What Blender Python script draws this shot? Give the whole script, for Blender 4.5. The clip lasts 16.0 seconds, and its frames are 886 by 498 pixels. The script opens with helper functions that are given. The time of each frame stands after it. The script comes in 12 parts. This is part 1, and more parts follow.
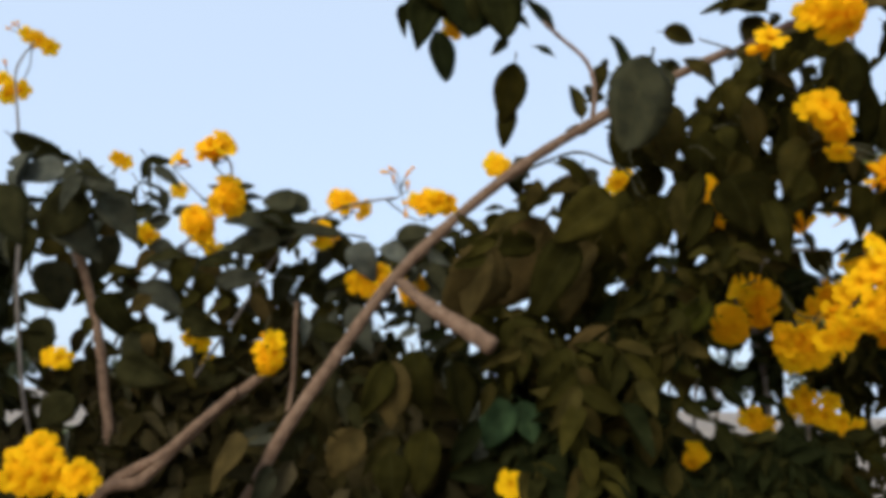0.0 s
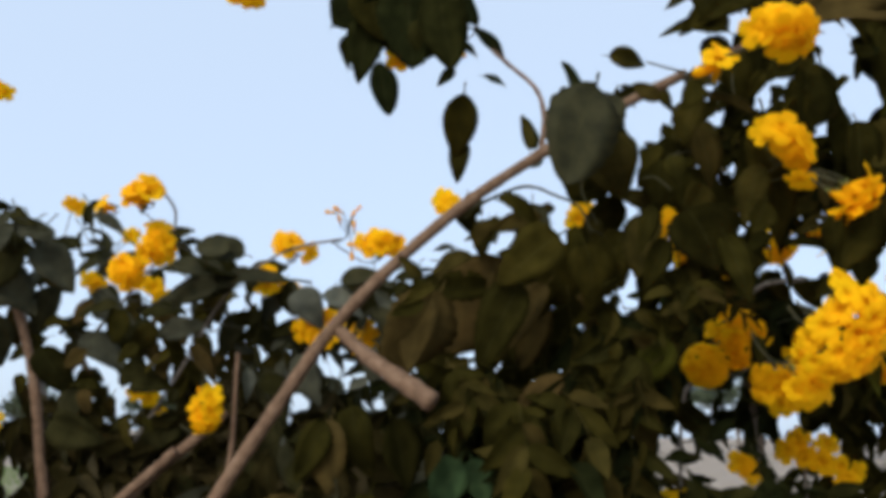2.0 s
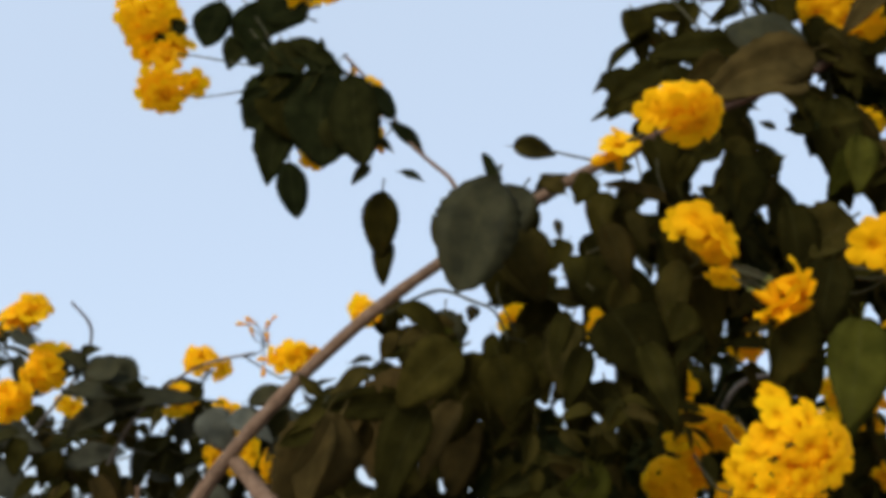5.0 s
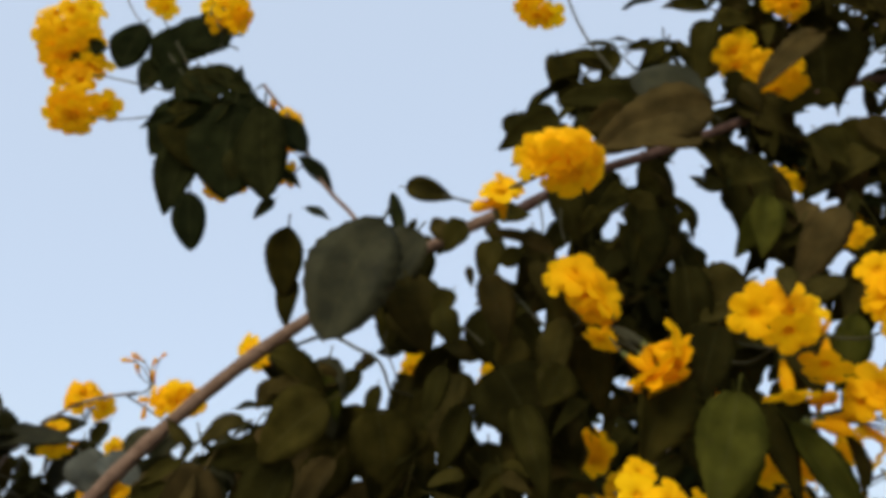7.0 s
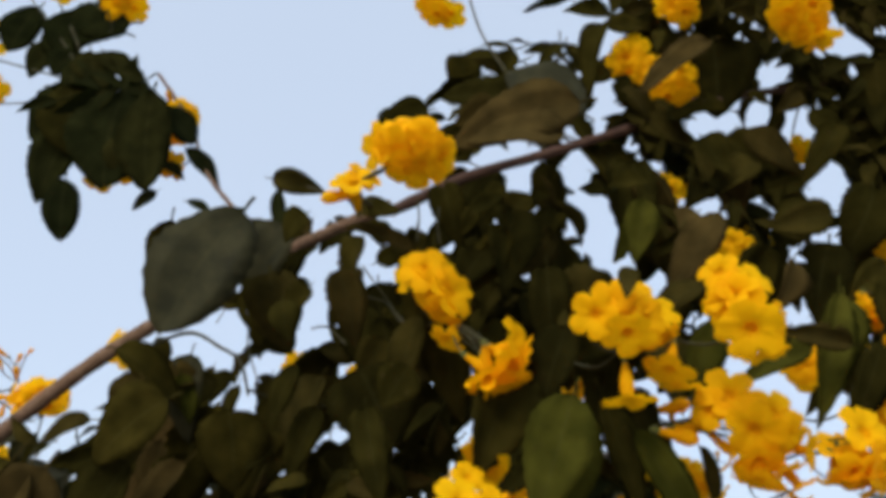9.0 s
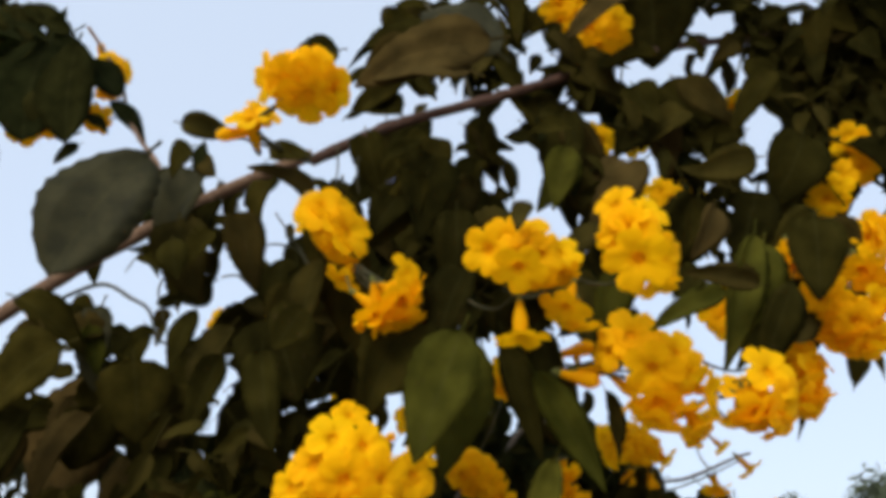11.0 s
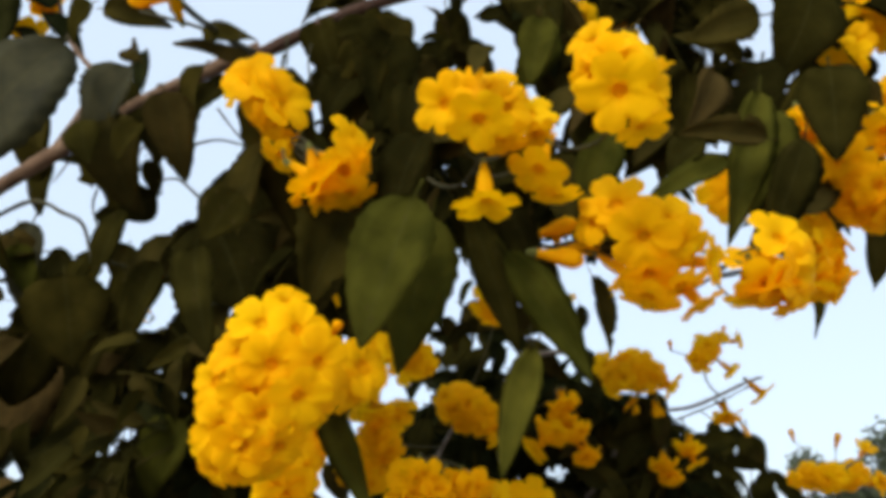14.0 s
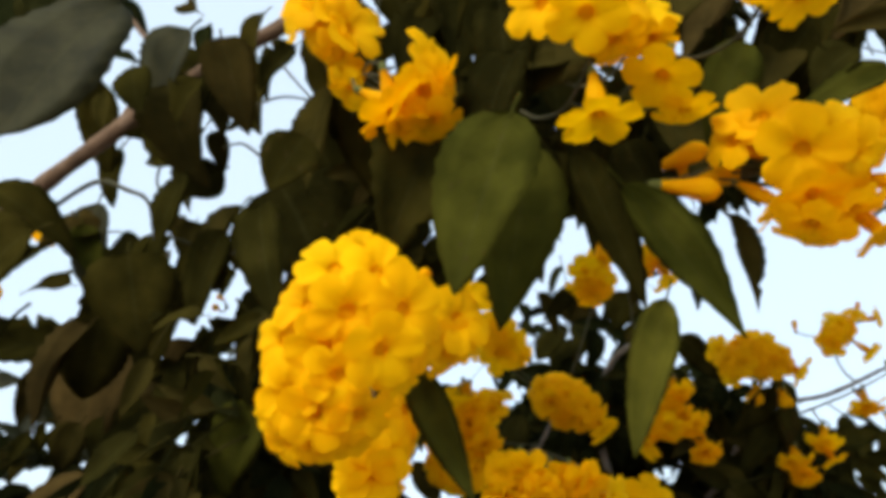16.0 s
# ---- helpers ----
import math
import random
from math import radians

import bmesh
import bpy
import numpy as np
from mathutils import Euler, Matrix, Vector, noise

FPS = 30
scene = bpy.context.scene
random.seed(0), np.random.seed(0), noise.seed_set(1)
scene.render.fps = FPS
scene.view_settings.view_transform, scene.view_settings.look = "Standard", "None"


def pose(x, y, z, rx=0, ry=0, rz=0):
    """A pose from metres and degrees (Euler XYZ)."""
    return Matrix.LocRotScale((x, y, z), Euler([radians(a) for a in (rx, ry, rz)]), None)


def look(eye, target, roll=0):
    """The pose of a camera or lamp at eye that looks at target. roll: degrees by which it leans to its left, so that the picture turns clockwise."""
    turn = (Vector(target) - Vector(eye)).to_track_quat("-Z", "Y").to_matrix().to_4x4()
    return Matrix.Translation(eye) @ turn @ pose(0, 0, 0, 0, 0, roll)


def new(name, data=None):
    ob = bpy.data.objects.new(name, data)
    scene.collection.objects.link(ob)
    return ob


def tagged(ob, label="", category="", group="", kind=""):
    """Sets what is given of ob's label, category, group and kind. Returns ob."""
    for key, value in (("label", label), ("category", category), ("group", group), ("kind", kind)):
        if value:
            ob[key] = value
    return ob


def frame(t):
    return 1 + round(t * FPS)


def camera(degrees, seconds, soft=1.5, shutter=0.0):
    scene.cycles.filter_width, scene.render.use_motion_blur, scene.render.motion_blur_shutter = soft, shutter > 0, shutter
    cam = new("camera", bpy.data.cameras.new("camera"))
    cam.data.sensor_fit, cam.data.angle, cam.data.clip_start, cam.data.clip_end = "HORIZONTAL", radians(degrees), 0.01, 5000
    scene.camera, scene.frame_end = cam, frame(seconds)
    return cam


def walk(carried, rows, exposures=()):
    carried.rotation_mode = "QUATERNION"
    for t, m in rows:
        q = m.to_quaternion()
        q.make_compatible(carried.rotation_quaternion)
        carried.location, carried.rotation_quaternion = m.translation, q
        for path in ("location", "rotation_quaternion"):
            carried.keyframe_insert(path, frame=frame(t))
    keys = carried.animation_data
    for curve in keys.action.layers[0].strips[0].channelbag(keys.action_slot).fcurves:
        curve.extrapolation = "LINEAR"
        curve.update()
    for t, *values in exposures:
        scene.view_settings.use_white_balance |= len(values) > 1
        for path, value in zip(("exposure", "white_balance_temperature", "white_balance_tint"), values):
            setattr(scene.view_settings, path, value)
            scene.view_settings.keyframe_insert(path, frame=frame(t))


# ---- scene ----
cam = camera(65.6, 16.0, soft=5.2)
METRES, EYE, TILT, LEAN, TURN = 1.1, 1.5, 12.5, -2.0, 0.0
ROWS = [
    (0.0, 0.0, 0.0, 0.0, 0.0, 0.0, -0.0),
    (0.5, 0.0288, 0.0231, 0.0073, -0.18, 0.86, 0.14),
    (1.0, 0.0599, 0.0439, 0.0118, -0.12, 1.93, 0.02),
    (1.5, 0.0895, 0.0646, 0.0148, 0.45, 2.58, 0.29),
    (2.0, 0.117, 0.0865, 0.0206, 1.13, 2.58, 1.46),
    (2.5, 0.1461, 0.1114, 0.023, 1.65, 2.8, 2.15),
    (3.0, 0.174, 0.1352, 0.027, 1.8, 3.74, 2.38),
    (3.5, 0.2018, 0.1564, 0.0312, 2.24, 4.68, 2.95),
    (4.0, 0.2319, 0.1684, 0.0407, 3.34, 6.68, 3.92),
    (6.5, 0.3936, 0.2483, 0.074, 2.7, 12.06, 1.8),
    (7.0, 0.4258, 0.2594, 0.073, 1.98, 12.85, 0.83),
    (7.5, 0.4584, 0.2699, 0.0709, 1.55, 13.3, 0.32),
    (8.0, 0.4923, 0.2795, 0.0697, 1.12, 13.46, 0.18),
    (8.5, 0.525, 0.2905, 0.0646, 0.29, 13.43, 0.02),
    (9.0, 0.5542, 0.2985, 0.0569, -0.74, 14.2, -0.37),
    (9.5, 0.5818, 0.3067, 0.0483, -1.22, 13.92, -0.59),
    (12.0, 0.6791, 0.3579, -0.0067, -1.15, 12.28, 0.08),
    (12.5, 0.6864, 0.3761, -0.0178, -1.29, 11.59, 0.49),
    (13.0, 0.6918, 0.3958, -0.0288, -1.1, 11.22, 1.1),
    (13.5, 0.6941, 0.416, -0.039, -0.86, 11.19, 1.62),
    (14.0, 0.6937, 0.4395, -0.0498, -0.09, 10.91, 2.07),
    (14.5, 0.6909, 0.4637, -0.0611, 1.1, 10.93, 2.23),
    (15.0, 0.6857, 0.4882, -0.0706, 2.88, 11.06, 2.63),
    (15.5, 0.6796, 0.5109, -0.0769, 4.94, 11.5, 3.28),
    (16.0, 0.6733, 0.5363, -0.0812, 6.65, 12.3, 3.25),
]
walk(cam, [(t, pose(0, 0, EYE, TILT, LEAN, TURN) @ pose(METRES * x, METRES * y, METRES * z, 90 + pitch, roll, yaw)) for t, x, y, z, yaw, pitch, roll in ROWS],
     exposures=[(0.0, 0.04, 6220, 12), (4.0, -0.03, 6280, 12), (7.0, -0.12, 6430, 13), (9.5, -0.06, 6450, 14), (12.0, 0.12, 6550, 14), (14.0, 0.23, 6550, 11), (16.0, 0.36, 6550, 8)])

# World: bright evening sky, the low sun behind the walker and veiled
world = bpy.data.worlds.new("evening_sky")
scene.world = world
world.use_nodes = True
wn = world.node_tree.nodes
sky = wn.new("ShaderNodeTexSky")
sky.sky_type, sky.sun_disc = "NISHITA", False
SUN_UP, SUN_TURN = 32.0, 205.0
sky.sun_elevation, sky.sun_rotation = radians(SUN_UP), radians(SUN_TURN)
sky.air_density, sky.dust_density, sky.ozone_density = 1.0, 2.5, 1.2
wn["Background"].inputs["Strength"].default_value = 0.136
veil = wn.new("ShaderNodeMix")  # thin even haze over the whole sky
veil.data_type, veil.inputs[0].default_value, veil.inputs[7].default_value = "RGBA", 0.70, (6.0, 7.15, 8.45, 1)
world.node_tree.links.new(sky.outputs[0], veil.inputs[6])
world.node_tree.links.new(veil.outputs[2], wn["Background"].inputs[0])

sun = new("sun", bpy.data.lights.new("sun", "SUN"))
sun.data.energy, sun.data.angle, sun.data.color = 2.7, radians(36), (1.0, 0.93, 0.80)
sun_from = Vector((math.sin(radians(SUN_TURN)) * math.cos(radians(SUN_UP)), math.cos(radians(SUN_TURN)) * math.cos(radians(SUN_UP)), math.sin(radians(SUN_UP))))
sun.matrix_world = look(sun_from * 20, (0, 0, 0))


# ---- materials ----
def nodes_of(name):
    m = bpy.data.materials.new(name)
    m.use_nodes = True
    nt = m.node_tree
    return m, nt, nt.nodes, nt.nodes["Principled BSDF"]


def link(nt, a, b):
    nt.links.new(a, b)


def ramp(nt, fac, stops):
    r = nt.nodes.new("ShaderNodeValToRGB")
    while len(r.color_ramp.elements) < len(stops):
        r.color_ramp.elements.new(0.5)
    for e, (p, c) in zip(r.color_ramp.elements, stops):
        e.position, e.color = p, (*c, 1)
    link(nt, fac, r.inputs[0])
    return r.outputs[0]


def math_node(nt, op, a, b=0.0, c=None):
    n = nt.nodes.new("ShaderNodeMath")
    n.operation = op
    for i, v in enumerate((a, b, c)):
        if v is None:
            continue
        if isinstance(v, (int, float)):
            n.inputs[i].default_value = v
        else:
            link(nt, v, n.inputs[i])
    return n.outputs[0]


def mix(nt, fac, a, b, kind="MIX"):
    n = nt.nodes.new("ShaderNodeMix")
    n.data_type, n.blend_type = "RGBA", kind
    for sock, v in ((n.inputs[0], fac), (n.inputs[6], a), (n.inputs[7], b)):
        if isinstance(v, (int, float)):
            sock.default_value = v
        elif isinstance(v, tuple):
            sock.default_value = (*v, 1)
        else:
            link(nt, v, sock)
    return n.outputs[2]


def noise_tex(nt, scale, detail=4.0, coord="Object", rough=0.55):
    c = nt.nodes.new("ShaderNodeTexCoord")
    n = nt.nodes.new("ShaderNodeTexNoise")
    n.inputs["Scale"].default_value, n.inputs["Detail"].default_value, n.inputs["Roughness"].default_value = scale, detail, rough
    link(nt, c.outputs[coord], n.inputs["Vector"])
    return n.outputs["Fac"]


def world_noise(nt, scale, detail=4.0):
    g = nt.nodes.new("ShaderNodeNewGeometry")
    n = nt.nodes.new("ShaderNodeTexNoise")
    n.inputs["Scale"].default_value, n.inputs["Detail"].default_value = scale, detail
    link(nt, g.outputs["Position"], n.inputs["Vector"])
    return n.outputs["Fac"]


def bump(nt, bsdf, height, strength, distance=0.002):
    b = nt.nodes.new("ShaderNodeBump")
    b.inputs["Strength"].default_value, b.inputs["Distance"].default_value = strength, distance
    link(nt, height, b.inputs["Height"])
    link(nt, b.outputs[0], bsdf.inputs["Normal"])


def thin(nt, bsdf, colour, share):
    """Lets part of the light pass through a thin blade or petal."""
    tr, mx = nt.nodes.new("ShaderNodeBsdfTranslucent"), nt.nodes.new("ShaderNodeMixShader")
    link(nt, colour, tr.inputs["Color"])
    mx.inputs[0].default_value = share
    link(nt, bsdf.outputs[0], mx.inputs[1])
    link(nt, tr.outputs[0], mx.inputs[2])
    link(nt, mx.outputs[0], nt.nodes["Material Output"].inputs[0])


def leaf_material(name, stops, joined, share=0.12, gloss=0.0):
    m, nt, n, bsdf = nodes_of(name)
    if joined:
        rnd = n.new("ShaderNodeNewGeometry").outputs["Random Per Island"]
    else:
        rnd = n.new("ShaderNodeObjectInfo").outputs["Random"]
    col = ramp(nt, rnd, stops)
    uv = n.new("ShaderNodeTexCoord")
    sep = n.new("ShaderNodeSeparateXYZ")
    link(nt, uv.outputs["UV"], sep.inputs[0])
    across = math_node(nt, "ABSOLUTE", math_node(nt, "SUBTRACT", sep.outputs[0], 0.5))
    rib = math_node(nt, "SUBTRACT", 1.0, math_node(nt, "MULTIPLY", across, 26.0))
    rib = math_node(nt, "MAXIMUM", rib, 0.0)
    slant = math_node(nt, "SUBTRACT", math_node(nt, "MULTIPLY", sep.outputs[1], 11.0), math_node(nt, "MULTIPLY", across, 7.0))
    vein = math_node(nt, "SUBTRACT", 1.0, math_node(nt, "MULTIPLY", math_node(nt, "ABSOLUTE", math_node(nt, "SUBTRACT", math_node(nt, "FRACT", slant), 0.5)), 9.0))
    vein = math_node(nt, "MAXIMUM", vein, 0.0)
    col = mix(nt, math_node(nt, "MULTIPLY", rib, 0.16), col, (0.075, 0.075, 0.03))
    col = mix(nt, math_node(nt, "MULTIPLY", vein, 0.10), col, (0.055, 0.055, 0.022))
    blot = ramp(nt, world_noise(nt, 34.0, 5.0), [(0.35, (0.62, 0.62, 0.60)), (0.7, (1.25, 1.2, 1.1))])
    col = mix(nt, 1.0, col, blot, "MULTIPLY")
    spots = ramp(nt, world_noise(nt, 150.0, 2.0), [(0.68, (0, 0, 0)), (0.76, (1, 1, 1))])
    col = mix(nt, math_node(nt, "MULTIPLY", spots, 0.6), col, (0.05, 0.035, 0.015))
    link(nt, col, bsdf.inputs["Base Color"])
    bsdf.inputs["Roughness"].default_value = 0.65
    bsdf.inputs["Specular IOR Level"].default_value = gloss
    h = math_node(nt, "ADD", math_node(nt, "MULTIPLY", math_node(nt, "ADD", rib, vein), -0.5), world_noise(nt, 260.0, 2.0))
    bump(nt, bsdf, h, 0.4, 0.0012)
    thin(nt, bsdf, mix(nt, 1.0, col, (1.1, 1.25, 0.5), "MULTIPLY"), share)
    return m


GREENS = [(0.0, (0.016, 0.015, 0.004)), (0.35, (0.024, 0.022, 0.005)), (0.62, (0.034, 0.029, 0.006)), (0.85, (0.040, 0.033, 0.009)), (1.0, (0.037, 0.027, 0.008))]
# leaf green brightened for front leaves, the light on them put into the colour
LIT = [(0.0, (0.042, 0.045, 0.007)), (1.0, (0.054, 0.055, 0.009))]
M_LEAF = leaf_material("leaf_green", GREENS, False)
M_LIT = leaf_material("leaf_green_lit", LIT, False, 0.14)
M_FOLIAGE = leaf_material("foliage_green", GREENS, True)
OLD = [(0.0, (0.052, 0.038, 0.013)), (0.5, (0.063, 0.046, 0.016)), (1.0, (0.071, 0.048, 0.017))]
M_OLD = leaf_material("leaf_old_brownish", OLD, False, 0.1)
PALE = [(0.0, (0.031, 0.031, 0.015)), (1.0, (0.037, 0.038, 0.019))]
M_PALE = leaf_material("leaf_greyish", PALE, False, 0.1, 0.06)
FRESH = [(0.0, (0.036, 0.066, 0.030)), (1.0, (0.045, 0.075, 0.034))]
# greens with pale stops that paint in the sky's sheen on leaves
SHEEN = [(0.0, (0.018, 0.018, 0.006)), (0.45, (0.028, 0.027, 0.011)), (0.70, (0.042, 0.042, 0.024)), (0.90, (0.062, 0.066, 0.050)), (1.0, (0.125, 0.135, 0.115))]
M_SHEEN_FOL = leaf_material("foliage_sheen", SHEEN, True)
M_SHEEN = leaf_material("leaf_sheen", SHEEN, False)
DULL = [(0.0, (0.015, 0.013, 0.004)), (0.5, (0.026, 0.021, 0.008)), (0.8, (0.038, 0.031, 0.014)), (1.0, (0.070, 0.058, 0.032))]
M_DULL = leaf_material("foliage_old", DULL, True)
OLIVE = [(0.0, (0.085, 0.085, 0.012)), (1.0, (0.10, 0.097, 0.016))]
M_OLIVE = leaf_material("leaf_olive", OLIVE, False, 0.2)
# leaf green darkened for leaves against the sky: shade put into the colour
SHADED_GREENS = [(0.0, (0.010, 0.013, 0.005)), (0.5, (0.014, 0.017, 0.006)), (1.0, (0.022, 0.021, 0.006))]
M_SHADED = leaf_material("leaf_green_shaded", SHADED_GREENS, False)
# darker copy for inner, lower and rear foliage, its shade painted in
M_SHADED_FOL = leaf_material("foliage_green_shaded", SHADED_GREENS, True)
M_FRESH = leaf_material("leaf_fresh", FRESH, False, 0.15)


def petal_material():
    m, nt, n, bsdf = nodes_of("yellow_petal")
    rnd = n.new("ShaderNodeObjectInfo").outputs["Random"]
    col = ramp(nt, rnd, [(0.0, (0.94, 0.50, 0.0012)), (0.5, (0.97, 0.55, 0.0015)), (1.0, (0.98, 0.60, 0.002))])
    uv = n.new("ShaderNodeTexCoord")
    sep = n.new("ShaderNodeSeparateXYZ")
    link(nt, uv.outputs["UV"], sep.inputs[0])
    # green-tinged foot, orange throat, clear lobes
    along = ramp(nt, sep.outputs[1], [(0.0, (0.75, 0.66, 0.35)), (0.30, (0.97, 0.93, 0.85)), (0.56, (0.95, 0.86, 0.7)), (0.64, (0.98, 0.95, 0.9)), (0.70, (1, 1, 1))])
    col = mix(nt, 1.0, col, along, "MULTIPLY")
    stripe = math_node(nt, "ABSOLUTE", math_node(nt, "SINE", math_node(nt, "MULTIPLY", sep.outputs[0], 15 * math.pi)))
    stripe = math_node(nt, "POWER", stripe, 6.0)
    inner = ramp(nt, sep.outputs[1], [(0.45, (0, 0, 0)), (0.60, (1, 1, 1)), (0.74, (0, 0, 0))])
    col = mix(nt, math_node(nt, "MULTIPLY", math_node(nt, "MULTIPLY", stripe, inner), 0.14), col, (0.60, 0.24, 0.002))
    tone = ramp(nt, world_noise(nt, 60.0, 4.0), [(0.3, (0.93, 0.90, 0.88)), (0.7, (1.02, 1.02, 1.0))])
    col = mix(nt, 1.0, col, tone, "MULTIPLY")
    link(nt, col, bsdf.inputs["Base Color"])
    bsdf.inputs["Roughness"].default_value = 0.7
    bsdf.inputs["Specular IOR Level"].default_value = 0.06
    bump(nt, bsdf, world_noise(nt, 220.0, 3.0), 0.2, 0.001)
    thin(nt, bsdf, col, 0.42)
    return m


def plain_material(name, stops, scale, rough, relief=0.5, coord="Object"):
    m, nt, n, bsdf = nodes_of(name)
    f = noise_tex(nt, scale, 6.0, coord)
    g = noise_tex(nt, scale * 7.3, 4.0, coord)
    col = ramp(nt, f, stops)
    col = mix(nt, 1.0, col, ramp(nt, g, [(0.3, (0.72, 0.72, 0.72)), (0.7, (1.2, 1.2, 1.2))]), "MULTIPLY")
    link(nt, col, bsdf.inputs["Base Color"])
    bsdf.inputs["Roughness"].default_value = rough
    bsdf.inputs["Specular IOR Level"].default_value = 0.25
    bump(nt, bsdf, math_node(nt, "ADD", f, g), relief, 0.003)
    return m


M_PETAL = petal_material()
M_CALYX = plain_material("calyx_green", [(0.3, (0.10, 0.12, 0.025)), (0.7, (0.16, 0.17, 0.035))], 60, 0.6)
M_BARK = plain_material("brown_bark", [(0.3, (0.115, 0.070, 0.042)), (0.55, (0.19, 0.118, 0.073)), (0.75, (0.25, 0.165, 0.108))], 55, 0.85, 0.9)
M_GREYBARK = plain_material("grey_bark", [(0.3, (0.12, 0.10, 0.085)), (0.7, (0.24, 0.21, 0.18))], 50, 0.85, 0.9)
# bark darkened and reddened for the upper branch; its shade is in the colour
M_BARK_SHADED = plain_material("brown_bark_shaded", [(0.3, (0.055, 0.030, 0.020)), (0.7, (0.115, 0.062, 0.042))], 55, 0.8, 0.8)
M_TWIG = plain_material("green_twig", [(0.3, (0.035, 0.038, 0.014)), (0.7, (0.07, 0.06, 0.026))], 70, 0.7)
M_SOIL = plain_material("dry_soil", [(0.3, (0.24, 0.19, 0.14)), (0.6, (0.33, 0.27, 0.21)), (0.8, (0.40, 0.34, 0.27))], 1.3, 0.95, 0.8)
M_FARLEAF = plain_material("far_leaves", [(0.3, (0.040, 0.055, 0.028)), (0.7, (0.075, 0.090, 0.045))], 2.0, 0.8)
M_GRASS = plain_material("field_green", [(0.3, (0.10, 0.16, 0.05)), (0.7, (0.17, 0.22, 0.08))], 3.0, 0.9)


# ---- helpers of this scene ----
def mesh_of(name, bm, mats):
    me = bpy.data.meshes.new(name)
    bm.to_mesh(me)
    bm.free()
    for f in me.polygons:
        f.use_smooth = True
    for m in mats:
        me.materials.append(m)
    return me


def child(name, me, parent, m=None, label=""):
    ob = new(name, me)
    ob.parent = parent
    if parent.data is None:
        ob.matrix_parent_inverse = Matrix.Translation(-parent.location)
    if m is not None:
        ob.matrix_basis = m
    return tagged(ob, label)


def raw_mesh(name, verts, faces, uvs, mats, slots=None):
    me = bpy.data.meshes.new(name)
    me.from_pydata(verts, [], faces)
    layer = me.uv_layers.new(name="UVMap")
    loops = np.empty(len(me.loops), dtype=np.int32)
    me.loops.foreach_get("vertex_index", loops)
    layer.data.foreach_set("uv", np.asarray(uvs, dtype=np.float32)[loops].ravel())
    me.polygons.foreach_set("use_smooth", [True] * len(me.polygons))
    for m in mats:
        me.materials.append(m)
    if slots is not None:
        me.polygons.foreach_set("material_index", slots)
    me.update()
    return me


# ---- one leaf blade: length 1 along y, width 1 along x ----
def blade(seed, rows=16, curl=0.25, fold=0.25, teeth=0.05, thick=True, bites=0, blunt=0.0):
    r = random.Random(seed)
    cols = (-1.0, -0.55, 0.0, 0.55, 1.0)
    verts, uvs, faces = [], [], []
    bend, sway, wave = curl * r.uniform(0.7, 1.3), r.uniform(-0.08, 0.08), r.uniform(0, 6.28)
    gaps = {(r.randrange(3, rows - 3), r.choice((-1, 1))): r.uniform(0.35, 0.7) for _ in range(bites)}
    layers = (0.0, -0.006) if thick else (0.0,)
    for off in layers:
        for i in range(rows + 1):
            v = i / rows
            half = 0.5 * (math.sin(math.pi * min(1.0, v ** (0.78 - 0.1 * blunt if blunt < 1 else 0.95))) ** (0.85 - 0.2 * blunt)) * (1.0 - 0.25 * v * (1 - blunt)) * 1.08 + 0.006
            for u in cols:
                side = half
                if abs(u) == 1.0:
                    side = half * (1 + teeth * (1 if i % 2 else -1)) * gaps.get((i, int(u)), 1.0)
                x = u * side + sway * math.sin(math.pi * v)
                z = -bend * v * v + fold * abs(u) * side + 0.025 * math.sin(9 * v + wave + 2 * u) * abs(u) + off
                verts.append((x, v, z))
                uvs.append((0.5 + 0.5 * u, v))
    w, per = len(cols), (rows + 1) * len(cols)
    for k in range(len(layers)):
        for i in range(rows):
            for j in range(w - 1):
                a = k * per + i * w + j
                q = (a, a + 1, a + w + 1, a + w)
                faces.append(q if k == 0 else q[::-1])
    if thick:
        for i in range(rows):
            for j in (0, w - 1):
                a = i * w + j
                q = (a, a + w, a + w + per, a + per)
                faces.append(q if j == 0 else q[::-1])
        # leaf stalk
        n0 = len(verts)
        for y, rad in ((0.03, 0.012), (-0.06, 0.010), (-0.15, 0.012)):
            for k in range(5):
                a = k * 2 * math.pi / 5
                verts.append((rad * 2.2 * math.cos(a), y, rad * math.sin(a) - 0.008 - 1.2 * max(0.0, -y) ** 2))
                uvs.append((0.5, 0.0))
        for s in range(2):
            for k in range(5):
                a, b = n0 + s * 5 + k, n0 + s * 5 + (k + 1) % 5
                faces.append((a, b, b + 5, a + 5))
    return verts, faces, uvs


BLADES = {}


def blade_mesh(kind, mat):
    key = (kind, mat.name)
    if key not in BLADES:
        v, f, u = blade(100 + kind, rows=18, curl=(0.10, 0.22, 0.32, 0.42, 0.18, 0.28, 0.05)[kind], fold=(0.22, 0.32, 0.12, 0.26, 0.38, 0.18, 0.10)[kind],
                        teeth=(0.03, 0.055, 0.04)[kind % 3], bites=(0, 0, 1, 0, 2, 0, 0)[kind], blunt=(0, 0.3, 0, 0.5, 0.1, 0.7, 1.0)[kind])
        BLADES[key] = raw_mesh("leaf", v, f, u, [mat])
    return BLADES[key]


LEAF_COUNT = [0]


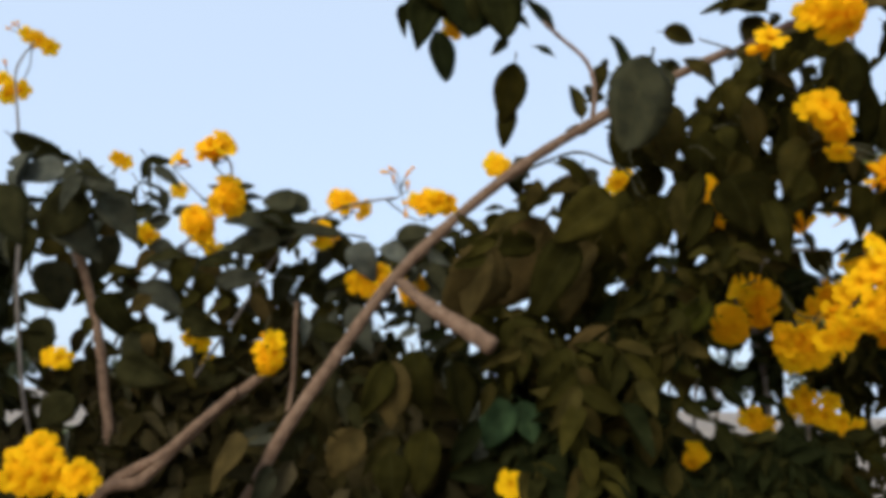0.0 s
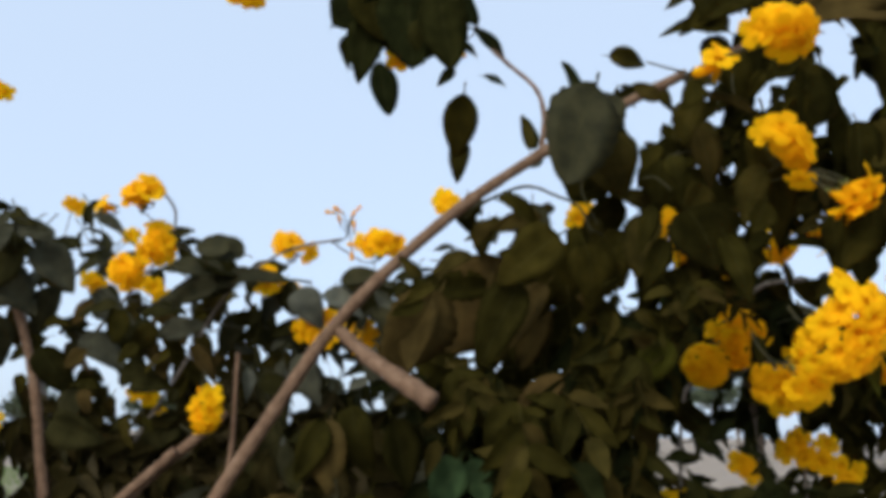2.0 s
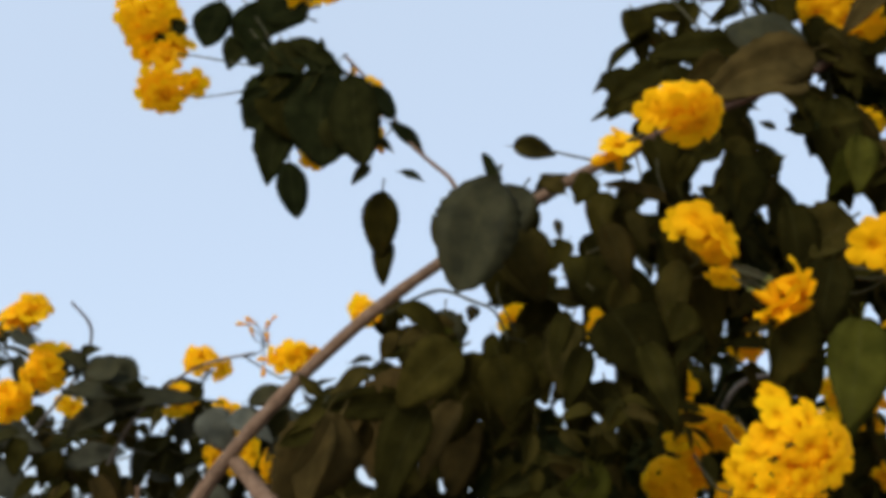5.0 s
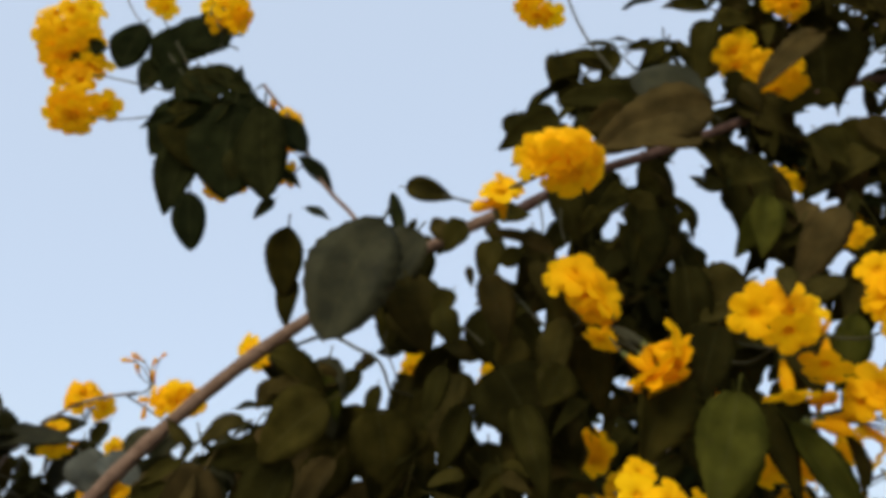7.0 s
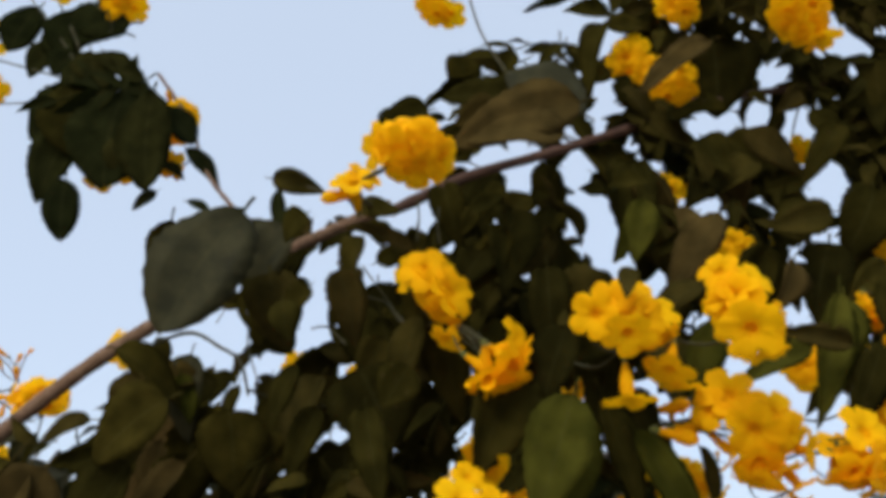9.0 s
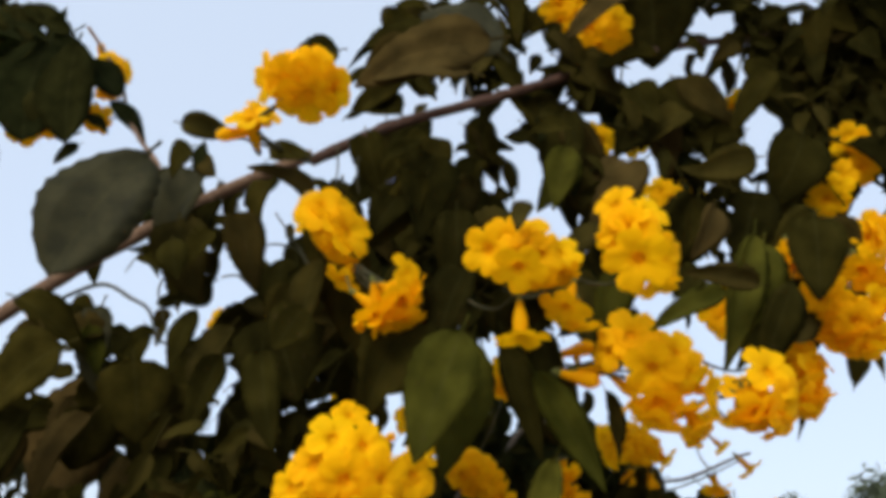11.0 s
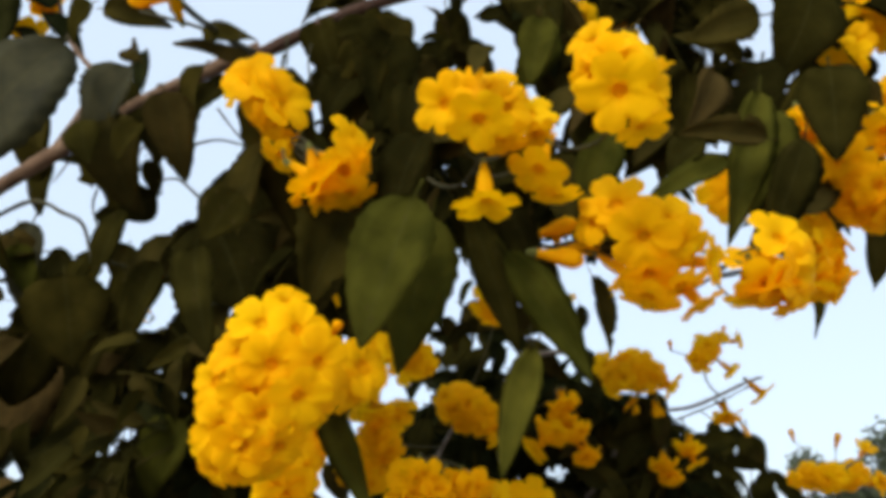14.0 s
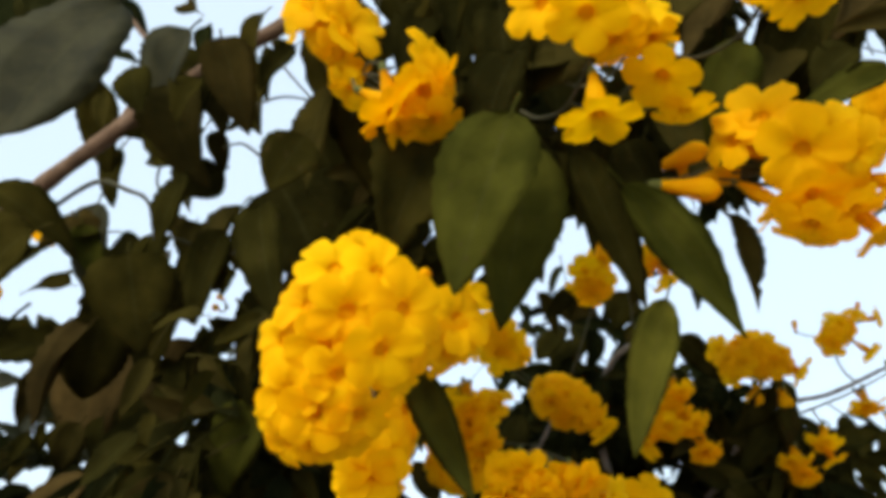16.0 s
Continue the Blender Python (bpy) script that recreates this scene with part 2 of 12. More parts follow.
def blade_pose(base, tip, width, roll):
    base, tip = Vector(base), Vector(tip)
    axis = tip - base
    length = axis.length
    axis.normalize()
    face = Vector((0, -1, 0.25))
    face = (face - axis * face.dot(axis)).normalized()
    face = Matrix.Rotation(radians(roll), 3, axis) @ face
    side = axis.cross(face)
    return Matrix((( side.x * width, axis.x * length, face.x * length, base.x),
                   ( side.y * width, axis.y * length, face.y * length, base.y),
                   ( side.z * width, axis.z * length, face.z * length, base.z), (0, 0, 0, 1)))


def leaf(parent, base, tip, width, roll=0.0, kind=None, mat=None, label=""):
    LEAF_COUNT[0] += 1
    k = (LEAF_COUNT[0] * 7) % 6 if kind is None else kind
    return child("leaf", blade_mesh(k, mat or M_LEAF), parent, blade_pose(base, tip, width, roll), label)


# ---- one trumpet flower: base at the origin, mouth towards z, length 1 ----
TUBE = ((0.00, 0.030), (0.05, 0.055), (0.13, 0.058), (0.24, 0.075), (0.38, 0.115), (0.54, 0.140), (0.68, 0.138), (0.79, 0.112))
LIP = (0.10, 0.24, 0.42, 0.62, 0.80, 0.93, 1.0)


def trumpet(seed, spread=1.0, droop=0.0):
    """A ribbed tube that opens into five rounded, softly ruffled lobes."""
    r = random.Random(seed)
    seg = 50
    verts, uvs, faces, slots = [], [], [], []
    phase = [r.uniform(0, 6.28) for _ in range(4)]
    size = [r.uniform(0.88, 1.10) for _ in range(5)]
    tip = [r.uniform(-0.05, 0.06) for _ in range(5)]
    bend = r.uniform(-0.07, 0.07)
    rows = [(z, rad, 0.0) for z, rad in TUBE] + [(0.79, 0.112, u) for u in LIP]
    for i, (z, rad, u) in enumerate(rows):
        for s in range(seg + 1):
            a = 2 * math.pi * s / seg
            k = int(a / (2 * math.pi) * 5) % 5
            lobe = abs(math.sin(2.5 * a)) ** 0.5
            rr, zz = rad * (1 + (0.05 * math.cos(10 * a) if 2 < i < 8 else 0.0)), z
            if u > 0:
                edge = 0.60 * spread * (0.64 + 0.36 * lobe * size[k]) * (1 - 0.05 * (abs(math.sin(2.5 * a)) > 0.985))
                rr = rad + (edge - rad) * u ** 1.15
                zz = z + 0.17 * (1 - (1 - u) ** 2.2)
                zz -= u * u * lobe * (0.05 + 0.16 * droop - tip[k]) * 0.8
                zz -= u ** 3 * (1 - lobe) * 0.05
                zz += u ** 2 * (0.020 * math.sin(5 * a + phase[0]) + 0.018 * math.sin(9 * a + phase[1]) + 0.010 * math.sin(15 * a + phase[2]))
            flat = 1.0 - 0.10 * math.sin(math.pi * min(1.0, z))
            verts.append((rr * math.cos(a) + bend * zz * zz, rr * math.sin(a) * flat, zz))
            uvs.append((s / seg, 0.62 * z / 0.79 if u == 0 else 0.62 + 0.38 * u))
    w = seg + 1
    for i in range(len(rows) - 1):
        for s in range(seg):
            a = i * w + s
            faces.append((a, a + 1, a + w + 1, a + w))
            slots.append(1 if i < 2 else 0)
    # a disc added across the tube, below the stamens, keeps the throat from going dark
    n0 = len(verts)
    verts.append((bend * 0.5, 0.0, 0.715))
    uvs.append((0.5, 0.62))
    for s in range(seg + 1):
        a = 2 * math.pi * s / seg
        verts.append((0.136 * math.cos(a) + bend * 0.44, 0.124 * math.sin(a), 0.762))
        uvs.append((s / seg, 0.66))
    for s in range(seg):
        faces.append((n0, n0 + 1 + s, n0 + 2 + s))
        slots.append(0)
    # five calyx teeth
    for k in range(5):
        a, n0 = k * 2 * math.pi / 5, len(verts)
        for da, z, rad in ((-0.5, 0.06, 0.062), (0.5, 0.06, 0.062), (0.0, 0.19, 0.085)):
            verts.append((rad * math.cos(a + da), rad * math.sin(a + da), z))
            uvs.append((0.5, 0.0))
        faces.append((n0, n0 + 1, n0 + 2))
        slots.append(1)
    # stamens in the throat
    for k in range(4):
        a, n0 = k * math.pi / 2 + 0.5, len(verts)
        for z, rad in ((0.45, 0.05), (0.80, 0.075)):
            for d in range(3):
                b = d * 2 * math.pi / 3
                verts.append((rad * math.cos(a) + 0.012 * math.cos(b), rad * math.sin(a) + 0.012 * math.sin(b), z))
                uvs.append((0.5, 0.6))
        for d in range(3):
            e = (d + 1) % 3
            faces.append((n0 + d, n0 + e, n0 + 3 + e, n0 + 3 + d))
            slots.append(0)
    return raw_mesh("flower", verts, faces, uvs, [M_PETAL, M_CALYX], slots)


def bud_form(seed):
    r = random.Random(seed)
    seg, verts, uvs, faces, slots = 14, [], [], [], []
    prof = ((0.0, 0.03), (0.06, 0.07), (0.2, 0.085), (0.26, 0.08), (0.45, 0.11), (0.65, 0.15), (0.82, 0.165), (0.94, 0.11), (1.0, 0.02))
    for i, (z, rad) in enumerate(prof):
        for s in range(seg + 1):
            a = 2 * math.pi * s / seg
            rr = rad * (1 + (0.10 * math.cos(5 * a) if i > 4 else 0))
            verts.append((rr * math.cos(a) + 0.07 * z * z, rr * math.sin(a), z))
            uvs.append((s / seg, 0.2 + 0.6 * z))
    for i in range(len(prof) - 1):
        for s in range(seg):
            a = i * (seg + 1) + s
            faces.append((a, a + 1, a + seg + 2, a + seg + 1))
            slots.append(1 if i < 2 else 0)
    return raw_mesh("flower_bud", verts, faces, uvs, [M_PETAL, M_CALYX], slots)


FLOWERS = [trumpet(k, (1.0, 1.06, 0.95, 1.03, 0.92, 1.0)[k], (0.0, 0.4, 0.8, 0.2, 0.1, 1.0)[k]) for k in range(6)]
BUDS = [bud_form(k) for k in range(2)]


# ---- branches ----
def tube_data(points, r0, r1, seg=8, seed=0, smooth=4, wob=0.0):
    r = random.Random(seed)
    p = [Vector(q) for q in points]
    path = []
    for i in range(len(p) - 1):
        a, b, c, d = p[max(i - 1, 0)], p[i], p[i + 1], p[min(i + 2, len(p) - 1)]
        for s in range(smooth):
            t = s / smooth
            path.append(0.5 * ((2 * b) + (c - a) * t + (2 * a - 5 * b + 4 * c - d) * t * t + (3 * b - a - 3 * c + d) * t ** 3))
    path.append(p[-1])
    verts, faces = [], []
    for i, q in enumerate(path):
        d = (path[min(i + 1, len(path) - 1)] - path[max(i - 1, 0)]).normalized()
        x = d.orthogonal().normalized() if i == 0 else (x - d * x.dot(d)).normalized()
        y = d.cross(x)
        rad = r0 + (r1 - r0) * i / (len(path) - 1)
        swell = 1 + wob * r.uniform(-0.5, 1)
        for s in range(seg):
            a = 2 * math.pi * s / seg
            verts.append(q + (x * math.cos(a) + y * math.sin(a)) * rad * swell * (1 + wob * r.uniform(-0.3, 0.3)))
    for i in range(len(path) - 1):
        for s in range(seg):
            a, b = i * seg + s, i * seg + (s + 1) % seg
            faces.append((a, b, b + seg, a + seg))
    n = len(path)
    faces.append(tuple(range(seg))[::-1])
    faces.append(tuple(range((n - 1) * seg, n * seg)))
    return [tuple(v) for v in verts], faces


WOOD = []  # points along the branches, to which stalks and twigs run


def branch(parent, name, points, r0, r1, mat=None, seg=12, wob=0.12, label=""):
    v, f = tube_data(points, r0, r1, seg, len(WOOD), 6, wob)
    me = raw_mesh(name, v, f, [(0, 0)] * len(v), [mat or M_BARK])
    p = [Vector(q) for q in points]
    for a, b in zip(p, p[1:]):
        for k in range(6):
            WOOD.append((a.lerp(b, k / 6), parent))
    return child(name, me, parent, None, label)


def nearest_wood(q, parent):
    best = min((w for w, o in WOOD if o == parent), key=lambda w: (w - q).length + 0.6 * max(0.0, w.z - q.z) + 0.5 * max(0.0, q.y - w.y))
    return best


CLUSTERS = [0]


def cluster(parent, core, mouths, size=0.043, buds=(), stalk=True, label=""):
    """A head of trumpet flowers: each mouth is given; the flowers spring from round the core."""
    CLUSTERS[0] += 1
    r = random.Random(900 + CLUSTERS[0])
    core = Vector(core)
    verts, faces = [], []

    def add(points, r0, r1, seg=5):
        v, f = tube_data(points, r0, r1, seg, 0, 3)
        n = len(verts)
        verts.extend(v)
        faces.extend([tuple(n + i for i in q) for q in f])

    heads = []
    for group, forms, scale in ((mouths, FLOWERS, 1.0), (buds, BUDS, 0.62)):
        for m in group:
            m = Vector(m)
            d = (m - core)
            if d.length < 0.01:
                d = Vector((0, -1, -0.2))
            d = (d.normalized() + Vector((r.uniform(-0.14, 0.14), r.uniform(-0.18, 0.06), r.uniform(-0.16, 0.08)))).normalized()
            length = size * scale * r.uniform(0.92, 1.1)
            foot = m - d * length * 0.92
            x = d.orthogonal().normalized()
            y = d.cross(x)
            turn = Matrix((x, y, d)).transposed().to_4x4() @ Matrix.Rotation(r.uniform(0, 6.28), 4, "Z")
            heads.append((r.choice(forms), Matrix.Translation(foot) @ turn @ Matrix.Diagonal((length, length, length, 1))))
            mid = core.lerp(foot, 0.5) + Vector((0, 0.006, -0.004))
            add([core, mid, foot], 0.0013, 0.0010)
    if stalk:
        w = nearest_wood(core, parent)
        d = w - core
        if d.length > 0.17 and parent == shrub:
            w = core + d.normalized() * 0.06 + Vector((0, 0.05, 0))
            d = w - core
        sag = min(0.03, 0.2 * d.length)
        mid1 = core + d * 0.3 + Vector((0, sag, -0.6 * sag))
        mid2 = core + d * 0.7 + Vector((0, sag, -0.3 * sag))
        add([core, mid1, mid2, w], 0.0014, 0.0019, 6)
    me = raw_mesh("flower_stalk", verts, faces, [(0, 0)] * len(verts), [M_TWIG])
    stem = child("flower_stalk", me, parent, None, label)
    for form, pose_m in heads:
        child("flower_bud" if form in BUDS else "flower", form, stem, pose_m)
    return stem


def head(parent, core, flowers, buds=(), label=""):
    """A head of trumpet flowers on one stalk: each flower's mouth, the way that it faces and its width."""
    CLUSTERS[0] += 1
    r = random.Random(900 + CLUSTERS[0])
    core = Vector(core)
    verts, faces = [], []

    def add(points, r0, r1, seg=5):
        v, f = tube_data(points, r0, r1, seg, 0, 3)
        n = len(verts)
        verts.extend(v)
        faces.extend([tuple(n + i for i in q) for q in f])

    made = []
    for group, forms, ratio in ((flowers, FLOWERS, 1.02), (buds, BUDS, 1.0)):
        for mouth, facing, width in group:
            d = Vector(facing).normalized()
            length = width * ratio
            foot = Vector(mouth) - d * length * 0.90
            x = d.orthogonal().normalized()
            turn = Matrix((x, d.cross(x), d)).transposed().to_4x4() @ Matrix.Rotation(r.uniform(0, 6.28), 4, "Z")
            made.append((r.choice(forms), Matrix.Translation(foot) @ turn @ Matrix.Diagonal((length, length, length, 1))))
            add([core, core.lerp(foot, 0.55) - d * 0.004, foot + d * 0.002], 0.0012, 0.0010)
    w = nearest_wood(core, parent)
    d = w - core
    if d.length > 0.17 and parent == shrub:
        w = core + d.normalized() * 0.06 + Vector((0, 0.05, 0))
        d = w - core
    sag = min(0.03, 0.2 * d.length)
    add([core, core + d * 0.3 + Vector((0, sag, -0.6 * sag)), core + d * 0.7 + Vector((0, sag, -0.3 * sag)), w], 0.0014, 0.0019, 6)
    me = raw_mesh("flower_stalk", verts, faces, [(0, 0)] * len(verts), [M_TWIG])
    stem = child("flower_stalk", me, parent, None, label)
    for form, pose_m in made:
        child("flower_bud" if form in BUDS else "flower", form, stem, pose_m)
    return stem


GAPS = []  # ways cleared through the crowns to fit the camera's view of sky and flowers


def gap(a, b, near, far=None):
    """A sight line from a to b cleared of foliage, as wide as near at a and far at b."""
    GAPS.append((*a, *(v - u for u, v in zip(a, b)), near, (near if far is None else far) - near))
    TABLE.clear()


TABLE = []


def in_gap(q, spare=0.0):
    if not TABLE:
        g = np.array(GAPS)
        TABLE.extend((g[:, :3], g[:, 3:6], (g[:, 3:6] ** 2).sum(1), g[:, 6], g[:, 7]))
    a, d, dd, near, more = TABLE
    p = np.array(q) - a
    u = np.clip((p * d).sum(1) / dd, 0.0, 1.0)
    off = p - d * u[:, None]
    return bool(((off ** 2).sum(1) < (near + more * u + spare) ** 2).any())


def spray(out, r, at, way, leaflets=7, size=0.09):
    """A compound leaf of paired leaflets on a bending rib, added to the joined foliage."""
    verts, faces, uvs = out
    way = Vector(way).normalized()
    rib = [Vector(at)]
    step = size * 0.42
    for k in range((leaflets + 1) // 2 + 1):
        way = (way + Vector((r.uniform(-0.1, 0.1), r.uniform(-0.1, 0.1), -0.16))).normalized()
        rib.append(rib[-1] + way * step)
    if any(in_gap(q) for q in rib):
        return
    bv, bf, bu = SPARE[r.randrange(len(SPARE))]
    poses = []
    for k in range(leaflets):
        i = min(1 + k // 2, len(rib) - 1)
        a = rib[i] if k < leaflets - 1 else rib[-1]
        along = (rib[i] - rib[i - 1]).normalized()
        out_way = along.cross(Vector((r.uniform(-0.5, 0.5), -1, r.uniform(-0.3, 0.3)))).normalized() * (1 if k % 2 else -1)
        d = along * 0.75 + out_way * (0.0 if k == leaflets - 1 else 0.8) + Vector((r.uniform(-0.2, 0.2), r.uniform(-0.3, 0.3), r.uniform(-0.45, 0.05)))
        ln = size * r.uniform(0.75, 1.2)
        m = blade_pose(a, a + d.normalized() * ln, ln * r.uniform(0.34, 0.50), r.gauss(0, 36))
        if not any(in_gap(a + d.normalized() * ln * q, 0.004) for q in (0.15, 0.5, 0.85)):
            poses.append(m)
    if len(poses) < 2:
        return
    v, f = tube_data(rib, 0.0017, 0.0008, 4, 0, 1)
    n = len(verts)
    verts.extend(v)
    uvs.extend([(0.5, 0.0)] * len(v))
    faces.extend([tuple(n + i for i in q) for q in f])
    for m in poses:
        n = len(verts)
        verts.extend([tuple(m @ Vector(q)) for q in bv])
        uvs.extend(bu)
        faces.extend([tuple(n + i for i in q) for q in bf])


SPARE = [blade(300 + k, rows=7, curl=0.15 + 0.05 * k, fold=0.2, teeth=0.03, thick=False) for k in range(5)]


def foliage(parent, count, seed, inside, size=0.09, mat=None, name="foliage", label=""):
    """Compound leaves scattered where inside(r) places them: one joined part."""
    r = random.Random(seed)
    out = ([], [], [])
    for _ in range(count):
        at, way = inside(r)
        spray(out, r, at, way, r.choice((3, 5, 5, 7)), size * r.uniform(0.8, 1.2))
    me = raw_mesh(name, *out, [mat or M_FOLIAGE])
    return tagged(child(name, me, parent, None, label), kind="stuff")


def thing(name, at, label, category, group=""):
    ob = new(name)
    ob.empty_display_size = 0.1
    ob.location = at
    return tagged(ob, label, category, group)


# ---- ground ----
def ground():
    bm = bmesh.new()
    n, reach = 60, 1500.0
    grid = []
    for i in range(n + 1):
        row = []
        for j in range(n + 1):
            u, v = 2 * i / n - 1, 2 * j / n - 1
            x, y = math.copysign(abs(u) ** 3.2, u) * reach, math.copysign(abs(v) ** 3.2, v) * reach
            h = 0.03 * noise.noise(Vector((x * 0.6, y * 0.6, 0))) + 0.012 * noise.noise(Vector((x * 3, y * 3, 4)))
            row.append(bm.verts.new((x, y, h - 0.03)))
        grid.append(row)
    for i in range(n):
        for j in range(n):
            bm.faces.new((grid[i][j], grid[i + 1][j], grid[i + 1][j + 1], grid[i][j + 1]))
    return tagged(new("ground", mesh_of("ground", bm, [M_SOIL])), "dry pale sandy soil of an open field", "ground", kind="structure")


ground()
shrub = thing("flowering_shrub", (-0.62, 1.46, 0), "tall yellow trumpet-flower shrub with dark serrated leaves", "shrub")
left_shrub = thing("flowering_shrub", (-0.75, 1.75, 0), "yellow-flowered shrub with thin grey stems behind a leaning branch", "shrub")
rear_shrub = thing("flowering_shrub", (0.95, 1.95, 0), "dark leafy shrub with drooping yellow bells against the sky", "shrub")

# sight lines through the crowns, placed to fit the camera's view
gap((0.214, 0.95, 1.862), (0.436, 2.3, 2.365), 0.020, 0.051)
gap((0.245, 0.95, 1.826), (0.513, 2.3, 2.274), 0.016, 0.041)
gap((0.361, 0.95, 1.975), (0.802, 2.3, 2.645), 0.018, 0.044)
gap((0.393, 0.95, 1.967), (0.881, 2.3, 2.626), 0.009, 0.022)
gap((0.363, 0.95, 1.936), (0.807, 2.3, 2.547), 0.014, 0.035)
gap((0.411, 0.95, 2.004), (0.927, 2.3, 2.716), 0.013, 0.032)
gap((0.414, 0.95, 1.990), (0.935, 2.3, 2.683), 0.011, 0.027)
gap((0.456, 0.95, 2.023), (1.040, 2.3, 2.765), 0.009, 0.023)
gap((0.466, 0.95, 2.023), (1.064, 2.3, 2.766), 0.009, 0.023)
gap((0.457, 0.95, 1.965), (1.042, 2.3, 2.621), 0.012, 0.029)
gap((0.517, 0.95, 2.104), (1.190, 2.3, 2.966), 0.018, 0.044)
gap((0.526, 0.95, 2.062), (1.213, 2.3, 2.862), 0.010, 0.024)
gap((0.551, 0.95, 2.017), (1.275, 2.3, 2.751), 0.011, 0.029)
gap((0.522, 0.95, 1.990), (1.204, 2.3, 2.681), 0.012, 0.030)
gap((0.591, 0.95, 1.974), (1.376, 2.3, 2.643), 0.011, 0.029)
gap((0.601, 0.95, 1.948), (1.399, 2.3, 2.579), 0.009, 0.021)
gap((0.636, 0.95, 2.089), (1.488, 2.3, 2.929), 0.025, 0.063)
gap((0.622, 0.95, 2.047), (1.452, 2.3, 2.825), 0.016, 0.040)
gap((0.641, 0.95, 2.048), (1.500, 2.3, 2.827), 0.016, 0.040)
gap((0.659, 0.95, 1.999), (1.544, 2.3, 2.704), 0.028, 0.069)
gap((0.647, 0.95, 1.967), (1.515, 2.3, 2.626), 0.014, 0.034)
gap((0.472, 0.95, 1.886), (1.078, 2.3, 2.423), 0.010, 0.024)
gap((0.333, 0.95, 1.879), (0.732, 2.3, 2.406), 0.008, 0.019)
gap((0.327, 0.95, 1.827), (0.717, 2.3, 2.275), 0.007, 0.019)
gap((0.332, 0.95, 1.814), (0.730, 2.3, 2.245), 0.007, 0.019)
gap((0.360, 0.95, 1.792), (0.801, 2.3, 2.189), 0.008, 0.021)
gap((0.376, 0.95, 1.790), (0.839, 2.3, 2.185), 0.008, 0.021)
gap((0.374, 0.95, 1.810), (0.834, 2.3, 2.235), 0.009, 0.023)
gap((0.388, 0.95, 1.811), (0.868, 2.3, 2.236), 0.009, 0.023)
gap((0.410, 0.95, 1.820), (0.924, 2.3, 2.258), 0.008, 0.021)
gap((0.478, 0.95, 1.820), (1.095, 2.3, 2.258), 0.009, 0.022)
gap((0.500, 0.95, 1.751), (1.148, 2.3, 2.087), 0.010, 0.026)
gap((0.548, 0.95, 1.760), (1.269, 2.3, 2.110), 0.022, 0.055)
gap((0.568, 0.95, 1.761), (1.317, 2.3, 2.112), 0.022, 0.055)
gap((0.651, 0.95, 1.865), (1.524, 2.3, 2.371), 0.008, 0.019)
gap((0.650, 0.95, 1.857), (1.522, 2.3, 2.351), 0.008, 0.019)
gap((0.327, 0.95, 1.733), (0.718, 2.3, 2.042), 0.007, 0.018)
gap((0.338, 0.95, 1.720), (0.746, 2.3, 2.010), 0.008, 0.020)
gap((0.376, 0.95, 1.717), (0.839, 2.3, 2.002), 0.009, 0.022)
gap((0.281, 0.95, 1.707), (0.603, 2.3, 1.977), 0.006, 0.016)
gap((0.116, 0.95, 1.644), (0.191, 2.3, 1.821), 0.006, 0.015)
gap((0.188, 0.95, 1.600), (0.371, 2.3, 1.712), 0.007, 0.017)
gap((0.391, 0.95, 1.582), (0.877, 2.3, 1.666), 0.013, 0.032)
gap((0.657, 0.95, 1.785), (1.538, 2.3, 2.173), 0.007, 0.019)
gap((0.651, 0.95, 1.743), (1.525, 2.3, 2.067), 0.007, 0.018)
gap((0.654, 0.95, 1.764), (1.532, 2.3, 2.119), 0.007, 0.018)
gap((0.153, 0.95, 1.835), (0.284, 2.3, 2.297), 0.011, 0.028)
gap((0.165, 0.95, 1.836), (0.314, 2.3, 2.298), 0.011, 0.028)
gap((0.136, 0.95, 1.818), (0.241, 2.3, 2.255), 0.008, 0.020)
gap((0.089, 0.95, 1.804), (0.125, 2.3, 2.220), 0.011, 0.028)
gap((0.109, 0.95, 1.781), (0.175, 2.3, 2.162), 0.011, 0.028)
gap((0.059, 0.95, 1.771), (0.050, 2.3, 2.137), 0.011, 0.027)
gap((0.171, 0.95, 1.795), (0.329, 2.3, 2.197), 0.008, 0.020)
gap((0.152, 0.95, 1.774), (0.281, 2.3, 2.145), 0.009, 0.024)
gap((-0.497, 0.95, 1.740), (-1.334, 2.3, 2.060), 0.023, 0.057)
gap((-0.421, 0.95, 1.703), (-1.147, 2.3, 1.968), 0.026, 0.065)
gap((-0.519, 0.95, 1.672), (-1.389, 2.3, 1.892), 0.023, 0.057)
gap((-0.514, 0.95, 1.651), (-1.378, 2.3, 1.837), 0.023, 0.057)
gap((-0.495, 0.95, 1.588), (-1.329, 2.3, 1.681), 0.031, 0.078)
gap((-0.435, 0.95, 1.742), (-1.181, 2.3, 2.065), 0.009, 0.022)
gap((-0.420, 0.95, 1.743), (-1.144, 2.3, 2.066), 0.009, 0.022)
gap((-0.355, 0.95, 1.721), (-0.982, 2.3, 2.013), 0.017, 0.042)
gap((-0.323, 0.95, 1.707), (-0.902, 2.3, 1.977), 0.012, 0.029)
gap((-0.307, 0.95, 1.707), (-0.862, 2.3, 1.978), 0.012, 0.029)
gap((-0.291, 0.95, 1.727), (-0.822, 2.3, 2.028), 0.008, 0.021)
gap((-0.253, 0.95, 1.729), (-0.727, 2.3, 2.031), 0.008, 0.020)
gap((-0.272, 0.95, 1.728), (-0.774, 2.3, 2.030), 0.008, 0.021)
gap((-0.248, 0.95, 1.717), (-0.714, 2.3, 2.003), 0.008, 0.020)
